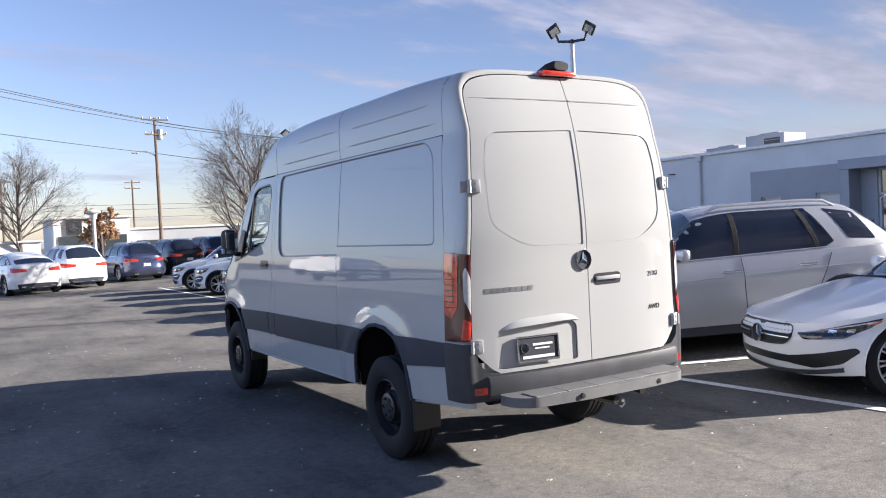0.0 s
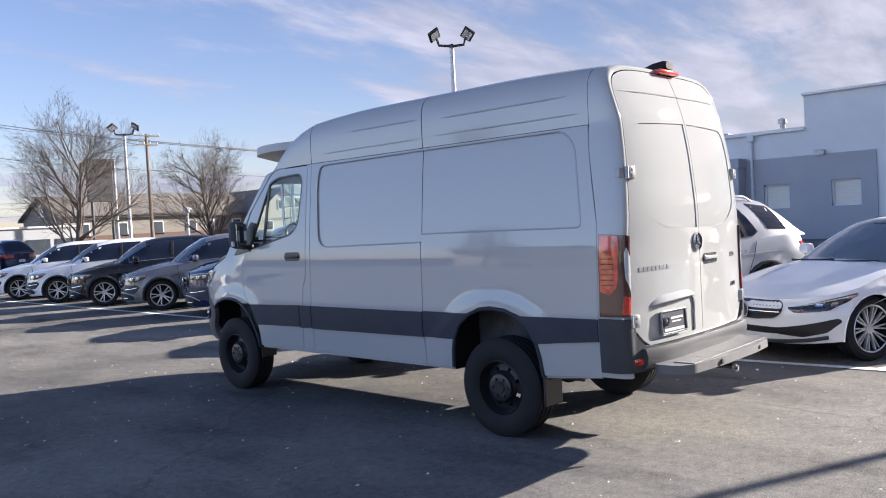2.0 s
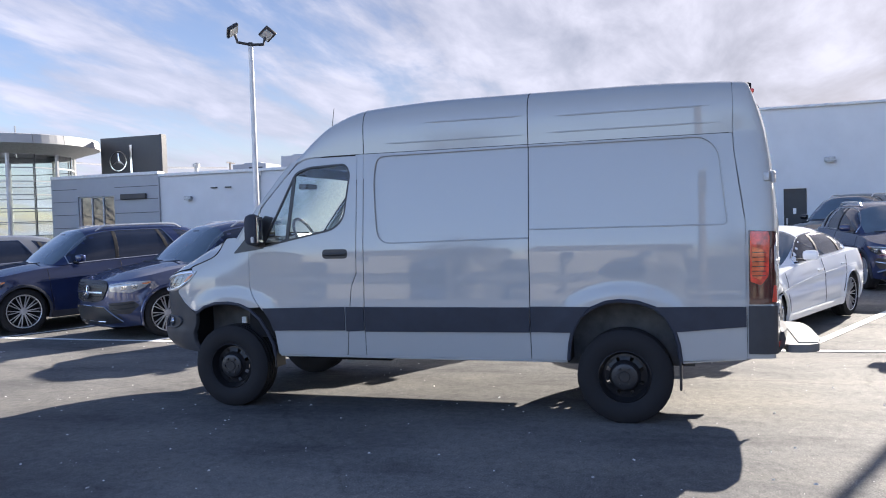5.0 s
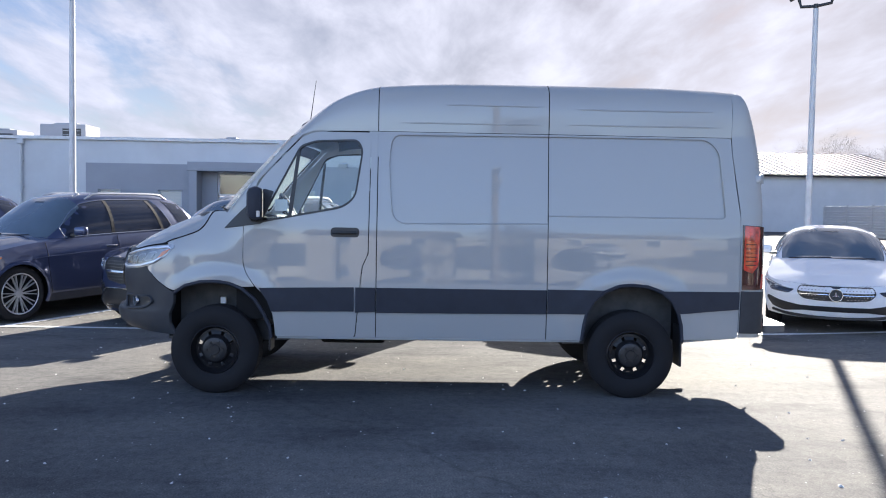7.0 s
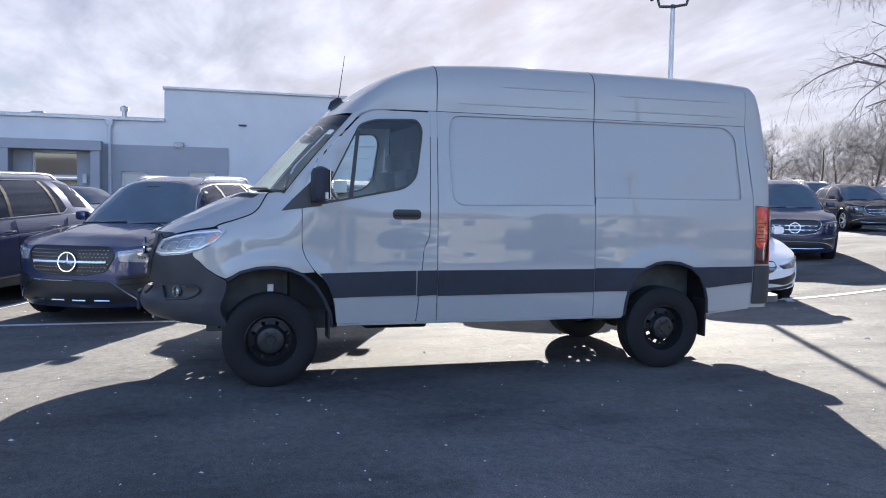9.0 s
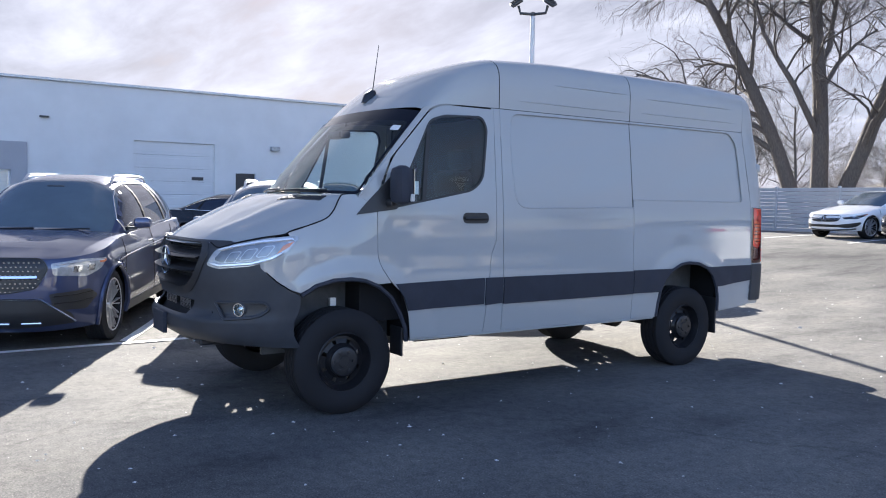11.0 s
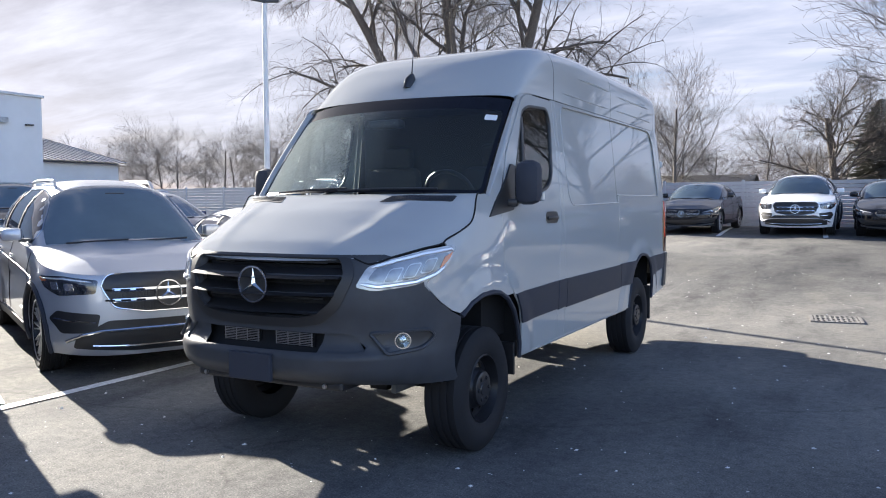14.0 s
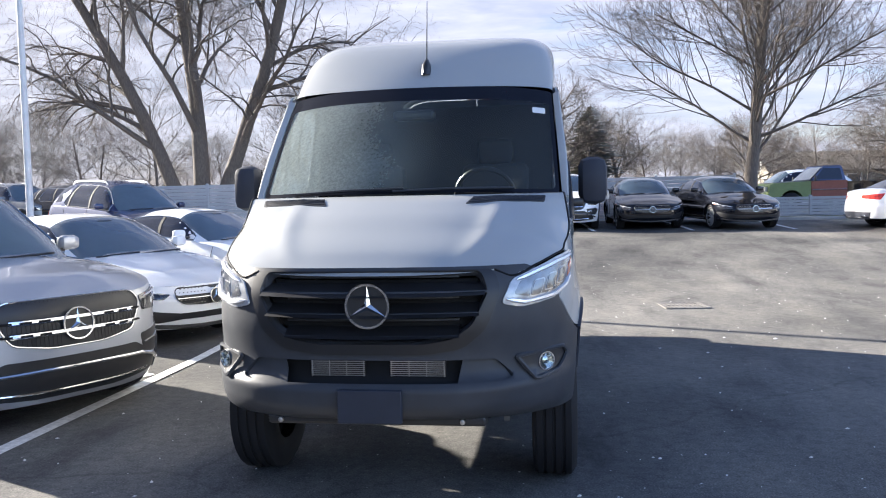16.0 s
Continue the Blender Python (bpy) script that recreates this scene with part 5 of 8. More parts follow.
    for side in (1, -1):
        mid = 0.17 if side > 0 else -0.213
        core = Build().box((mid, 4.585, 0.787), (0.27, 0.01, 0.085)).make("radiator_core", "dark", van)
        for k in range(8):
            Build().box((mid, 4.60, 0.753 + 0.0095 * k), (0.262, 0.004, 0.0035)).make("radiator_fin", "steel", core)
        for k in range(4):
            Build().box((mid - 0.125 + 0.083 * k, 4.603, 0.787), (0.004, 0.004, 0.075)).make("radiator_bar", "steel", core)
    badge(van, pose(0, 4.685, 1.093, 0, 0, 180), 0.105)
    Build().box((-0.01, 4.735, 0.638), (0.30, 0.03, 0.155), bevel=0.006).make("plate_holder", "cladding", van, "blank dark number plate holder")
    Build().box((0, 4.46, 0.535), (1.06, 0.26, 0.05), bevel=0.015).make("skid_strip", "black", van)
    for x in (-0.42, 0.46):
        Build().lathe([(0, 0.014), (0.012, 0.012), (0.014, 0.001)], 12, pose(x, 4.595, 0.535, 0, 0, 90)).make("bolt", "steel", van)
    # bonnet
    prof = smooth_curve([(3.6, 1.632), (3.7, 1.632), (3.86, 1.61), (4.08, 1.53), (4.30, 1.425), (4.46, 1.345), (4.57, 1.275), (4.64, 1.235)])

    sk = van_skin(1)
    rim_keys = [Vector((0.90, 3.645, 1.602))] + [sk(*q) for q in ys([(3.70, 1.600), (3.731, 1.567), (3.784, 1.484), (3.845, 1.429), (3.974, 1.378), (4.10, 1.328)])] + [sk(nose_s(y=4.17), 1.313), sk(nose_s(y=4.3), 1.290), sk(nose_s(y=4.44), 1.252), sk(nose_s(x=0.66), 1.213), sk(nose_s(x=0.58), 1.245)]
    reach = [0.0]
    for a, b in zip(rim_keys, rim_keys[1:]):
        reach.append(reach[-1] + (b - a).length)
    rim = [smooth_curve([(d / reach[-1], p[k]) for d, p in zip(reach, rim_keys)]) for k in range(3)]

    def hood(u, v):
        """u across from -1 to 1, v from the windscreen to the grille."""
        e, yc = Vector((rim[0](v), rim[1](v), rim[2](v))), 3.845 + 0.79 * v
        a = abs(u)
        fore = min(1.0, max(0.0, (v - 0.10) / 0.45))
        roll = fore * (0.24 * a * a + 0.34 * a ** 4 + 0.42 * a ** 8) + (1 - fore) * (0.12 * a * a + 0.88 * a ** 12)
        pleat = 0.012 * math.exp(-((a - 0.60) / 0.07) ** 2) * math.sin(math.pi * min(1, v * 1.1)) if v < 0.9 else 0
        return Vector((u * e.x, yc + (e.y - yc) * a ** 2.3, prof(yc) - 0.012 + (e.z - prof(yc) + 0.012) * roll + pleat))

    bonnet = grid_sheet("bonnet", lambda u, v: hood(2 * u - 1, v), 64, 40, P, van, flip=False)
    for side in (1, -1):
        Build().tube([Vector((side * rim[0](t), rim[1](t), rim[2](t))) for t in [k / 40 for k in range(41)]], 0.0055, 6).make("bonnet_seam", "dark", bonnet)
        o = [(side * 0.46, 0.075), (side * 0.885, 0.062), (side * 0.865, 0.142), (side * 0.41, 0.195)]
        vent = patch("bonnet_vent", rounded(o if side > 0 else o[::-1], 0.015), hood, "black", bonnet, step=0.03, lift=0.003, depth=0.003)
        for k in range(4):
            Build().tube([hood(side * (0.455 - 0.008 * k + 0.42 * q / 6), 0.092 + 0.025 * k - (0.012 + 0.009 * k) * q / 6) + Vector((0, 0, 0.004)) for q in range(7)], 0.0035, 6).make("vent_slat", "cladding", vent, smooth=True)
    # cowl under the windscreen and side infill
    grid_sheet("cowl", lambda u, v: Vector((-0.88 + 1.76 * u, 3.60 + 0.24 * v - 0.26 * (2 * u - 1) ** 2 * (1 - 0.55 * v), 1.575 + 0.005 * v)), 16, 3, "black", van, flip=False)
    # windscreen with black border
    ring = rounded([(-0.985, 0.02), (0.985, 0.02), (0.99, 1.02), (-0.99, 1.02)], 0.03)
    pane = rounded([(-0.962, 0.05), (0.962, 0.05), (0.962, 0.875), (-0.962, 0.875)], 0.04)
    patch("windscreen_border", ring, van_screen, "frit", van, step=0.07, holes=[pane], depth=0.0, flip=True)
    patch("windscreen", pane, van_screen, "misted_glass", van, step=0.12, depth=0.0, lift=0.001, flip=True)
    patch("visor_label", rounded([(-0.93, 0.755), (-0.84, 0.755), (-0.84, 0.815), (-0.93, 0.815)], 0.01), van_screen, "paper", van, step=0.2, lift=0.003, depth=0.0, flip=True)
    Build().box((0, 3.27, 2.10), (0.26, 0.10, 0.06), bevel=0.02).make("sensor_box", "black", van)
    for x0, x1 in ((0.72, -0.02), (0.05, -0.70)):
        Build().tube([van_screen(x0, 0.02) + Vector((0, .02, .012)), van_screen((x0 + x1) / 2, 0.035) + Vector((0, .02, .012)), van_screen(x1, 0.04) + Vector((0, .02, .012))], 0.008, 6).make("wiper", "black", van)
    # roof in three pressings
    for y0, y1, n in ((2.264, 3.155, 14), (0.764, 2.256, 16), (-0.865, 0.756, 16)):
        grid_sheet("roof_panel", lambda u, v, y0=y0, y1=y1: van_roof(y0 + (y1 - y0) * u, math.pi * (v - 0.5)), n, 48, P, van, flip=True)
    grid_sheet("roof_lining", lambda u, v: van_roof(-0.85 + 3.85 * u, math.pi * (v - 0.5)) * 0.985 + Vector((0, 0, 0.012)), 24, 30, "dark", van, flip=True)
    # aerial
    Build().rings([[(-0.04 + w * math.cos(a), 3.0 + l * math.sin(a) + dy, z) for a in [math.pi * k / 5 for k in range(10)]] for w, l, dy, z in ((0.036, 0.075, 0.01, 2.385), (0.029, 0.058, 0, 2.455), (0.012, 0.022, -0.025, 2.495))]).make("aerial_foot", "black", van, smooth=True)
    Build().tube([(-0.04, 2.98, 2.48), (-0.042, 2.925, 2.885)], [0.005, 0.0025], 6).make("aerial", "black", van)
    # rear frame: from the flanks and roof round to the door edges
    ring_a = [Vector((van_w(z), -0.868 if z > 2.2 else -0.868 - 0.075 * min(1, (2.2 - z) / 0.55), z)) for z in [0.56 + (2.325 - 0.56) * k / 20 for k in range(20)]] + [van_roof(-0.868, math.pi / 2 * (1 - k / 20)) for k in range(21)]

    def frame_point(k, t):
        k = max(0.0, min(k, 40.0))
        i = min(int(k), 39)
        a = ring_a[i].lerp(ring_a[i + 1], k - i)
        up = max(0.0, (a.z - 2.1) / 0.75)
        bx, bz = a.x * (0.932 + 0.012 * up), a.z - 0.055 * up ** 1.5
        b = van_back(bx, bz)
        th = t * math.pi / 2
        c, q, n = math.cos(th), math.sin(th), 3.0
        r = (c ** n + q ** n) ** (-1 / n)
        return Vector((b.x + (a.x - b.x) * c * r, a.y + (b.y - a.y) * q * r, b.z + (a.z - b.z) * c * r))

    grid_sheet("rear_frame", lambda u, v: frame_point(40 * u, v), 60, 24, P, van, flip=True)
    grid_sheet("rear_frame", lambda u, v: Matrix.Diagonal((-1, 1, 1)) @ frame_point(40 * u, v), 60, 24, P, van)
    # back doors
    edge = [frame_point(k, 1.0) for k in [2.4 + 37.6 * j / 44 for j in range(45)]]
    for side in (1, -1):
        o = [(0.004, 0.765), (0.73, 0.765), (0.79, 0.80)] + [(p.x - 0.006, p.z - (0.006 if p.z > 2.5 else 0)) for p in edge if p.x > 0.012 and p.z > 0.86] + [(0.004, edge[-1].z - 0.006)]
        w = rounded([(0.03, 1.555), (0.50, 1.56), (0.755, 1.71), (0.76, 2.1), (0.725, 2.27), (0.66, 2.315), (0.03, 2.335)], [0.01, 0.12, 0.1, 0.3, 0.08, 0.06, 0.01])
        wi = [((x - 0.35) * 0.985 + 0.35, (z - 1.95) * 0.985 + 1.95) for x, z in w]
        flip_x = (lambda l: l) if side > 0 else (lambda l: [(-x, z) for x, z in l][::-1])
        holes = [flip_x(w)]
        plate = rounded([(0.12, 0.79), (0.75, 0.79), (0.76, 0.99), (0.68, 1.045), (0.16, 1.055), (0.12, 1.02)], 0.03)
        if side < 0:
            holes.append(flip_x(plate))
        door = patch("back_door", flip_x(o), van_back, P, van, step=0.05, holes=holes)
        patch("pressed_window_field", flip_x(wi), van_back, P, door, step=0.06, lift=-0.006, depth=0.0)
        patch("pressed_edge", flip_x(w), van_back, P, door, step=0.06, lift=-0.008, depth=0.0)
        Build().tube([van_back(side * x, 2.545) + Vector((0, -0.001, 0)) for x in (0.01, 0.2, 0.4, 0.6, 0.78)], [0.007] * 4 + [0.001], 6).make("pressed_bead", P, door, smooth=True)
        if side < 0:
            patch("plate_recess", flip_x(plate), van_back, P, door, step=0.06, lift=-0.015, depth=0.0)
            Build().rings([[van_back(-0.74 + 0.65 * k / 16, 1.03 + (0.03 + dz) * (1.02 - (k / 8 - 1) ** 4) + 0.02 * (k / 16)) + Vector((0, 0.004 + dy * (1.02 - (k / 8 - 1) ** 4), 0)) for dz, dy in ((0.035, -0.004), (0.018, -0.026), (-0.012, -0.034), (-0.024, 0.01))] for k in range(17)]).make("plate_light_bar", P, door, smooth=True)
        # hinges
        for z, dx in ((1.965, 0.845), (0.95, 0.89)):
            hb = Build()
            hb.box((0, 0, 0), (0.085, 0.034, 0.09), bevel=0.008).box((side * 0.06, 0.02, 0), (0.06, 0.05, 0.07), bevel=0.008).lathe([(-0.04, 0.014), (0.04, 0.014)], 10, pose(side * 0.03, -0.014, 0, 0, 90, 0))
            for dz in (-0.018, 0.018):
                hb.lathe([(0, 0.009), (0.008, 0.008), (0.009, 0.001)], 8, pose(-side * 0.01, -0.016, dz, 0, 0, -90))
            q = van_back(side * dx, z)
            hb.make("door_hinge", "galv", van, "bright exterior door hinge", smooth=True).matrix_local = pose(q.x, q.y - 0.008, z, 0, 0, side * 22)
        # tail lamp
        def lamp_skin(u, v, side=side):
            k = (v - 0.56) / (2.325 - 0.56) * 20
            p = frame_point(k, u)
            return Vector((side * p.x, p.y, p.z))
        o = rounded([(0.05, 0.985), (0.90, 0.99), (0.97, 1.10), (0.965, 1.40), (0.93, 1.535), (0.06, 1.555)], [0.01, 0.02, 0.03, 0.03, 0.02, 0.01])
        lens = lambda nm, pts, mat, parent, up=0.017: patch(nm, rounded(pts, 0.02), lamp_skin, mat, parent, step=0.05, lift=up, depth=0.004, flip=side > 0)
        red = patch("tail_lamp", o, lamp_skin, "dark_red", van, step=0.05, lift=0.014, depth=0.03, flip=side > 0, label="tall dark red tail lamp with a clear reversing lens")
        lens("brake_lens", [(0.08, 1.16), (0.30, 1.13), (0.46, 1.20), (0.50, 1.50), (0.47, 1.54), (0.09, 1.545)], "red_lens", red)
        lens("indicator_lens", [(0.11, 1.20), (0.30, 1.17), (0.36, 1.26), (0.36, 1.40), (0.13, 1.43)], "amber_dim", red, 0.020)
        lens("reverse_lens", [(0.66, 1.25), (0.93, 1.15), (0.945, 1.38), (0.72, 1.46), (0.64, 1.42)], "lamp_lens", red)
        lens("fog_lens", [(0.55, 1.0), (0.86, 1.0), (0.93, 1.11), (0.62, 1.13)], "red_lens", red)
        for k in range(6):
            z0 = 1.20 + 0.036 * k
            lens("lens_rib", [(0.12, z0), (0.40, z0), (0.40, z0 + 0.007), (0.12, z0 + 0.007)], "dark_red", red, 0.022)
        # bumper corner
        def corner(u, v, side=side):
            k = max(0, (v - 0.56) / (2.325 - 0.56) * 20)
            p = frame_point(k, min(u, 1.0))
            if u > 1.0:
                p = van_back(0.90 - (u - 1.0) * 0.8, v)
            return Vector((side * p.x, p.y, v))
        patch("bumper_corner", rounded([(0.02, 0.60), (1.32, 0.60), (1.32, 0.754), (1.12, 0.775), (1.03, 0.83), (0.985, 0.968), (0.03, 0.972)], 0.015), corner, "grey_plastic", van, step=0.05, lift=0.022, depth=0.05, flip=side > 0)
        patch("rear_reflector", rounded([(0.86, 0.645), (1.10, 0.645), (1.10, 0.69), (0.86, 0.69)], 0.01), corner, "red_lens", van, step=0.06, lift=0.026, depth=0.004, flip=side > 0)
    patch("rear_sill", [(-0.86, 0.70), (0.86, 0.70), (0.86, 0.84), (-0.86, 0.84)], van_back, P, van, step=0.12, lift=-0.03, depth=0.0)
    # back-door fittings
    badge(van, pose(-0.045, van_back(0.0, 1.45).y - 0.004, 1.45), 0.068)
    hb = Build().box((0.17, 0, 1.315), (0.22, 0.022, 0.028), bevel=0.010)
    hb.make("back_door_handle", P, van, "painted pull handle", smooth=True).matrix_local = pose(0, van_back(0.2, 1.3).y - 0.012, 0)
    # the recess is a flat dark patch, its shade given by colour
    patch("handle_cup", rounded([(0.045, 1.27), (0.30, 1.27), (0.30, 1.35), (0.045, 1.35)], 0.035), van_back, "text_dark", van, step=0.08, lift=0.002, depth=0.0)
    for k in range(8):
        x0 = -0.815 + 0.044 * k
        patch("emblem_bar", [(x0, 1.282), (x0 + 0.032, 1.282), (x0 + 0.036, 1.312), (x0 + 0.004, 1.312)], van_back, "steel", van, step=0.05, lift=0.003, depth=0.003)
    text_part("model_lettering", "2500", 0.05, "chrome", van, pose(0.635, van_back(0.6, 1.3).y - 0.004, 1.295, 90, 0, 12) @ Matrix.Diagonal((1.2, 1, 1, 1)), 0.003)
    text_part("model_lettering", "AWD", 0.05, "text_dark", van, pose(0.64, van_back(0.6, 1.07).y - 0.004, 1.055, 90, 0, 12) @ Matrix.Diagonal((1.1, 1, 1, 1)), 0.003)
    bpy.context.view_layer.update()
    for ob in [c for c in van.children if c.name.startswith("model_lettering")]:
        back = ob.matrix_local.inverted()
        for v in ob.data.vertices:
            p = ob.matrix_local @ v.co
            p.y = van_back(p.x, p.z).y - (0.0035 if v.co.z > 0 else -0.004)
            v.co = back @ p
    pm = pose(-0.455, van_back(-0.455, 0.9).y - 0.004, 0.90, -3, 0, -6)
    pl = Build().box((0, 0, 0), (0.315, 0.012, 0.165), bevel=0.004).make("licence_plate", "cladding", van, "black dealer plate with pale lettering")
    pl.matrix_local = pm
    fr = Build()
    for c, s in (((0, -0.004, 0.079), (0.315, 0.02, 0.012)), ((0, -0.004, -0.079), (0.315, 0.02, 0.014)), ((-0.153, -0.004, 0), (0.01, 0.02, 0.16)), ((0.153, -0.004, 0), (0.01, 0.02, 0.16))):
        fr.box(c, s, bevel=0.003)
    fr.make("plate_frame", "chrome", pl)
    badge(pl, pose(-0.105, -0.008, 0.008), 0.032, disc=None)
    bars = Build().box((0.035, -0.0075, 0.026), (0.15, 0.002, 0.014)).box((0.03, -0.0075, 0.0), (0.11, 0.002, 0.009))
    bars.make("plate_lettering", "paper", pl)
    Build().box((0.0, -0.0075, -0.053), (0.24, 0.002, 0.018)).make("plate_lettering", "paper", pl)
    # bumper middle and step
    prof = [(0.76, 0.02), (0.755, -0.05), (0.70, -0.065), (0.64, -0.055), (0.60, -0.01), (0.60, 0.06)]
    xs = [-0.84 + 1.68 * k / 20 for k in range(21)]
    Build().rings([[(x, -1.225 + 0.06 * (abs(x) / 0.84) ** 4 + dy, z) for z, dy in prof] for x in xs]).make("rear_bumper", "grey_plastic", van, "dark grey rear bumper", smooth=True)
    st = Build()
    out = [(-0.80, -1.24), (-0.79, -1.40), (-0.70, -1.49), (-0.3, -1.53), (0.25, -1.535), (0.56, -1.51), (0.65, -1.42), (0.67, -1.24)]
    st.prism([(x, y) for x, y in rounded(out, 0.05)][::-1], 0.062, pose(0, 0, 0.585))
    step = st.make("rear_step", "step", van, "pale grey moulded rear step")
    for k in range(5):
        Build().box((-0.56 + 0.25 * k, -1.41, 0.65), (0.245, 0.15, 0.006), bevel=0.002).make("step_tread", "step", step)
    for x in (-0.35, 0.32):
        Build().lathe([(0, 0.018), (0.012, 0.016), (0.013, 0.001)], 12, pose(x, -1.525, 0.615, 0, 0, -90)).make("step_sensor", "black", step)
    Build().tube([(0, -1.2, 0.52), (0, -1.46, 0.52)], 0.03, 8).make("tow_hitch", "black", van)
    Build().tube([(0.05, -1.46, 0.52), (0.05, -1.47, 0.5), (0.02, -1.475, 0.48)], 0.012, 8).make("trailer_socket", "chrome", van)
    # brake light and rear camera on the roof edge
    Build().box((-0.03, -1.04, 2.738), (0.30, 0.07, 0.036), bevel=0.012).make("high_brake_light", "red_lens", van, "red high-level brake light", smooth=True)
    cam_rings = [[(w * math.copysign(abs(math.cos(a)) ** 0.6, math.cos(a)), y, z + h * math.copysign(abs(math.sin(a)) ** 0.6, math.sin(a))) for a in [2 * math.pi * k / 16 for k in range(16)]] for w, h, y, z in ((0.028, 0.007, -0.78, 2.772), (0.055, 0.020, -0.85, 2.782), (0.070, 0.034, -0.95, 2.793), (0.073, 0.036, -1.03, 2.797), (0.062, 0.028, -1.06, 2.793))]
    Build().rings(cam_rings).make("roof_camera", "rubber", van, "black camera housing", smooth=True)
    # underside
    ub = Build().box((0, 1.6, 0.56), (1.16, 5.2, 0.06)).box((0.45, 1.8, 0.48), (0.12, 4.6, 0.12)).box((-0.45, 1.8, 0.48), (0.12, 4.6, 0.12)).box((0.25, 1.3, 0.44), (0.3, 0.9, 0.16), bevel=0.03).box((-0.30, 2.5, 0.45), (0.35, 0.6, 0.14), bevel=0.03)
    ub.tube([(-0.75, 0, 0.385), (0.75, 0, 0.385)], 0.05, 10).tube([(-0.75, 3.665, 0.385), (0.75, 3.665, 0.385)], 0.035, 10).lathe([(-0.14, 0.04), (-0.08, 0.13), (0.08, 0.13), (0.14, 0.04)], 16, pose(0.05, 0, 0.385)).tube([(0.05, 0.1, 0.40), (0.05, 3.0, 0.5)], 0.035, 8).tube([(0.5, 1.2, 0.45), (0.55, 0.3, 0.46), (0.6, -0.9, 0.47), (0.6, -1.1, 0.45)], 0.035, 8)
    ub.box((0, 1.45, 0.62), (1.9, 1.9, 0.03)).box((0, -0.78, 0.66), (1.8, 0.6, 0.03)).box((0, 3.62, 1.06), (1.75, 0.9, 0.03)).box((0, 0, 1.07), (1.8, 0.95, 0.03))
    ub.make("underbody", "dark", van)
    # cab
    Build().box((0, 3.45, 1.42), (1.66, 0.42, 0.30), bevel=0.08).box((-0.40, 3.28, 1.52), (0.42, 0.20, 0.12), bevel=0.04).make("dashboard", "black", van)
    Build().box((0, 2.265, 1.55), (1.70, 0.02, 1.42)).make("bulkhead", "seat", van)
    for x in (-0.44, 0.46):
        seat = Build().box((x, 2.62, 1.12), (0.50, 0.50, 0.16), bevel=0.05).make("seat_cushion", "seat", van, smooth=True)
        Build().box((0, 0, 0), (0.48, 0.12, 0.66), bevel=0.05).make("seat_back", "seat", van, smooth=True).matrix_local = pose(x, 2.38, 1.5, -8)
        Build().box((0, 0, 0), (0.26, 0.10, 0.18), bevel=0.04).make("headrest", "seat", van, smooth=True).matrix_local = pose(x, 2.34, 1.92, -8)
    wh = Build()
    n = 28
    wh.rings([[((0.185 + 0.016 * math.cos(b)) * math.cos(a), (0.185 + 0.016 * math.cos(b)) * math.sin(a), 0.016 * math.sin(b)) for b in [2 * math.pi * j / 8 for j in range(8)]] for a in [2 * math.pi * k / n for k in range(n + 1)]], cap=False)
    wh.box((0, 0, -0.01), (0.34, 0.05, 0.02)).box((0, -0.08, -0.01), (0.05, 0.17, 0.02))
    wh.make("steering_wheel", "black", van, smooth=True).matrix_local = pose(-0.42, 3.10, 1.60, 62, 0, 0)
    Build().box((0, 0, 0), (0.006, 0.11, 0.10)).make("window_sticker", "paper", van).matrix_local = pose(-(van_w(1.65) - 0.03), 3.10, 1.66)
    # solid near-black block filling the foot space in place of its shade
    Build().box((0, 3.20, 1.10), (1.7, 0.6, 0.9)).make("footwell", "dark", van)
    return van


van = make_van()


# ---- parked cars ----
KINDS = {
    # length, half width, height, wheelbase, front overhang, wheel radius, bonnet front, bonnet rear, belt, deck, roof keys (distance from nose, height)
    "suv": dict(L=4.93, w=0.975, wb=2.995, fo=0.87, r=0.385, hood=((0, 0.98), (0.25, 1.06), (1.3, 1.16)), belt=1.13, deck=1.16, roof=((1.28, 1.14), (1.75, 1.50), (2.15, 1.725), (2.7, 1.785), (3.6, 1.775), (4.2, 1.71), (4.45, 1.55), (4.80, 1.17)), kind="tall"),
    "small_suv": dict(L=4.45, w=0.92, wb=2.73, fo=0.87, r=0.35, hood=((0, 0.90), (0.25, 0.98), (1.15, 1.08)), belt=1.05, deck=1.08, roof=((1.12, 1.06), (1.6, 1.40), (2.0, 1.585), (2.5, 1.64), (3.2, 1.63), (3.75, 1.56), (4.0, 1.42), (4.33, 1.08)), kind="tall"),
    "coupe_suv": dict(L=4.75, w=0.945, wb=2.89, fo=0.87, r=0.37, hood=((0, 0.92), (0.25, 1.0), (1.2, 1.10)), belt=1.08, deck=1.14, roof=((1.16, 1.08), (1.65, 1.42), (2.05, 1.58), (2.5, 1.62), (3.0, 1.59), (3.6, 1.47), (4.1, 1.29), (4.5, 1.14)), kind="tall"),
    "sedan": dict(L=4.78, w=0.915, wb=2.87, fo=0.86, r=0.335, hood=((0, 0.74), (0.25, 0.82), (1.38, 0.98)), belt=0.97, deck=0.99, roof=((1.34, 0.97), (1.85, 1.24), (2.3, 1.405), (2.75, 1.435), (3.2, 1.41), (3.7, 1.27), (4.05, 1.11), (4.32, 0.995)), kind="low"),
}


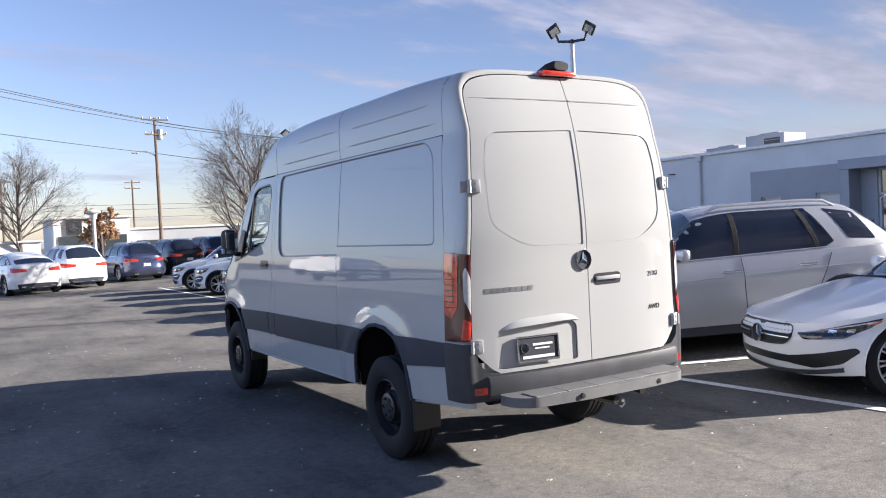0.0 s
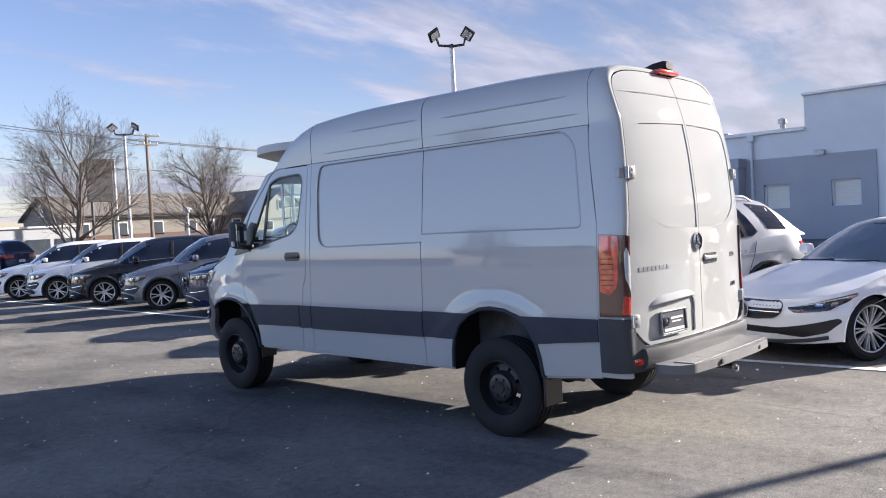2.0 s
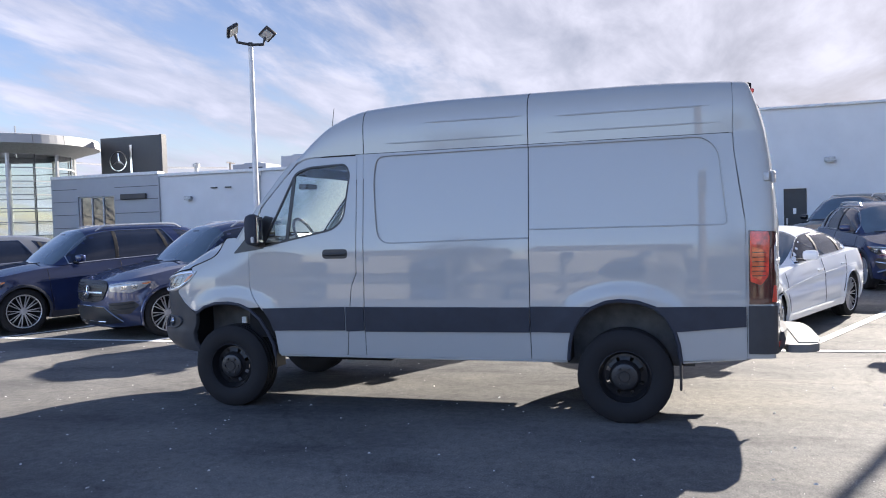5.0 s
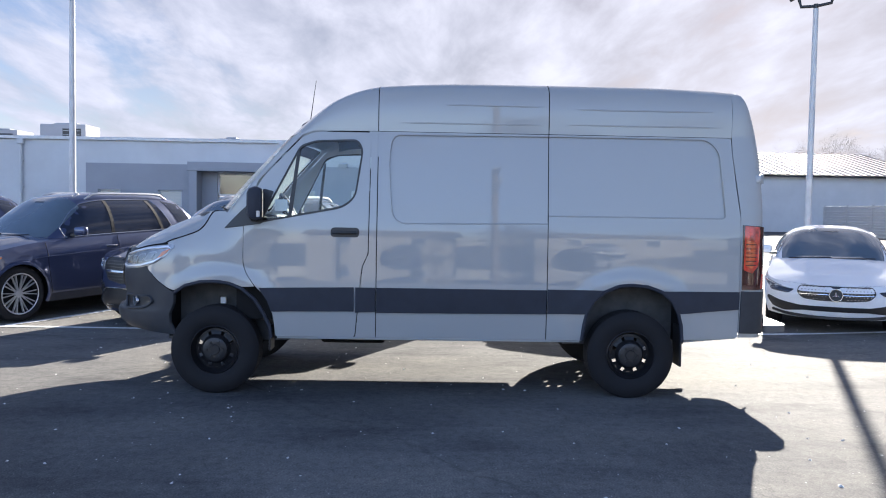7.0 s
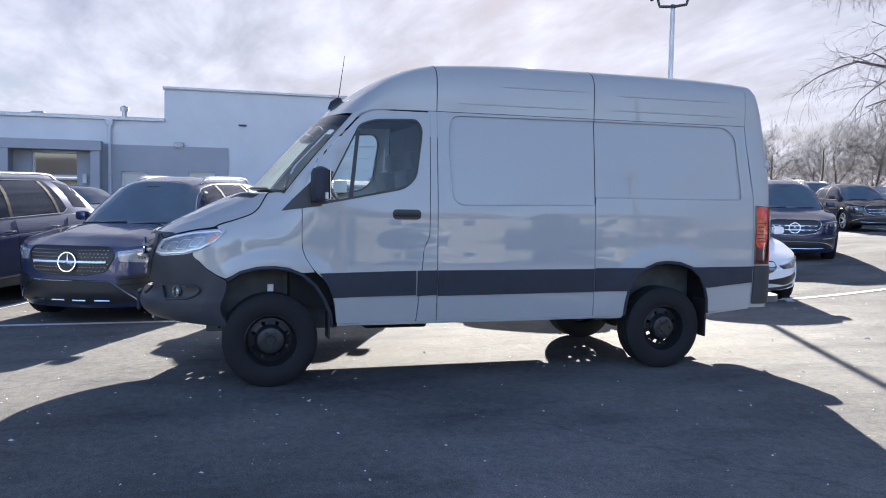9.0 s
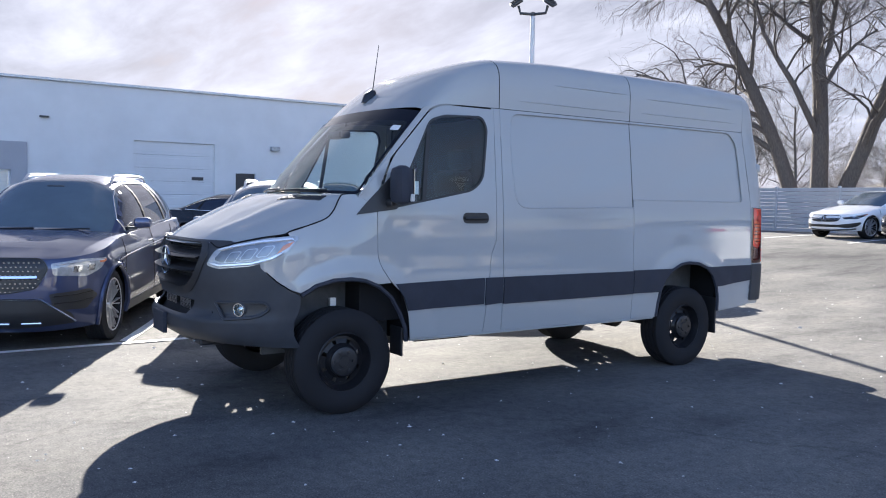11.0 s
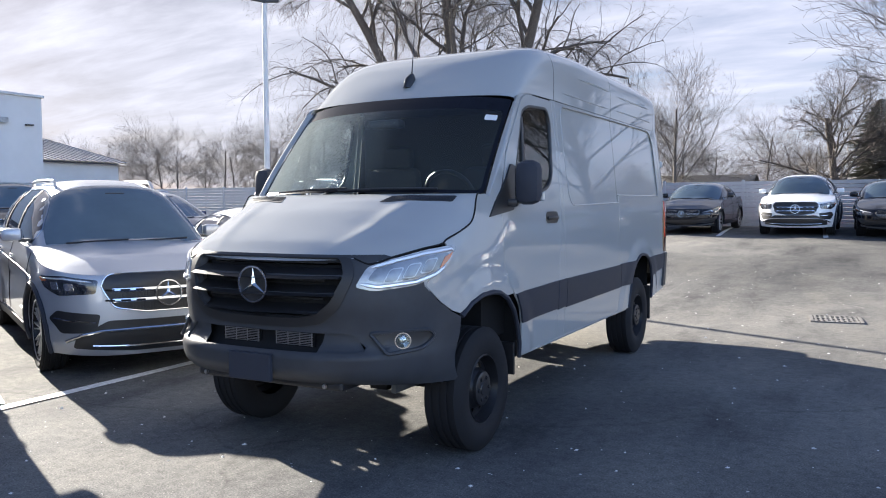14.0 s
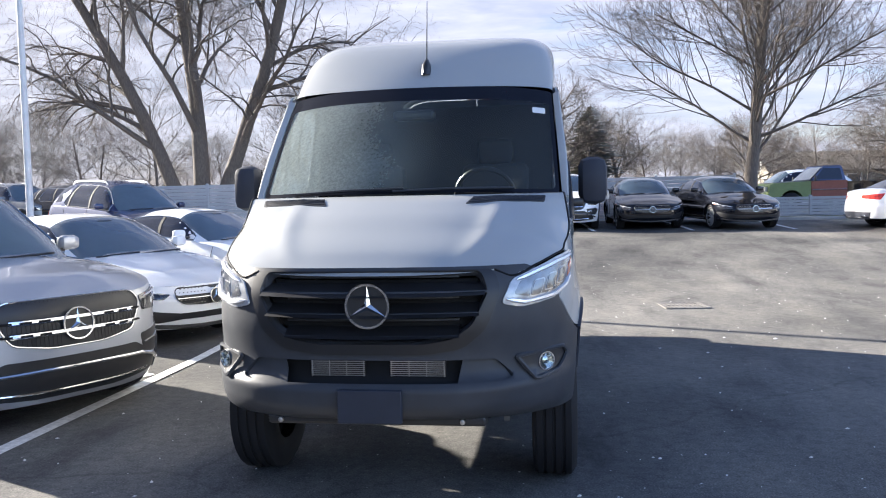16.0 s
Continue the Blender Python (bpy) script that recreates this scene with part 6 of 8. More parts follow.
def car_forms(K):
    L, w = K["L"], K["w"]
    F = L / 2
    hood0 = K["hood"][0][1]
    top = smooth_curve([(-F, K["deck"] - (0.06 if K["kind"] == "low" else 0.0)), (-F + 0.35, K["deck"]), (F - 2.6, K["belt"]), (F - K["hood"][2][0], K["hood"][2][1] - 0.07), (F - 0.6, K["hood"][1][1] - 0.05), (F - 0.18, hood0 - 0.03), (F, hood0 - 0.05)])
    half = smooth_curve([(0.15, w - 0.09), (0.24, w - 0.045), (0.42, w - 0.008), (0.60, w - 0.006), (K["belt"] - 0.36, w - 0.012), (K["belt"] - 0.26, w - 0.004), (K["belt"] - 0.20, w - 0.012), (K["belt"] - 0.04, w - 0.055), (K["belt"] + 0.05, w - 0.085)])
    nose = smooth_curve([(0.15, F - 0.16), (0.28, F - 0.03), (0.42, F), (0.60, F - 0.005), (hood0 - 0.12, F - 0.03), (hood0, F - 0.09), (hood0 + 0.15, F - 0.3)])
    tail = smooth_curve([(0.15, F - 0.18), (0.30, F - 0.02), (0.55, F), (0.75, F - 0.04), (K["deck"] - 0.08, F - 0.06), (K["deck"] + 0.05, F - 0.14)])
    y1, arc1, n1 = F - 0.85, 1.45, 2.7
    y0, arc0, n0 = -(F - 0.75), 1.4, 3.0

    wheels = (F - K["fo"], F - K["fo"] - K["wb"])
    reach = K["r"] + 0.06

    def flare(y, z):
        out = 0.0
        for yc in wheels:
            k = min(1, max(0, (math.hypot(y - yc, z - K["r"]) - reach) / 0.10))
            out += 0.020 * (1 - k * k * (3 - 2 * k))
        return out

    def skin(side):
        def fn(s, z):
            if s > y1:
                a, n, b, y_ = (s - y1) / arc1 * math.pi / 2, n1, nose(z) - y1, y1
                sg = 1
            elif s < y0:
                a, n, b, y_ = (y0 - s) / arc0 * math.pi / 2, n0, tail(z) + y0, y0
                sg = -1
            else:
                return Vector((side * (half(z) + flare(s, z)), s, z))
            c, q = math.cos(a), math.sin(a)
            r = (abs(c) ** n + abs(q) ** n) ** (-1 / n)
            y = y_ + sg * b * q * r
            return Vector((side * (half(z) + flare(y, z)) * c * r, y, z))
        return fn

    f1 = skin(1)

    def s_at(x=None, y=None, z=0.6, rear=False):
        lo, hi = (y0, y0 - arc0) if rear else (y1, y1 + arc1)
        for _ in range(36):
            mid = (lo + hi) / 2
            p = f1(mid, z)
            if x is not None:
                near = p.x > x
            else:
                near = p.y > y if rear else p.y < y
            lo, hi = (mid, hi) if near else (lo, mid)
        return (lo + hi) / 2

    return dict(F=F, top=top, half=half, skin=skin, s_at=s_at, y0=y0, y1=y1, arc0=arc0, arc1=arc1)


def make_car(kind, paint_name, m, label, name, group="", wheel_kind="ten", rails=True, grille="bars", lamp="lamp_dark", lower="black", glass_roof=True):
    K = KINDS[kind]
    fm = car_forms(K)
    F, top, half, skin, s_at, y0, y1 = fm["F"], fm["top"], fm["half"], fm["skin"], fm["s_at"], fm["y0"], fm["y1"]
    w, r = K["w"], K["r"]
    car = empty(name, m, label, "car", group)
    sm, sn = y0 - fm["arc0"], y1 + fm["arc1"]
    wy = (F - K["fo"], F - K["fo"] - K["wb"])
    low = K["kind"] == "low"
    R = r + (0.035 if low else 0.05)

    def y_of(s):
        return skin(1)(s, 0.6).y

    def arch(yc, up):
        z0 = 0.24
        a0 = math.asin(max(-1, (z0 - r) / R))
        pts = [(yc + R * math.cos(a), r + R * math.sin(a)) for a in [math.pi - a0 + (2 * a0 - math.pi) * k / 14 for k in range(15)]]
        return pts

    def to_s(p):
        y, z = p
        return (y, z) if y0 <= y <= y1 else ((s_at(y=y, z=z), z) if y > y1 else (s_at(y=y, z=z, rear=True), z))

    bottom = [(sm, 0.30), (sm + 0.5, 0.26)] + [to_s(p) for p in arch(wy[1], 1)] + [to_s(p) for p in arch(wy[0], 1)] + [(sn - 0.5, 0.22), (sn, 0.22)]
    tops = [(s, top(y_of(s))) for s in [sn + (sm - sn) * k / 46 for k in range(47)]]
    outline = bottom + tops
    trim = "cladding" if (not low and grille != "mesh") else paint_name
    for side in (1, -1):
        sk, fl = skin(side), side < 0

        def pc(nm, o, mat, parent=car, **kw):
            return patch(nm, o, sk, mat, parent, flip=fl, **kw)

        bs = pc("body_side", outline, paint_name, step=0.085, depth=0.03)
        # sill and arch trims
        pc("sill_trim", [(wy[1] + R + 0.02, 0.235), (wy[0] - R - 0.02, 0.235), (wy[0] - R - 0.01, 0.34), (wy[1] + R + 0.01, 0.34)], "cladding" if not low else paint_name, step=0.12, lift=0.012, depth=0.02)
        for yc in wy:
            pts = [sk(*to_s(p)) + Vector((side * 0.004, 0, 0)) for p in arch(yc, 1)]
            Build().tube(pts, 0.026 if not low else 0.010, 6).make("arch_trim", trim, car, smooth=True)
        # door seams
        ym = wy[0] - R - 0.05
        for a, b in (((ym, 0.36), (ym + 0.06, top(ym) - 0.02)), ((F - 2.62, 0.34), (F - 2.60, top(F - 2.6) - 0.01)), ((wy[1] + R + 0.04, 0.42), (wy[1] + 0.12, top(0) - 0.02))):
            pts = [sk(a[0] + (b[0] - a[0]) * t / 8, a[1] + (b[1] - a[1]) * t / 8) + Vector((side * 0.0005, 0, 0)) for t in range(9)]
            Build().tube(pts, 0.0045, 5).make("door_seam", "dark", bs)
        for yh in (F - 2.45, F - 3.42):
            zh = top(yh) - 0.155
            q = sk(yh, zh)
            Build().rings([[(q.x + side * (0.016 * math.sin(math.pi * t) + 0.004 + 0.008 * math.cos(a)), yh - 0.11 + 0.22 * t, zh + 0.014 * math.sin(a)) for a in [math.pi * k / 4 for k in range(8)]] for t in [k / 8 for k in range(9)]]).make("door_handle", "chrome" if not low else paint_name, bs, smooth=True)
        # crease along the flank
        yy = [wy[1] - 0.3 + (wy[0] - wy[1] + 0.3) * k / 14 for k in range(15)]
        Build().tube([sk(y, top(y) - 0.20 - 0.02 * k / 14) for k, y in enumerate(yy)], [0.001] + [0.006] * 13 + [0.001], 6).make("flank_crease", paint_name, bs, smooth=True)
        # lamps
        hz = K["hood"][0][1]
        if low:
            o = [(s_at(x=0.53), hz - 0.125), (s_at(x=0.60), hz - 0.18), (s_at(y=F - 0.36), hz - 0.165), (s_at(y=F - 0.54), hz - 0.085), (s_at(y=F - 0.66), hz - 0.004), (s_at(y=F - 0.36), hz - 0.048)]
        else:
            o = [(s_at(x=0.57), hz - 0.085), (s_at(x=0.60), hz - 0.20), (s_at(y=F - 0.32), hz - 0.222), (s_at(y=F - 0.50), hz - 0.155), (s_at(y=F - 0.60), hz - 0.060), (s_at(y=F - 0.27), hz - 0.050)]
        hl = pc("headlamp", rounded(o[::-1], 0.022), lamp, step=0.045, lift=0.006, depth=0.02)
        c0 = [(sum(p[0] for p in o) / len(o)), (sum(p[1] for p in o) / len(o))]
        inner = [((s - c0[0]) * 0.86 + c0[0], (z - c0[1]) * 0.74 + c0[1]) for s, z in o]
        brow = along(inner[4:] + inner[:1], 0.05)
        Build().tube([sk(*p) + Vector((side * 0.008, 0.009, 0)) for p in brow], [0.002] + [0.007] * (len(brow) - 2) + [0.002], 6).make("running_light", "reflector", hl, smooth=True)
        for k in (-1, 1):
            q = (c0[0] + k * 0.075, c0[1] - (0.005 if low else 0.012) - k * 0.004)
            pc("light_element", rounded([(q[0] + a * (0.034 if low else 0.042), q[1] + b * (0.018 if low else 0.032)) for a, b in ((-1, -1), (-1.15, 1), (0.85, 1), (1, -1))], 0.012), "fog_chrome", hl, step=0.06, lift=0.0095, depth=0.004)
        pc("side_marker", rounded([((s - c0[0]) * 0.22 + inner[4][0] * 0.90 + c0[0] * 0.10, (z - c0[1]) * 0.20 + inner[4][1] * 0.82 + c0[1] * 0.18) for s, z in o[::-1]], 0.006), "amber", hl, step=0.06, lift=0.0095, depth=0.003)
        dz = K["deck"]
        if low:
            o = [(s_at(y=-F + 0.42, rear=True), dz - 0.09), (s_at(x=0.40, rear=True), dz - 0.13), (s_at(x=0.40, rear=True), dz - 0.21), (s_at(y=-F + 0.30, rear=True), dz - 0.25)]
        else:
            o = [(s_at(y=-F + 0.38, rear=True), dz - 0.10), (s_at(x=0.40, rear=True), dz - 0.16), (s_at(x=0.38, rear=True), dz - 0.26), (s_at(y=-F + 0.28, rear=True), dz - 0.29)]
        pc("tail_lamp", rounded(o, 0.02), "red_lens", step=0.05, lift=0.008, depth=0.02)
        # side intake
        o = [(s_at(x=0.56, z=.45), 0.50), (s_at(x=0.60, z=.45), 0.34), (s_at(y=F - 0.30, z=.45), 0.33), (s_at(y=F - 0.42, z=.45), 0.46), (s_at(y=F - 0.34, z=.45), 0.53)]
        if low:
            o = [(s_at(x=0.40, z=.4), 0.395), (s_at(x=0.40, z=.4), 0.335), (s_at(x=0.66, z=.4), 0.305), (s_at(y=F - 0.34, z=.4), 0.35), (s_at(y=F - 0.47, z=.4), 0.455), (s_at(y=F - 0.44, z=.4), 0.49), (s_at(x=0.64, z=.4), 0.43)]
        else:
            o = [(s, z + 0.10) for s, z in o]
        si = pc("side_intake", rounded(o[::-1], 0.03), "black", step=0.05, lift=0.004, depth=0.015)
        if not low:
            for zb in ((0.53,) if grille == "bars" else (0.50, 0.57)):
                Build().tube([sk(s_at(x=0.60, z=.5), zb) + Vector((0, 0.008, 0)), sk(s_at(y=F - 0.22, z=.5), zb + 0.012) + Vector((side * 0.005, 0.006, 0)), sk(s_at(y=F - 0.36, z=.5), zb + 0.03) + Vector((side * 0.009, 0, 0))], 0.009, 6).make("intake_blade", "chrome" if grille == "bars" else "rim_black", si, smooth=True)
        # wheels
        for yc in wy:
            wheel(car, side * (w - 0.125), yc, r, side, r, 0.23, r - (0.085 if low else 0.10), wheel_kind, ("rubber", "rim_black"))
        # mirror
        mz = K["belt"] + 0.09
        mo = Build().box((0, 0, 0), (0.20, 0.12, 0.135), bevel=0.045).make("wing_mirror", paint_name, car, smooth=True)
        mo.matrix_local = pose(side * (w + 0.05), F - K["roof"][0][0] - 0.55, mz, 0, 0, side * -12)
        Build().box((0, 0, 0), (0.16, 0.006, 0.10)).make("mirror_glass", "chrome", mo).matrix_local = pose(0, -0.06, 0)
        Build().box((0, 0, 0), (0.12, 0.05, 0.03)).make("mirror_foot", "black", mo).matrix_local = pose(-side * 0.12, 0.0, -0.06)
    # upper deck
    n = 40

    def deck(u, v):
        s = sn + (sm - sn) * u
        p = skin(1)(s, top(y_of(s)))
        x = p.x * (1 - 2 * v)
        t = 1 - (1 - 2 * v) ** 2
        fade = min(1.0, max(0.0, (F - p.y) / 0.5)) if p.y > 0 else min(1.0, max(0.0, (F + p.y) / 0.4))
        crown = (0.075 if p.y > 0 else 0.05) * fade
        ridge = 0.012 * math.exp(-((abs(x) - 0.42) / 0.10) ** 2) * fade if p.y > 0 else 0
        return Vector((x, p.y, p.z + crown * t ** 0.8 + ridge))

    grid_sheet("bonnet_and_deck", deck, 48, 16, paint_name, car)
    # cabin
    rk = K["roof"]
    ya, yd = F - rk[0][0], F - rk[-1][0]
    roof = smooth_curve(sorted((F - d, z) for d, z in rk))
    cw = smooth_curve([(yd - 0.1, w - 0.27), (yd + 0.35, w - 0.16), (yd + 0.9, w - 0.095), (0.2, w - 0.075), (ya - 0.5, w - 0.085), (ya, w - 0.15), (ya + 0.1, w - 0.18)])
    tum = 0.26

    def cabin(y, a):
        c, q = math.cos(a), math.sin(a)
        nn = 3.2
        rr = (abs(c) ** nn + abs(q) ** nn) ** (-1 / nn)
        zb = top(y) - 0.03
        h = max(roof(y) - zb, 0.01)
        z = zb + h * c * rr
        x = (cw(y) - tum * (z - zb)) * q * rr
        t = min(1, max(0, (y - (ya - 0.95)) / 0.95))
        return Vector((x, y - 0.20 * t * (x / w) ** 2, z))

    grid_sheet("cabin", lambda u, v: cabin(yd + (ya - yd) * u, math.pi * (v - 0.5)), 44, 40, paint_name, car, flip=True)

    def cab_side(side):
        def fn(y, z):
            lo, hi = 0.0, math.pi / 2
            for _ in range(26):
                mid = (lo + hi) / 2
                if cabin(y, mid).z > z:
                    lo = mid
                else:
                    hi = mid
            p = cabin(y, lo)
            return Vector((side * p.x, p.y, p.z))
        return fn

    belt = lambda y: top(y) + 0.025
    yw0, yw1 = ya - 0.30, yd + (0.42 if low else 0.38)
    ys_ = [yw0 + (yw1 - yw0) * k / 16 for k in range(17)]
    roofline = [(y, max(belt(y) + 0.01, min(roof(y) - 0.115 - 0.0 * y, roof(y) - 0.11))) for y in ys_]
    win = [(y, belt(y)) for y in ys_[::-1]] + [p for p in roofline if p[1] > belt(p[0]) + 0.012]
    quarter = None
    if not low and kind != "coupe_suv":
        # body-coloured pillar between the rear door glass and the quarter glass
        yc = yw1 + 0.62
        head = lambda y: roof(y) - 0.115
        main = [(yw0 + (yc - yw0) * k / 12, 0) for k in range(13)]
        win = rounded([(yc - 0.02, belt(yc) + 0.06), (yc + 0.10, belt(yc + 0.1))] + [(y, belt(y)) for y, _ in main[::-1][2:]] + [(y, head(y)) for y, _ in main if head(y) > belt(y) + 0.012 and y > yc + 0.25] + [(yc + 0.22, head(yc + 0.22))], 0.01)
        quarter = rounded([(yw1 + 0.02, belt(yw1) + 0.05), (yc - 0.22, belt(yc) + 0.09), (yc - 0.02, head(yc)), (yw1 + 0.22, head(yw1 + 0.22) - 0.01)], 0.03)
    for side in (1, -1):
        cs, fl = cab_side(side), side < 0
        wn = patch("side_window", win, cs, "tint", car, step=0.09, lift=0.004, depth=0.006, flip=fl)
        if quarter:
            patch("quarter_window", quarter, cs, "tint", car, step=0.09, lift=0.004, depth=0.006, flip=fl)
        edge = dense(win, 0.12)
        Build().tube([cs(*p) + Vector((side * 0.006, 0, 0.002)) for p in edge + edge[:1]], 0.009, 5, cap=False).make("window_trim", "chrome" if kind != "coupe_suv" else "black", wn, smooth=True)
        for yb, lean in ((F - 2.58, 0.05), (F - 3.55 if not low else F - 3.45, -0.10)):
            zt = roof(yb) - 0.115
            zb = belt(yb)
            if zt - zb > 0.1:
                rows = [[cs(yb + lean * (0.5 - 1.2 * q / 6) + dy, zb + 0.004 + (zt - zb - 0.01) * q / 6) + Vector((side * lift, 0, 0)) for dy, lift in ((-0.036, 0.004), (-0.030, 0.013), (0.030, 0.013), (0.036, 0.004))] for q in range(7)]
                Build().rings(rows, close=False, cap=False).make("window_pillar", "rubber", wn)
        if rails and not low:
            yr = [ya - 1.05 + (yd + 0.75 - ya + 1.05) * k / 12 for k in range(13)]
            pts = []
            for k, y in enumerate(yr):
                p = cabin(y, 0.66)
                pts.append(Vector((side * p.x, p.y, p.z + (0.058 if 0 < k < 12 else 0.0))))
            Build().tube(pts, [0.014] + [0.021] * 11 + [0.014], 8).make("roof_rail", "alloy" if grille != "dark" else "black", car, smooth=True)
    yt = max(F - d for d, z in rk[2:3])
    ws = [(-1.02, ya - 0.05), (-0.5, ya + 0.015), (0, ya + 0.02), (0.5, ya + 0.015), (1.02, ya - 0.05), (0.86, yt + 0.06), (0.4, yt + 0.03), (0, yt + 0.02), (-0.4, yt + 0.03), (-0.86, yt + 0.06)]
    patch("windscreen", rounded(ws, 0.03), lambda a, y: cabin(min(y, ya + 0.04), a), "shield", car, step=0.10, lift=0.004, depth=0.004)
    if glass_roof:
        patch("glass_roof", rounded([(-0.62, yt - 0.12), (0.62, yt - 0.12), (0.60, yt - 1.35), (-0.60, yt - 1.35)], 0.06), lambda a, y: cabin(y, a), "tint", car, step=0.12, lift=0.003, depth=0.003, flip=True)
    yr0 = F - rk[-2][0] + 0.15 if not low else F - rk[-4][0]
    rw = [(-0.95, yd + 0.08), (0, yd + 0.05), (0.95, yd + 0.08), (0.80, yr0), (0, yr0 + 0.04), (-0.80, yr0)]
    patch("rear_window", rounded(rw, 0.04), lambda a, y: cabin(y, a), "tint", car, step=0.08, lift=0.004, depth=0.004)
    Build().box((0, 0, 0), (0.20, 0.03, 0.06), bevel=0.012).make("rear_view_mirror", "black", car).matrix_local = pose(0, yt + 0.20, roof(yt + 0.2) - 0.02)
    for x0, x1 in ((0.62, 0.02), (0.02, -0.58)):
        Build().tube([Vector((x0, ya + 0.03, top(ya) + 0.065)), Vector((x1, ya - 0.02, top(ya) + 0.085))], 0.010, 5).make("wiper", "black", car)
    # nose
    f = skin(1)
    mirror = lambda pts: pts + [(2 * sn - s, z) for s, z in reversed(pts)]
    hz = K["hood"][0][1]
    if low:
        g = [(s_at(x=0.46), hz - 0.06), (s_at(x=0.50), hz - 0.15), (s_at(x=0.42), hz - 0.235), (s_at(x=0.2), hz - 0.255)]
    else:
        g = [(s_at(x=0.50), hz - 0.03), (s_at(x=0.56), hz - 0.13), (s_at(x=0.46), hz - 0.32), (s_at(x=0.2), hz - 0.365)]
    go = rounded(mirror(g), 0.05)
    gz = sum(p[1] for p in g) / len(g)
    gr = patch("grille", go, f, "black", car, step=0.06, lift=0.005, depth=0.02, flip=False, label="dark radiator grille with chrome bars")
    Build().tube([f(*p) + Vector((0, 0.010, 0)) for p in go + go[:1]], 0.007 if not low else 0.006, 6, cap=False).make("grille_frame", "chrome" if grille == "bars" and not low else "black", gr, smooth=True)
    zs = [gz] if (low or grille == "mesh") else [gz + 0.045, gz - 0.045]
    for z0 in zs:
        gx = 0.47
        ss = [s_at(x=gx) + (2 * sn - 2 * s_at(x=gx)) * k / 20 for k in range(21)]
        bar = Build().tube([f(s, z0) + Vector((0, 0.014, 0)) for s in ss], 0.009 if low else (0.023 if grille == "mesh" else 0.021), 6).make("grille_bar", "chrome", gr, smooth=True)
        if grille == "bars" and not low:
            for k in (-4, -3, -2, 2, 3, 4):
                q = sn + k * 0.115
                Build().tube([f(q + d, z0) + Vector((0, 0.030, 0)) for d in (-0.036, 0.0, 0.036)], 0.0085, 6).make("bar_slot", "dark", bar)
    studs = []
    if grille == "mesh" or low:
        cell = Build().box((0, 0, 0), (0.017, 0.012, 0.010))
        for i in range(23):
            for j in range(8):
                s = s_at(x=0.50) + (2 * sn - 2 * s_at(x=0.50)) * (i + 0.5 * (j % 2)) / 23
                z0 = gz + (j - 3.5) * 0.040
                p = f(s, z0)
                if inside(go, s, z0) and abs(p.x) > 0.125 and abs(z0 - gz) > 0.018:
                    if not studs:
                        studs.append(cell.make("grille_stud", "chrome", gr))
                        studs[0].matrix_local = Matrix.Translation((p.x, p.y + 0.008, p.z))
                    else:
                        st = new("grille_stud", studs[0].data)
                        st.parent = gr
                        st.matrix_local = Matrix.Translation((p.x, p.y + 0.008, p.z))
    else:
        for i in range(36):
            s = s_at(x=0.52) + (2 * sn - 2 * s_at(x=0.52)) * (i + 0.5) / 36
            zz = [gz - 0.22 + 0.01 * q for q in range(45) if inside(go, s, gz - 0.22 + 0.01 * q)]
            if len(zz) < 4 or abs(f(s, gz).x) < 0.12:
                continue
            Build().tube([f(s, zz[-1]) + Vector((0, 0.006, 0)), f(s, gz) + Vector((0, 0.008, 0)), f(s, zz[0]) + Vector((0, 0.006, 0))], 0.003, 4).make("grille_slat", "rim_black", gr)
    badge(car, pose(0, f(sn, gz).y + 0.022, gz, -6, 0, 180), 0.118 if not low else 0.088)
    z0 = 0.0 if low else 0.08
    if low:
        li = mirror([(s_at(x=0.46, z=.35), 0.40), (s_at(x=0.46, z=.35), 0.335), (s_at(x=0.2, z=.35), 0.33)])
    else:
        li = mirror([(s_at(x=0.50, z=.45), 0.545), (s_at(x=0.74, z=.4), 0.40), (s_at(x=0.76, z=.3), 0.30), (s_at(x=0.3, z=.3), 0.265)])
    intake = patch("lower_intake", rounded(li, 0.03), f, "black", car, step=0.06, lift=0.004, depth=0.015)
    if low:
        lip = [s_at(x=0.80, z=.3) + (2 * sn - 2 * s_at(x=0.80, z=.3)) * k / 24 for k in range(25)]
        Build().tube([f(s, 0.235 + (0.06 * min(1, abs(s - sn) / 0.9) ** 2)) + Vector((0, 0.004, 0)) for s in lip], 0.022, 6).make("front_lip", "black", car, smooth=True)
    elif grille == "mesh":
        brow = [(s_at(x=0.76, z=.3), 0.31), (s_at(x=0.62, z=.4), 0.45), (s_at(x=0.50, z=.45), 0.545), (s_at(x=0.25, z=.45), 0.55)]
        Build().tube([f(*p) + Vector((0, 0.014, 0)) for p in along(mirror(brow), 0.08)], 0.011, 6).make("chrome_brow", "chrome", intake, smooth=True)
        for k in (-1.5, -0.5, 0.5, 1.5):
            s = sn + k * 0.26
            Build().tube([f(s - 0.08, 0.315) + Vector((0, 0.014, 0)), f(s + 0.08, 0.315) + Vector((0, 0.014, 0))], 0.010, 6).make("chrome_slot", "chrome", intake, smooth=True)
    else:
        brace = [(s_at(x=0.80, z=.3), 0.36), (s_at(x=0.70, z=.4), 0.42), (s_at(x=0.55, z=.45), 0.455), (s_at(x=0.25, z=.45), 0.465)]
        Build().tube([f(*p) + Vector((0, 0.012, 0)) for p in along(mirror(brace), 0.08)], 0.016, 8).make("chrome_bar", "chrome", intake, smooth=True)
        lip = [(s_at(x=0.62, z=.3), 0.325), (s_at(x=0.3, z=.3), 0.315)]
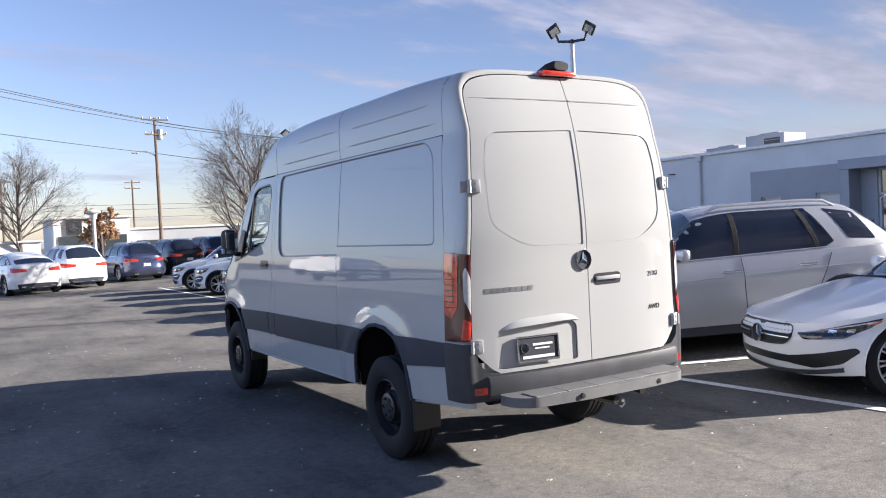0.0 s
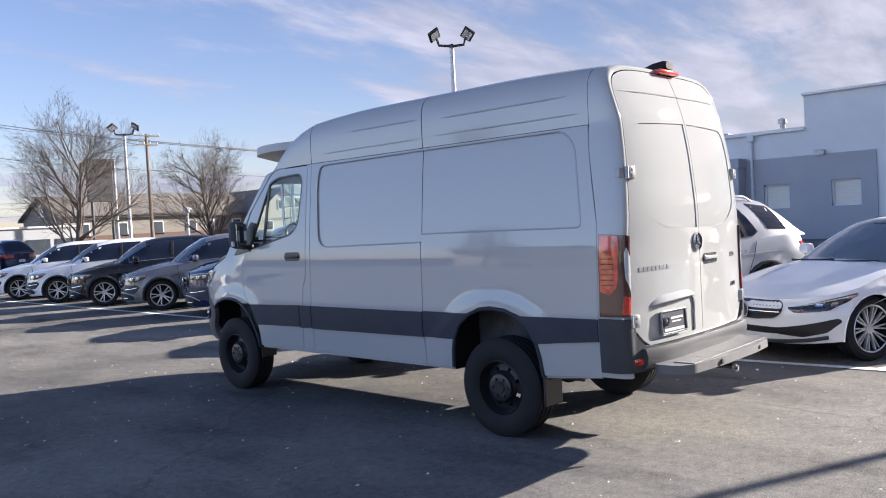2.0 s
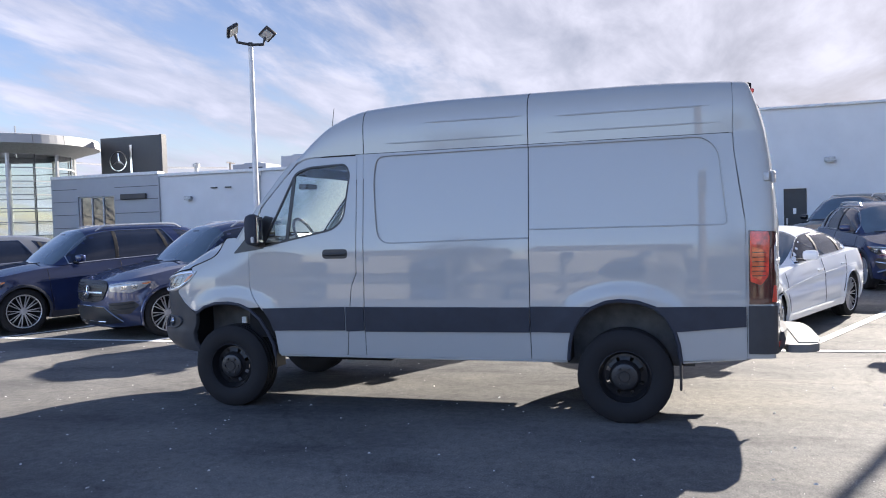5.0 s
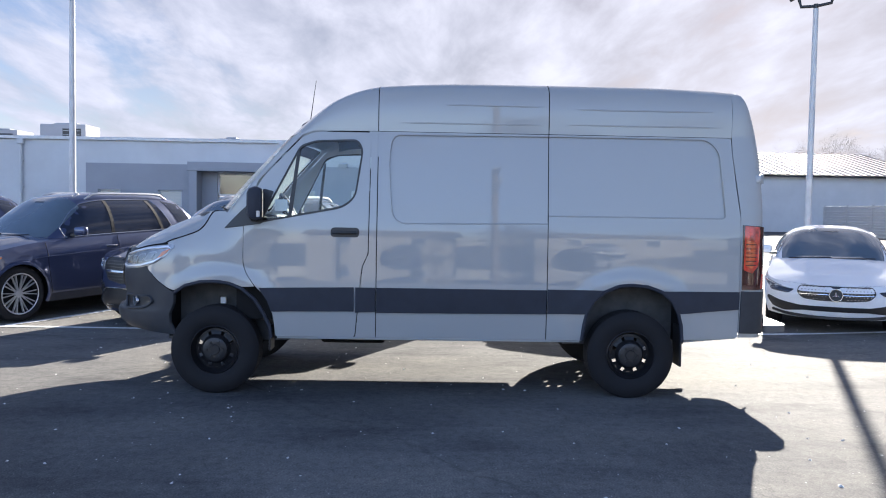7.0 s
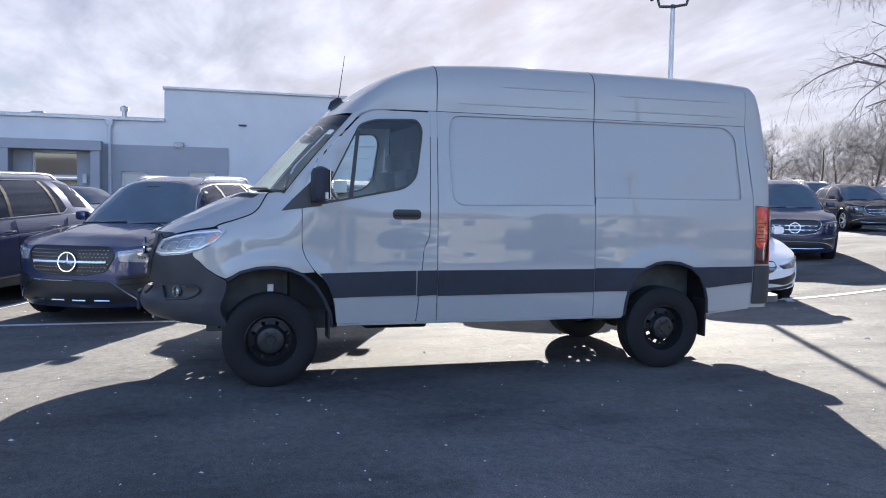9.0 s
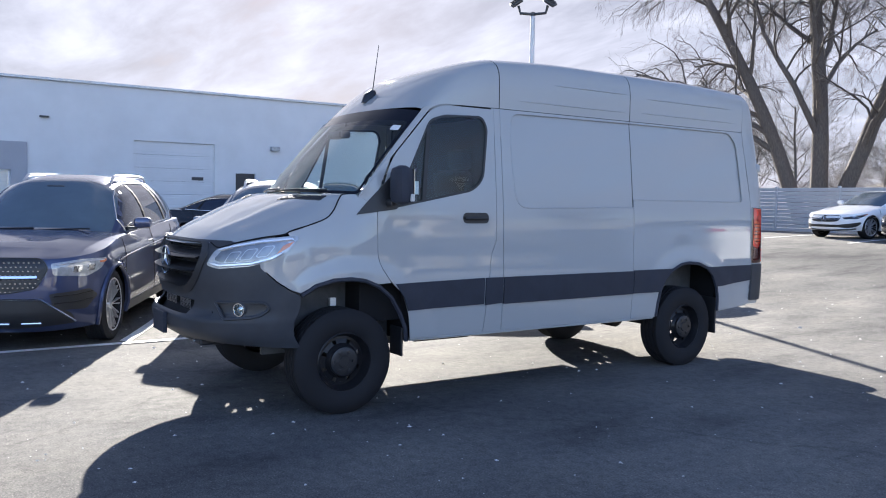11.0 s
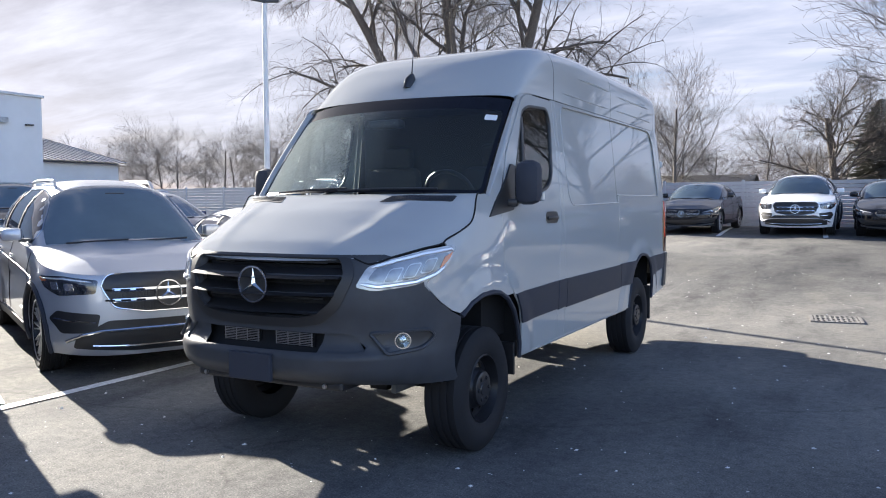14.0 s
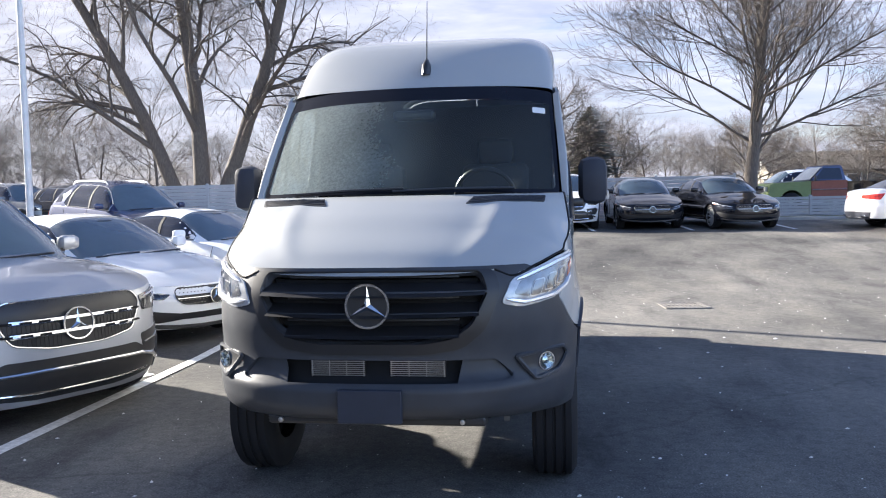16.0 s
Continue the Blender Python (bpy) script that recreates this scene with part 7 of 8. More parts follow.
        Build().tube([f(*p) + Vector((0, 0.012, 0)) for p in along(mirror(lip), 0.08)], 0.009, 6).make("chrome_lip", "chrome", intake, smooth=True)
    # tail
    b = lambda s, z: skin(1)(s, z)
    zp = 0.62 if low else 0.72
    y_tail = skin(1)(sm, zp).y
    Build().box((0, y_tail - 0.008, zp), (0.32, 0.012, 0.16), bevel=0.004).make("licence_plate", "paper", car).location.z += 0
    mt = [(s_at(x=0.66, z=.35, rear=True), 0.24), (s_at(x=0.70, z=.4, rear=True), 0.42), (s_at(x=0.3, z=.4, rear=True), 0.44)]
    patch("rear_valance", mt + [(2 * sm - s, z) for s, z in reversed(mt)], b, "cladding", car, step=0.08, lift=0.006, depth=0.02)
    for side in (1, -1):
        p = skin(1)(s_at(x=0.50, z=.32, rear=True), 0.32)
        Build().box((0, 0, 0), (0.17, 0.05, 0.06), bevel=0.018).make("exhaust_trim", "chrome", car, smooth=True).matrix_local = pose(side * 0.50, p.y - 0.01, 0.32)
    badge(car, pose(0, skin(1)(sm, K["deck"] - 0.16).y - 0.01, K["deck"] - 0.16), 0.05, disc=None)
    ub = Build().box((0, 0, 0.42), (2 * (w - 0.27), 2 * F - 0.5, 0.40)).box((0, 0, 0.66), (2 * (w - 0.10), 2 * F - 1.0, 0.05))
    ub.box((0, (wy[0] + wy[1]) / 2, 0.40), (2 * (w - 0.06), K["wb"] - 2 * R - 0.08, 0.36))
    ub.make("underbody", "dark", car)
    return car


def heading(rz):
    return Vector((-math.sin(radians(rz)), math.cos(radians(rz))))


def park(kind, paint_name, nose, rz, label, name="car", group="", **kw):
    """Parks a car with the middle of its nose over the point nose, turned by rz (0: facing north)."""
    L = KINDS[kind]["L"]
    c = Vector(nose) - heading(rz) * (L / 2 - 0.03)
    h = heading(rz)
    zf, zr = ground_z(*(c + h * 1.5)), ground_z(*(c - h * 1.5))
    tilt = math.degrees(math.atan2(zf - zr, 3.0))
    m = pose(c.x, c.y, (zf + zr) / 2 + 0.002, 0, 0, rz) @ pose(0, 0, 0, tilt)
    key = (kind, paint_name, tuple(sorted(kw.items())))
    if key in BUILT:
        ob = copy_thing(BUILT[key], m)
        ob["label"] = label
        ob.name = name
        return ob
    BUILT[key] = make_car(kind, paint_name, m, label, name, group, **kw)
    return BUILT[key]


BUILT = {}
ROW = "cars in the angled row"
A = 63.4
park("sedan", "white_paint", (3.04, -3.85), A + 2, "white sedan with a studded grille parked at an angle", "sedan", ROW, grille="mesh")
park("sedan", "white_paint", (3.08, -0.36), A, "white sedan parked beside the van", "sedan", ROW, grille="mesh")
park("suv", "silver_paint", (2.66, 2.95), A, "silver sport utility car with roof rails", "suv", ROW)
park("suv", "graphite_paint", (2.81, 5.70), A, "dark blue-grey sport utility car with a studded grille", "suv", ROW, grille="mesh", lamp="lamp_mid")
park("suv", "graphite_paint", (2.97, 8.64), A, "dark grey sport utility car with roof rails", "suv", ROW, grille="mesh", lamp="lamp_mid")
park("suv", "blue_paint", (3.0, 11.55), A, "dark blue sport utility car with roof rails", "suv", ROW)
park("small_suv", "lead_paint", (3.0, 14.45), A, "blue-grey compact crossover in the angled row", "crossover", ROW, wheel_kind="five", rails=False)
park("small_suv", "black_paint", (3.0, 17.4), A, "glossy black compact crossover in the angled row", "crossover", ROW, wheel_kind="five", rails=False)
park("small_suv", "white_paint", (3.0, 20.3), A, "white compact crossover with dark arches", "crossover", ROW, wheel_kind="five", rails=False)
park("small_suv", "white_paint", (3.0, 23.2), A, "white compact crossover with dark arches", "crossover", ROW, wheel_kind="five", rails=False)
FAR = "cars in the far north row"
park("coupe_suv", "white_paint", (-1.68, 32.5), 10, "white coupe-backed crossover seen from behind", "crossover", FAR, wheel_kind="five", rails=False)
park("suv", "white_paint", (0.23, 34.8), 10, "white sport utility car seen from behind", "suv", FAR)
park("suv", "graphite_paint", (3.14, 37.5), 10, "dark grey sport utility car seen from behind", "suv", FAR)
park("suv", "black_paint", (5.74, 40.2), 10, "black sport utility car seen from behind", "suv", FAR)
park("suv", "blue_paint", (8.3, 42.9), 10, "dark blue sport utility car seen from behind", "suv", FAR)
SOUTH = "cars along the south fence"
park("coupe_suv", "white_paint", (-1.15, -14.7), 0, "white crossover with a black roof by the fence", "crossover", SOUTH, wheel_kind="five", rails=False)
park("sedan", "black_paint", (-3.5, -14.5), 2, "black sedan with bright headlamps by the fence", "sedan", SOUTH, grille="mesh")
park("sedan", "black_paint", (-6.12, -14.1), 11, "black sedan by the fence", "sedan", SOUTH, grille="mesh")
park("sedan", "black_paint", (1.78, -14.8), -2, "dark sedan by the fence", "sedan", SOUTH, grille="mesh")
park("sedan", "black_paint", (4.9, -15.3), -8, "black sedan by the fence", "sedan", SOUTH, grille="mesh")
park("sedan", "white_paint", (7.6, -16.2), -8, "white sedan by the fence", "sedan", SOUTH, grille="mesh")
EAST = "cars in the second row"
park("suv", "blue_paint", (7.2, -8.3), 58, "dark blue sport utility car with a three-bar grille", "suv", EAST)
park("small_suv", "blue_paint", (8.75, -4.6), 98, "dark blue crossover in the second row", "crossover", EAST, wheel_kind="ten", rails=True)
park("sedan", "black_paint", (10.9, -2.0), 125, "dark sedan in the second row", "sedan", EAST, grille="mesh")
park("suv", "black_paint", (14.2, -3.5), 63, "black sport utility car in the second row", "suv", EAST)
park("sedan", "lead_paint", (14.2, 6.0), 125, "grey sedan in the second row", "sedan", EAST, grille="mesh")
park("small_suv", "black_paint", (13.6, -17.2), 70, "black crossover by the fence", "crossover", EAST, wheel_kind="five", rails=False)
park("suv", "lead_paint", (16.4, -18.0), 70, "pale blue-grey sport utility car by the fence", "suv", EAST)
WEST = "white cars on the west side"
park("sedan", "white_paint", (-13.4, -14.9), 96, "white sedan seen from behind", "sedan", WEST, grille="mesh")
park("sedan", "white_paint", (-13.9, -12.4), 96, "white sedan seen from behind", "sedan", WEST, grille="mesh")


# ---- lamp posts ----
def lamp_post(x, y, top, spin, label="tall painted light pole with twin flood lamps", pole="pole"):
    z = ground_z(x, y)
    post = empty("light_pole", Matrix.Translation((x, y, z)), label, "street lamp", "car park light poles")
    h = top - z
    Build().tube([(0, 0, 0), (0, 0, h)], [0.075, 0.055], 12).make("pole", pole, post, smooth=True)
    Build().box((0, 0, 0.25), (0.5, 0.5, 0.5), bevel=0.04).make("concrete_base", "concrete", post)
    arm = Build()
    m = pose(0, 0, h, 0, 0, spin)
    arm.tube([(0, 0, -0.02), (0, 0, 0.10)], 0.05, 8, m)
    arm.tube([(-0.36, 0, 0.26), (-0.31, 0, 0.08), (0, 0, 0.05), (0.31, 0, 0.08), (0.36, 0, 0.26)], 0.035, 8, m)
    arm.make("cross_arm", "tower", post, smooth=True)
    for s in (-1, 1):
        head = Build().box((0, 0, 0), (0.30, 0.38, 0.07), bevel=0.02).make("flood_lamp", "tower", post, "black flood lamp", smooth=True)
        head.matrix_local = m @ pose(s * 0.42, 0, 0.34, -24, s * 34, 0)
        Build().box((0, 0, 0), (0.21, 0.29, 0.01)).make("lens", "lamp_lens", head).matrix_local = pose(0, 0, -0.04)
        for k in range(6):
            Build().box((0, 0, 0), (0.22, 0.012, 0.03)).make("cooling_fin", "tower", head).matrix_local = pose(0, -0.13 + 0.052 * k, 0.045)
    return post


lamp_post(9.34, 9.34, 5.96, -42)
lamp_post(9.65, -6.6, 6.2, 50)
lamp_post(8.45, 25.1, 5.5, -42)


# ---- trees ----
def branch(out, rng, start, way, length, radius, level, last, droop, bend, split, spread, taper=0.5, first=0.45, reach=0.72, limb=0.36):
    """Adds one crooked, tapering branch and the branches that grow from it. out: polylines by level."""
    steps = 7 if level == 0 else (6 if level == 1 else (5 if level == 2 else 3))
    p, d = Vector(start), Vector(way).normalized()
    pts, rad = [p.copy()], [radius]
    for k in range(steps):
        j = Vector((rng.gauss(0, 1), rng.gauss(0, 1), rng.gauss(0, 0.6))) * bend * (0.4 if level == 0 else 1.0)
        d = (d + j + Vector((0, 0, -droop * level * (0.5 + k / steps)))).normalized()
        p = p + d * length / steps
        pts.append(p.copy())
        rad.append(max(radius * (1 - (1 - taper) * (k + 1) / steps), 0.004))
    out[level].append((pts, rad))
    if level == last:
        return
    n = split[level]
    for i in range(n):
        t = 0.30 + 0.70 * (i + rng.random() * 0.8) / n
        if level == 0:
            t = first + (1 - first) * (i + rng.random() * 0.5) / n
        t = min(t, 0.999)
        k = int(t * steps)
        q = pts[k].lerp(pts[k + 1], t * steps - k)
        dd = (pts[k + 1] - pts[k]).normalized()
        side = dd.orthogonal().normalized()
        side.rotate(Matrix.Rotation(rng.random() * 2 * math.pi + i * 2.4, 3, dd))
        a = spread[level] * (0.7 + 0.6 * rng.random())
        w = dd * math.cos(a) + side * math.sin(a)
        w.z += 0.12 if level < 2 else 0.0
        r = rad[k] * (limb if level == 0 else (0.5 if level == 1 else 0.5))
        branch(out, rng, q, w, length * (reach if level == 0 else 0.62) * (0.65 + 0.5 * rng.random()) * (1.15 - 0.45 * t), r, level + 1, last, droop, bend * 1.15, split, spread, taper if level else 0.35, first, reach, limb)


def make_tree(name, m, label, stems, last=4, droop=0.02, bend=0.11, split=(6, 6, 5, 4), spread=(0.75, 0.8, 0.8, 0.8), seed=1, bark="bark", twig="twig", group="bare trees", leaf=None, first=0.45, reach=0.72, limb=0.36):
    rng = random.Random(seed)
    t = empty(name, m, label, "tree", group)
    out = [[] for _ in range(last + 1)]
    for start, way, length, radius in stems:
        branch(out, rng, start, way, length, radius, 0, last, droop, bend, split, spread, 0.5, first, reach, limb)
    sides = (10, 7, 5, 3, 3)
    tr, tw = Build(), Build()
    for level, lines in enumerate(out):
        for pts, rad in lines:
            (tr if level < 2 else tw).tube(pts, rad, sides[level], cap=False)
    tr.make("trunk", bark, t, smooth=False)
    tr_ob = t.children[0]
    tr_ob.data.polygons.foreach_set("use_smooth", [True] * len(tr_ob.data.polygons))
    ob = tw.make("crown", twig, t)
    ob.data.polygons.foreach_set("use_smooth", [True] * len(ob.data.polygons))
    if leaf:
        lv = Build()
        for pts, rad in out[last]:
            for k in range(9):
                c = pts[-1].lerp(pts[0], rng.random())
                a, b = Vector((rng.gauss(0, 1), rng.gauss(0, 1), rng.gauss(0, 1))).normalized() * 0.09, Vector((rng.gauss(0, 1), rng.gauss(0, 1), rng.gauss(0, 1))).normalized() * 0.06
                lv.add([c - a, c + b, c + a, c - b], [(0, 1, 2, 3)])
        lv.make("leaves", leaf, t, "dry brown leaves")
    return t


big = make_tree("large_bare_tree", Matrix.Translation((17.3, -31.5, 0.7)), "large bare weeping tree with three thick leaning stems", [((-0.75, 0, 0), (-0.30, 0.0, 1), 14.0, 0.42), ((0.0, 0, 0), (0.02, 0.05, 1), 15.5, 0.46), ((0.7, 0.1, 0), (0.30, 0.08, 1), 14.0, 0.42)], droop=0.085, bend=0.12, split=(10, 9, 8, 8), spread=(0.72, 0.8, 0.85, 0.9), seed=11, first=0.26, reach=0.56, limb=0.42)
make_tree("bare_tree", Matrix.Translation((-6.9, -17.9, 0.7)), "bare tree with many upswept limbs by the low wall", [((0, 0, 0), (0.02, 0, 1), 10.0, 0.21)], droop=-0.022, bend=0.085, split=(40, 12, 8, 5), spread=(1.0, 0.6, 0.65, 0.7), seed=5, first=0.17, reach=0.50, limb=0.27)
treeA = make_tree("bare_tree", pose(6.0, 24.0, 0) @ Matrix.Diagonal((0.68, 0.68, 0.68, 1)), "bare tree with fine upswept twigs", [((0, 0, 0), (0, 0, 1), 6.5, 0.16)], droop=-0.012, bend=0.08, split=(26, 10, 6, 4), spread=(0.85, 0.6, 0.65, 0.7), seed=3, first=0.2, reach=0.64, bark="twig", twig="twig", limb=0.44)
copy_thing(treeA, pose(15.1, 30.4, 0, 0, 0, 140) @ Matrix.Diagonal((1.0, 1.0, 1.0, 1)))
copy_thing(treeA, pose(0.8, 60.0, 0, 0, 0, 70) @ Matrix.Diagonal((1.45, 1.45, 1.45, 1)))
treeS = make_tree("bare_tree", Matrix.Translation((-1.2, -42.0, 0.7)), "spreading bare tree beyond the fence", [((0, 0, 0), (0.05, 0, 1), 5.5, 0.26)], droop=0.0, bend=0.12, split=(18, 11, 8, 4), spread=(0.95, 0.8, 0.75, 0.7), seed=8, first=0.18, reach=0.75, bark="twig", twig="twig")
copy_thing(treeS, pose(-12.5, -44.0, 0.7, 0, 0, 80) @ Matrix.Diagonal((0.8, 0.8, 0.75, 1)))
copy_thing(treeS, pose(-20.0, -38.0, 0.7, 0, 0, 200) @ Matrix.Diagonal((0.9, 0.9, 0.85, 1)))
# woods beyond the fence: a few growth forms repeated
forms = [make_tree("wood_tree", Matrix.Translation((7.0, -38.0, 0.7)), "slim bare tree in the distant woods", [((0, 0, 0), (0.03 * (k - 1), 0, 1), 6.0 + 0.7 * k, 0.11)], last=3, droop=-0.004, bend=0.10, split=(20, 12, 9), spread=(0.8 + 0.1 * k, 0.75, 0.7), seed=21 + k, first=0.2, bark="twig_haze", twig="twig_haze", group="distant woods") for k in range(3)]
forms[1].matrix_world = pose(16.0, -44.0, 0.7)
forms[2].matrix_world = pose(24.0, -40.0, 0.7)
rng = random.Random(4)
for k in range(64):
    a = radians(-118 + 92 * (k + rng.random()) / 64)
    d = 52 + 30 * rng.random()
    x, y = 4 + d * math.cos(a), d * math.sin(a)
    if x > 20 and y > -26:
        continue
    s = 0.48 + 0.36 * rng.random()
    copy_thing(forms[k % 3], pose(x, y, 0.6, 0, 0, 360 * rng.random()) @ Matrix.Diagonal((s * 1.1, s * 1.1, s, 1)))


def conifer(x, y, h, seed):
    r = random.Random(seed)
    c = empty("conifer", Matrix.Translation((x, y, ground_z(x, y))), "dark green rounded evergreen in the distance", "tree", "conifers")
    Build().tube([(0, 0, 0), (0, 0, h)], [0.14, 0.02], 7).make("trunk", "bark", c)
    b = Build()
    for k in range(420):
        z = h * (0.12 + 0.86 * k / 420)
        l = 2.0 * math.sin(math.pi * min(1, 0.08 + 0.92 * z / h)) ** 0.7 * (0.6 + 0.6 * r.random())
        a = k * 2.4 + r.random()
        tip = Vector((l * math.cos(a), l * math.sin(a), z - 0.12 * l))
        root = Vector((0, 0, z))
        w = Vector((-math.sin(a), math.cos(a), 0)) * (0.10 + 0.10 * l)
        mid = root.lerp(tip, 0.55)
        b.add([root, mid + w + Vector((0, 0, 0.03)), tip, mid - w - Vector((0, 0, 0.06))], [(0, 1, 2, 3)])
    b.make("crown", "needle", c)


copy_thing(treeS, pose(-5.2, -45.0, 0.7, 0, 0, 300) @ Matrix.Diagonal((0.7, 0.7, 0.8, 1)))
conifer(-28, -52, 8.0, 3)
conifer(-3.2, -43.0, 6.6, 5)
make_tree("oak_tree", Matrix.Translation((4.1, 46.0, 0)), "small oak that still holds dry brown leaves", [((0, 0, 0), (0, 0, 1), 2.6, 0.12)], last=3, droop=-0.01, bend=0.1, split=(10, 8, 6), spread=(0.8, 0.7, 0.7), seed=9, leaf="leaf_brown", bark="twig", twig="twig")


# ---- far buildings ----
def gable_house(x, y, sx, sy, h, rise, rz, wall="siding", roof="shingle", label="pale house with a brown gabled roof", wins=4, brick=True):
    z = ground_z(x, y)
    hs = empty("house", pose(x, y, z, 0, 0, rz), label, "house", "houses beyond the car park")
    Build().box((0, 0, h / 2), (sx, sy, h)).make("wall", wall, hs)
    if brick:
        Build().box((0, -sy / 2 - 0.04, h * 0.24), (sx, 0.1, h * 0.48)).make("brick_base", "brick", hs)
    o = 0.4
    b = Build()
    b.add([(-sx / 2 - o, -sy / 2 - o, h - 0.05), (sx / 2 + o, -sy / 2 - o, h - 0.05), (sx / 2 + o, 0, h + rise), (-sx / 2 - o, 0, h + rise), (-sx / 2 - o, sy / 2 + o, h - 0.05), (sx / 2 + o, sy / 2 + o, h - 0.05)], [(0, 1, 2, 3), (3, 2, 5, 4)])
    b.add([(-sx / 2 - o, -sy / 2 - o, h - 0.2), (sx / 2 + o, -sy / 2 - o, h - 0.2), (sx / 2 + o, 0, h + rise - 0.15), (-sx / 2 - o, 0, h + rise - 0.15), (-sx / 2 - o, sy / 2 + o, h - 0.2), (sx / 2 + o, sy / 2 + o, h - 0.2)], [(3, 2, 1, 0), (4, 5, 2, 3)])
    b.make("roof", roof, hs)
    for e, tri in ((1, (0, 1, 2)), (-1, (2, 1, 0))):
        Build().add([(e * sx / 2, -sy / 2, h), (e * sx / 2, sy / 2, h), (e * sx / 2, 0, h + rise * 0.95)], [tri]).make("gable", wall, hs)
    for e in (1, -1):
        for a, b in ((-sy * 0.25, h * 0.6), (sy * 0.25, h * 0.6), (0, h + rise * 0.35)):
            wn = Build().box((e * (sx / 2 + 0.03), a, b), (0.08, 1.0, 1.1)).make("window", "wall_white", hs)
            Build().box((e * (sx / 2 + 0.06), a, b), (0.06, 0.8, 0.9)).make("pane", "glass_dark", wn)
    for k in range(wins):
        wx = -sx / 2 + sx * (k + 0.5) / wins
        wn = Build().box((wx, -sy / 2 - 0.05, h * 0.62), (1.1, 0.08, 1.3)).make("window", "wall_white", hs)
        Build().box((wx, -sy / 2 - 0.08, h * 0.62), (0.9, 0.06, 1.1)).make("pane", "glass_dark", wn)
    return hs


gable_house(38.0, 76.0, 13, 9, 3.4, 2.4, 0, "dull_siding", "shingle", "brown building with a dark shingled roof and brick base")
gable_house(47.5, 76.0, 13, 7, 3.0, 3.0, 90, label="pale house with its gable to the front", wins=3)
gable_house(30.0, 72.0, 14, 9, 3.4, 2.0, 0, "dull_siding", "shingle", "brown building with a wide shingled roof")
gable_house(-24.0, -62.0, 12, 8, 2.6, 1.6, 180, "siding", "shingle", "low pale house beyond the fence", 3, False)
gable_house(10.0, -58.0, 9, 7, 1.9, 1.0, 180, "dull_siding", "shingle", "low brown outbuilding beyond the fence", 2, False)
barn = gable_house(52.0, -19.5, 22, 17, 3.75, 2.0, 90, "wall_white", "roof_metal", "long white hall with a blue-grey metal roof", 0, False)
for k in range(44):
    for s in (-1, 1):
        x = -11.4 + 22.8 * k / 43
        Build().tube([(x, s * 8.9, 3.72), (x, 0, 5.78)], 0.035, 4).make("roof_seam", "roof_metal", barn)


def flat_block(x, y, sx, sy, h, mat, label, rz=0):
    z = ground_z(x, y)
    b = empty("commercial_building", pose(x, y, z, 0, 0, rz), label, "building", "buildings beyond the car park")
    Build().box((0, 0, h / 2), (sx, sy, h)).make("wall", mat, b)
    Build().box((0, 0, h + 0.06), (sx + 0.3, sy + 0.3, 0.16), bevel=0.03).make("parapet", "coping", b)
    n = max(2, int(sx / 2.2))
    for k in range(n):
        Build().box((-sx / 2 + sx * (k + 0.5) / n, -sy / 2 - 0.03, h * 0.42), (sx / n * 0.8, 0.08, h * 0.45)).make("window", "glass_dark", b)
    return b


show = flat_block(5.9, 66.0, 5.5, 8, 3.8, "wall_white", "white far showroom with a square emblem sign")
sq = Build().box((-1.32, -4.1, 3.15), (1.1, 0.12, 1.12)).make("emblem_sign", "tower", show)
badge(show, pose(-1.32, -4.17, 3.15), 0.42, disc=None)
flat_block(15.0, 68.0, 16, 8, 2.6, "wall_light", "low pale commercial building")
flat_block(-1.2, 62.0, 6.5, 4, 2.2, "wall_white", "plain white low building")
# billboard on posts
bb = empty("billboard", Matrix.Translation((18.6, 50.0, 0)), "tall dark sign board on two posts", "billboard")
Build().box((0, 0, 5.7), (1.75, 0.3, 2.9), bevel=0.03).make("board", "tower", bb)
for x in (-0.6, 0.75):
    Build().tube([(x, 0, 0), (x, 0, 4.3)], 0.10, 8).make("post", "tower", bb)
Build().tube([(1.05, 0, 0), (1.05, 0, 7.2)], 0.10, 8).make("post", "pole", bb)


# ---- utility poles and wires ----
def utility_pole(x, y, top, arms, lamp=False):
    u = empty("utility_pole", Matrix.Translation((x, y, ground_z(x, y))), "weathered wooden utility pole with cross arms", "utility pole", "utility poles")
    Build().tube([(0, 0, 0), (0, 0, top)], [0.17, 0.11], 9).make("pole", "wood_pole", u, smooth=True)
    for z, w in arms:
        a = Build().box((0, -0.12, top - z), (w, 0.10, 0.12), bevel=0.01).make("cross_arm", "wood_pole", u)
        for k in range(4):
            Build().lathe([(0, 0.05), (0.12, 0.06), (0.2, 0.02)], 8, pose(-w / 2 + w * k / 3 * 0.96 + 0.03, -0.12, top - z + 0.06), "z").make("insulator", "galv", a)
    if lamp:
        Build().tube([(0, 0, top - 3.0), (-0.8, 0, top - 2.6), (-1.5, 0, top - 2.7)], 0.04, 6).make("lamp_arm", "galv", u)
        Build().box((-1.6, 0, top - 2.75), (0.5, 0.2, 0.14), bevel=0.04).make("lamp_head", "galv", u)
        Build().lathe([(top - 1.7, 0.22), (top - 0.9, 0.22)], 12, pose(0.35, 0, 0), "z").make("transformer", "galv", u)
    return u


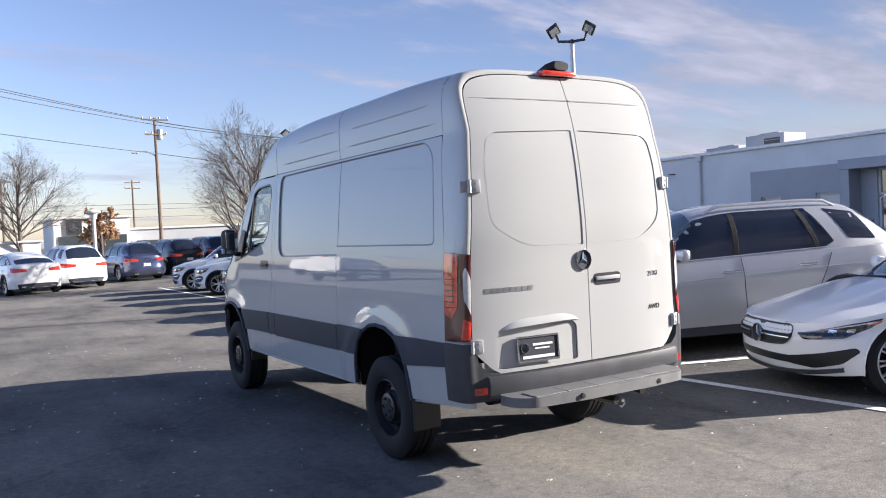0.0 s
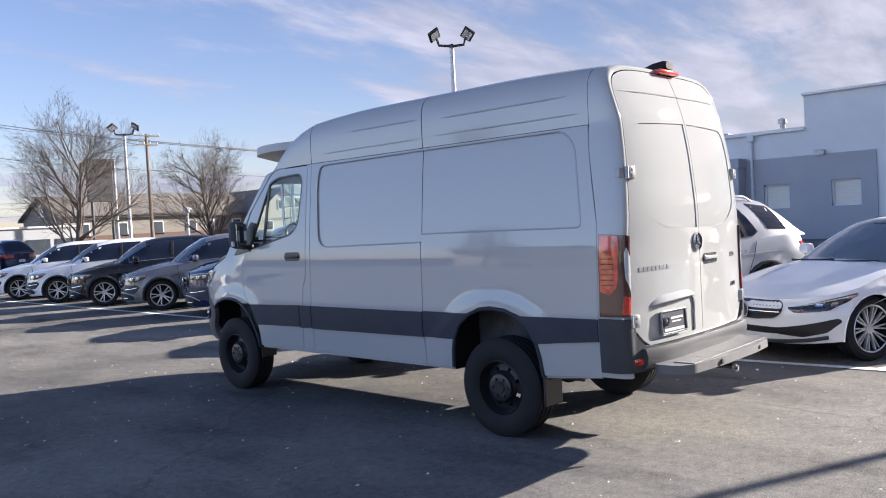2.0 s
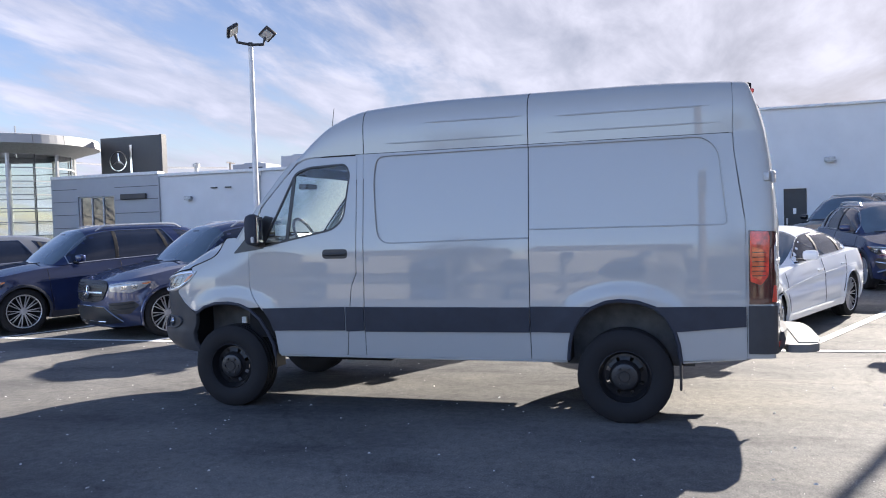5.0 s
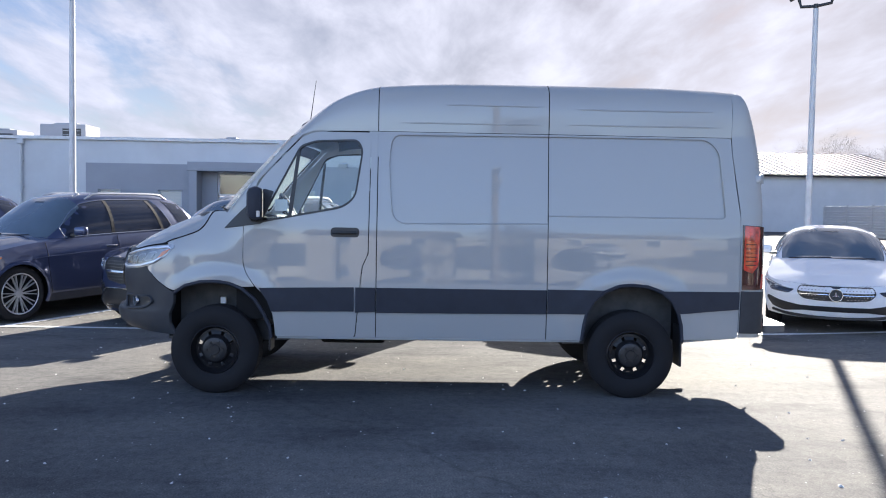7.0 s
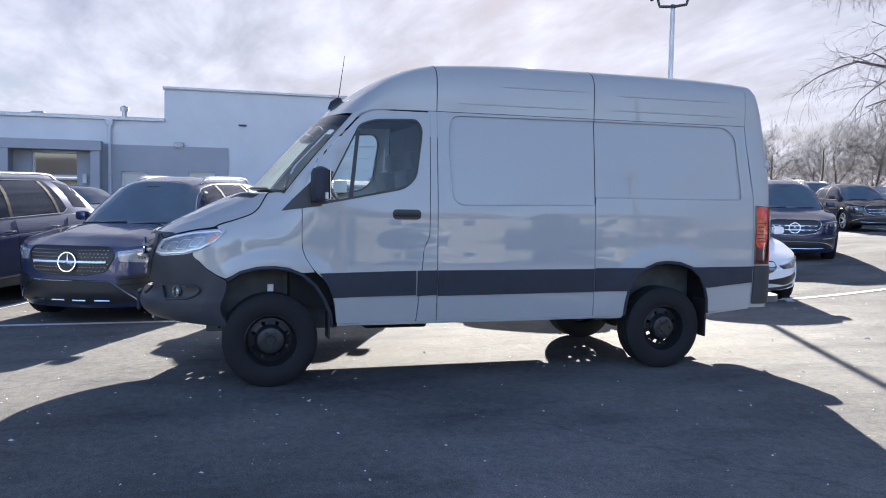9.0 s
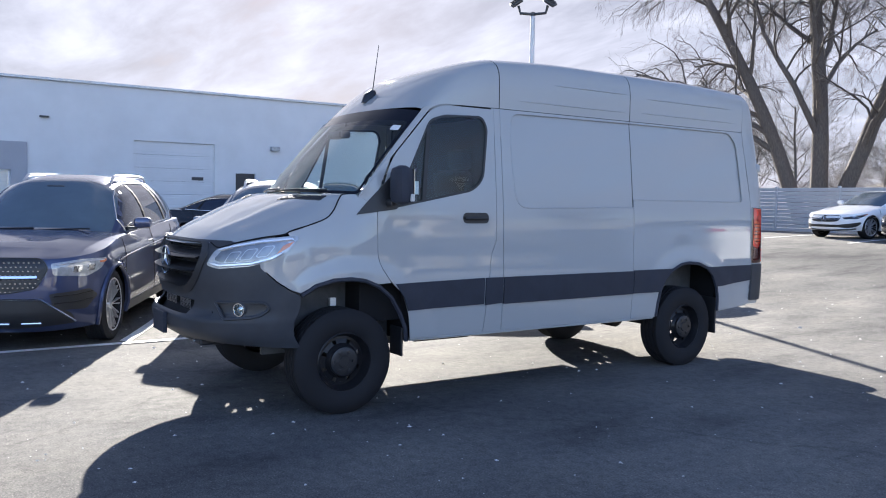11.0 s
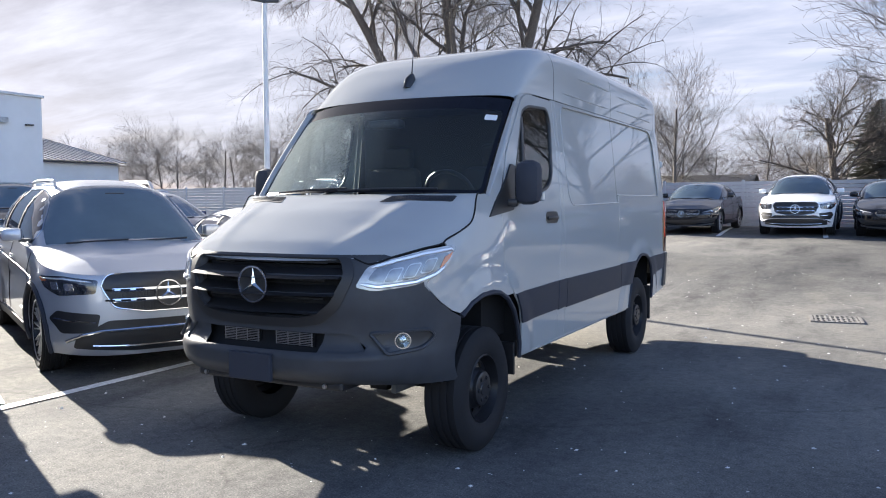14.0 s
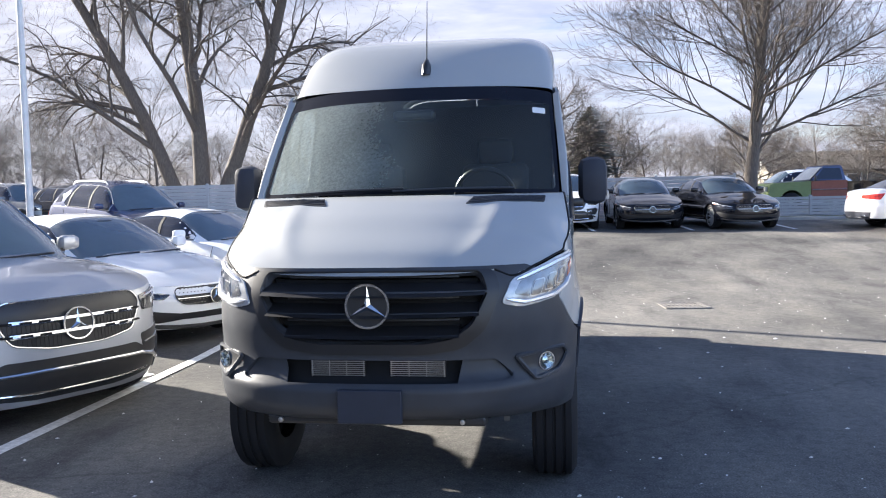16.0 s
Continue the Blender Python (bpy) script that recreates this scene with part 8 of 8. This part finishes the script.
utility_pole(10.6, 60.0, 11.3, ((0.15, 2.0), (1.3, 1.6)), True)
utility_pole(27.3, 60.0, 9.9, ((0.15, 2.2), (0.9, 1.8)))
utility_pole(1.5, 95.0, 9.5, ((0.3, 2.0),))
utility_pole(18.0, 110.0, 10.0, ((0.3, 2.0), (1.1, 2.0)))
utility_pole(-60.0, 52.0, 11.5, ((0.15, 2.0),))


def wire(a, b, sag):
    a, b = Vector(a), Vector(b)
    pts = [a.lerp(b, k / 16) - Vector((0, 0, sag * 4 * (k / 16) * (1 - k / 16))) for k in range(17)]
    tagged(Build().tube(pts, 0.028, 4).make("overhead_wire", "tower"), "sagging dark overhead wire between poles", "wire", "overhead wires")


for dx, z in ((-0.9, 10.6), (0.0, 10.7), (0.9, 10.6), (0.1, 8.2)):
    wire((-26 + dx, 19 - dx, z + 0.9), (10.6 + dx, 60, z + 0.5), 0.5)
    wire((10.6 + dx, 60, z + 0.5), (27.3 + dx, 60, z - 0.9), 0.25)
    wire((27.3 + dx, 60, z - 0.9), (95.0 + dx, 64, z), 1.0)
utility_pole(-60.0, 94.0, 8.0, ((0.3, 2.0),))
utility_pole(85.0, 106.0, 8.0, ((0.3, 2.0),))
utility_pole(95.0, 64.0, 11.0, ((0.15, 2.0),))
for z in (6.6, 7.2, 5.6):
    wire((-60, 94, z), (85, 106, z), 0.6)


def globe_lamp(x, y, h):
    g = empty("post_lamp", Matrix.Translation((x, y, ground_z(x, y))), "white lamp post with a mushroom head", "street lamp", "mushroom lamp posts")
    Build().tube([(0, 0, 0), (0, 0, h)], 0.10, 10).make("post", "wall_white", g, smooth=True)
    Build().lathe([(h - 0.35, 0.16), (h - 0.05, 0.22), (h, 0.42), (h + 0.1, 0.38), (h + 0.2, 0.02)], 16, None, "z").make("head", "wall_white", g, smooth=True)


globe_lamp(3.45, 44.0, 3.6)
globe_lamp(29.5, 58.0, 3.4)


# ---- old pickup behind the low wall ----
def pickup(m):
    t = empty("pickup_truck", m, "old patchwork pickup truck in orange, green and black", "pickup truck")
    side_on = Matrix(((0, 0, 1, -0.93), (1, 0, 0, 0), (0, 1, 0, 0), (0, 0, 0, 1)))

    def slab(name, outline, mat, wide=1.86, x0=0.0):
        b = Build().prism(outline, wide, Matrix.Translation((x0, 0, 0)) @ side_on)
        return b.make(name, mat, t)

    def arch(yc):
        return [(yc + 0.46 * math.cos(a), 0.40 + 0.46 * math.sin(a)) for a in [math.pi * k / 10 for k in range(11)]]

    slab("bed", [(-0.62, 0.50), (-0.62, 1.16), (-2.75, 1.14), (-2.80, 0.55)] + arch(-1.65)[::-1], "black_paint")
    slab("cab_lower", rounded([(-0.60, 0.48), (0.72, 0.48), (0.72, 1.18), (-0.60, 1.20)], 0.03), "orange_paint")
    slab("front_wing", [(0.74, 0.50)] + arch(1.45)[::-1] + [(2.22, 0.52), (2.30, 0.70), (2.28, 1.06), (2.15, 1.12), (0.74, 1.18)], "green_paint")
    slab("bonnet", rounded([(0.76, 1.19), (2.10, 1.125), (2.10, 1.15), (0.76, 1.25)], 0.01), "lead_paint", 1.5, 0.18)
    Build().rings([[(-0.86, y0, 1.20), (-0.72, y1, 1.70), (-0.62, y1, 1.76), (0.62, y1, 1.76), (0.72, y1, 1.70), (0.86, y0, 1.20)] for y0, y1 in ((-0.58, -0.48), (0.74, 0.22))]).make("cab_roof", "graphite_paint", t)
    for sd in (1, -1):
        Build().add([(sd * 0.868, -0.45, 1.24), (sd * 0.868, 0.58, 1.24), (sd * 0.745, 0.22, 1.66), (sd * 0.745, -0.40, 1.66)], [(0, 1, 2, 3) if sd > 0 else (3, 2, 1, 0)]).make("side_window", "tint", t)
        Build().tube([(sd * 0.95, -0.56, 0.86), (sd * 0.95, 0.70, 0.86)], 0.018, 6).make("side_trim", "chrome", t)
        Build().box((sd * 1.02, 0.62, 1.28), (0.10, 0.08, 0.20), bevel=0.02).make("wing_mirror", "black", t)
        Build().box((sd * 0.68, 2.32, 0.90), (0.22, 0.06, 0.18), bevel=0.02).make("headlamp", "lamp_lens", t)
    Build().add([(-0.80, 0.745, 1.24), (0.80, 0.745, 1.24), (0.66, 0.26, 1.70), (-0.66, 0.26, 1.70)], [(0, 1, 2, 3)]).make("windscreen", "shield", t)
    Build().box((0, 2.31, 0.90), (1.05, 0.06, 0.26), bevel=0.02).make("grille", "chrome", t)
    Build().box((0, 2.38, 0.60), (1.9, 0.12, 0.20), bevel=0.04).make("front_bumper", "chrome", t)
    Build().box((0, -2.84, 0.60), (1.8, 0.12, 0.18), bevel=0.04).make("rear_bumper", "chrome", t)
    Build().box((0, -0.2, 0.52), (1.5, 4.8, 0.16)).make("chassis", "dark", t)
    for s in (-1, 1):
        for y in (1.45, -1.65):
            wheel(t, s * 0.82, y, 0.38, s, 0.38, 0.24, 0.2, "five")


pickup(pose(-11.0, -24.4, 0.80, 0, 0, -84))
park("suv", "white_paint", (-8.1, -26.3), -84, "white sport utility car with a chrome grille beyond the low wall", "suv", "cars beyond the wall")


# ---- litter and grit on the asphalt ----
def make_litter():
    r = random.Random(12)
    b = Build()
    for k in range(1300):
        x, y = r.uniform(-7, 4.5), r.uniform(-8, 10)
        s = 0.005 + 0.015 * r.random() ** 3
        if r.random() < 0.03:
            s *= 2.2
        a = r.random() * math.pi
        c, q = math.cos(a) * s, math.sin(a) * s
        z = ground_z(x, y)
        b.add([(x - c, y - q, z), (x + q * 0.6, y - c * 0.6, z), (x + c, y + q, z), (x - q * 0.6, y + c * 0.6, z), (x, y, z + s * 0.5)], [(0, 1, 4), (1, 2, 4), (2, 3, 4), (3, 0, 4)])
    tagged(b.make("grit", "litter"), "pale grit and scraps on the asphalt", "grit", kind="stuff")


make_litter()


# ---- west side: what the van's flank and glass mirror ----
for x, y, turn in ((-13.4, 29.1, 53), (-17.0, 40.5, 53), (40.0, -9.5, 155)):
    twin = copy_thing(van, pose(x, y, ground_z(x, y), 0, 0, turn) @ Matrix.Diagonal((1, 1, 1 if x < 0 else 0.9, 1)))
    tagged(twin, "white high-roof cargo van with dark cladding", "van", "white cargo vans")
    for p in twin.children_recursive:
        if p.type == "MESH" and p.material_slots and p.material_slots[0].material == MAT["van_paint"]:
            p.material_slots[0].link = "OBJECT"
            p.material_slots[0].material = MAT["white_paint"]
for k, (y, sx, h, rise) in enumerate(((-24, 9, 3.0, 2.4), (-10, 10, 3.0, 2.6), (4.5, 9, 3.1, 2.7), (18, 11, 3.0, 2.5), (33, 9, 3.2, 2.8))):
    gable_house(-46.0 - (k % 2) * 2, y, sx, 8, h, rise, 90, wall="siding", wins=2, brick=False, label="beige house with a brown gabled roof across the road")
for k in range(4):
    park("suv" if k % 2 else "sedan", ("white_paint", "graphite_paint")[k // 2], (-38.0, -20.0 + 11.5 * k), -90, "parked car across the road on the west side", "car", "cars across the road")
utility_pole(-24.0, -0.8, 8.5, ((0.3, 2.2), (1.1, 2.0)))
globe_lamp(-21.0, -11.5, 6.2)
for k, (x, y) in enumerate(((-34, -30), (-36, -3), (-35, 12), (-33, 27))):
    copy_thing(treeS, pose(x, y, ground_z(x, y), 0, 0, 70 * k) @ Matrix.Diagonal((0.8, 0.8, 0.9, 1)))
# unseen pale ground, added to bounce light onto the van's shaded flank
bounce_ground = grid_sheet("pavement_west", lambda u, v: Vector((-11 - 29 * u, -12 + 74 * v, ground_z(-11 - 29 * u, -12 + 74 * v) + 0.006)), 14, 36, "concrete", None)
tagged(bounce_ground, "unseen pale ground added on the west side to bounce light onto the van", "pavement", kind="structure")
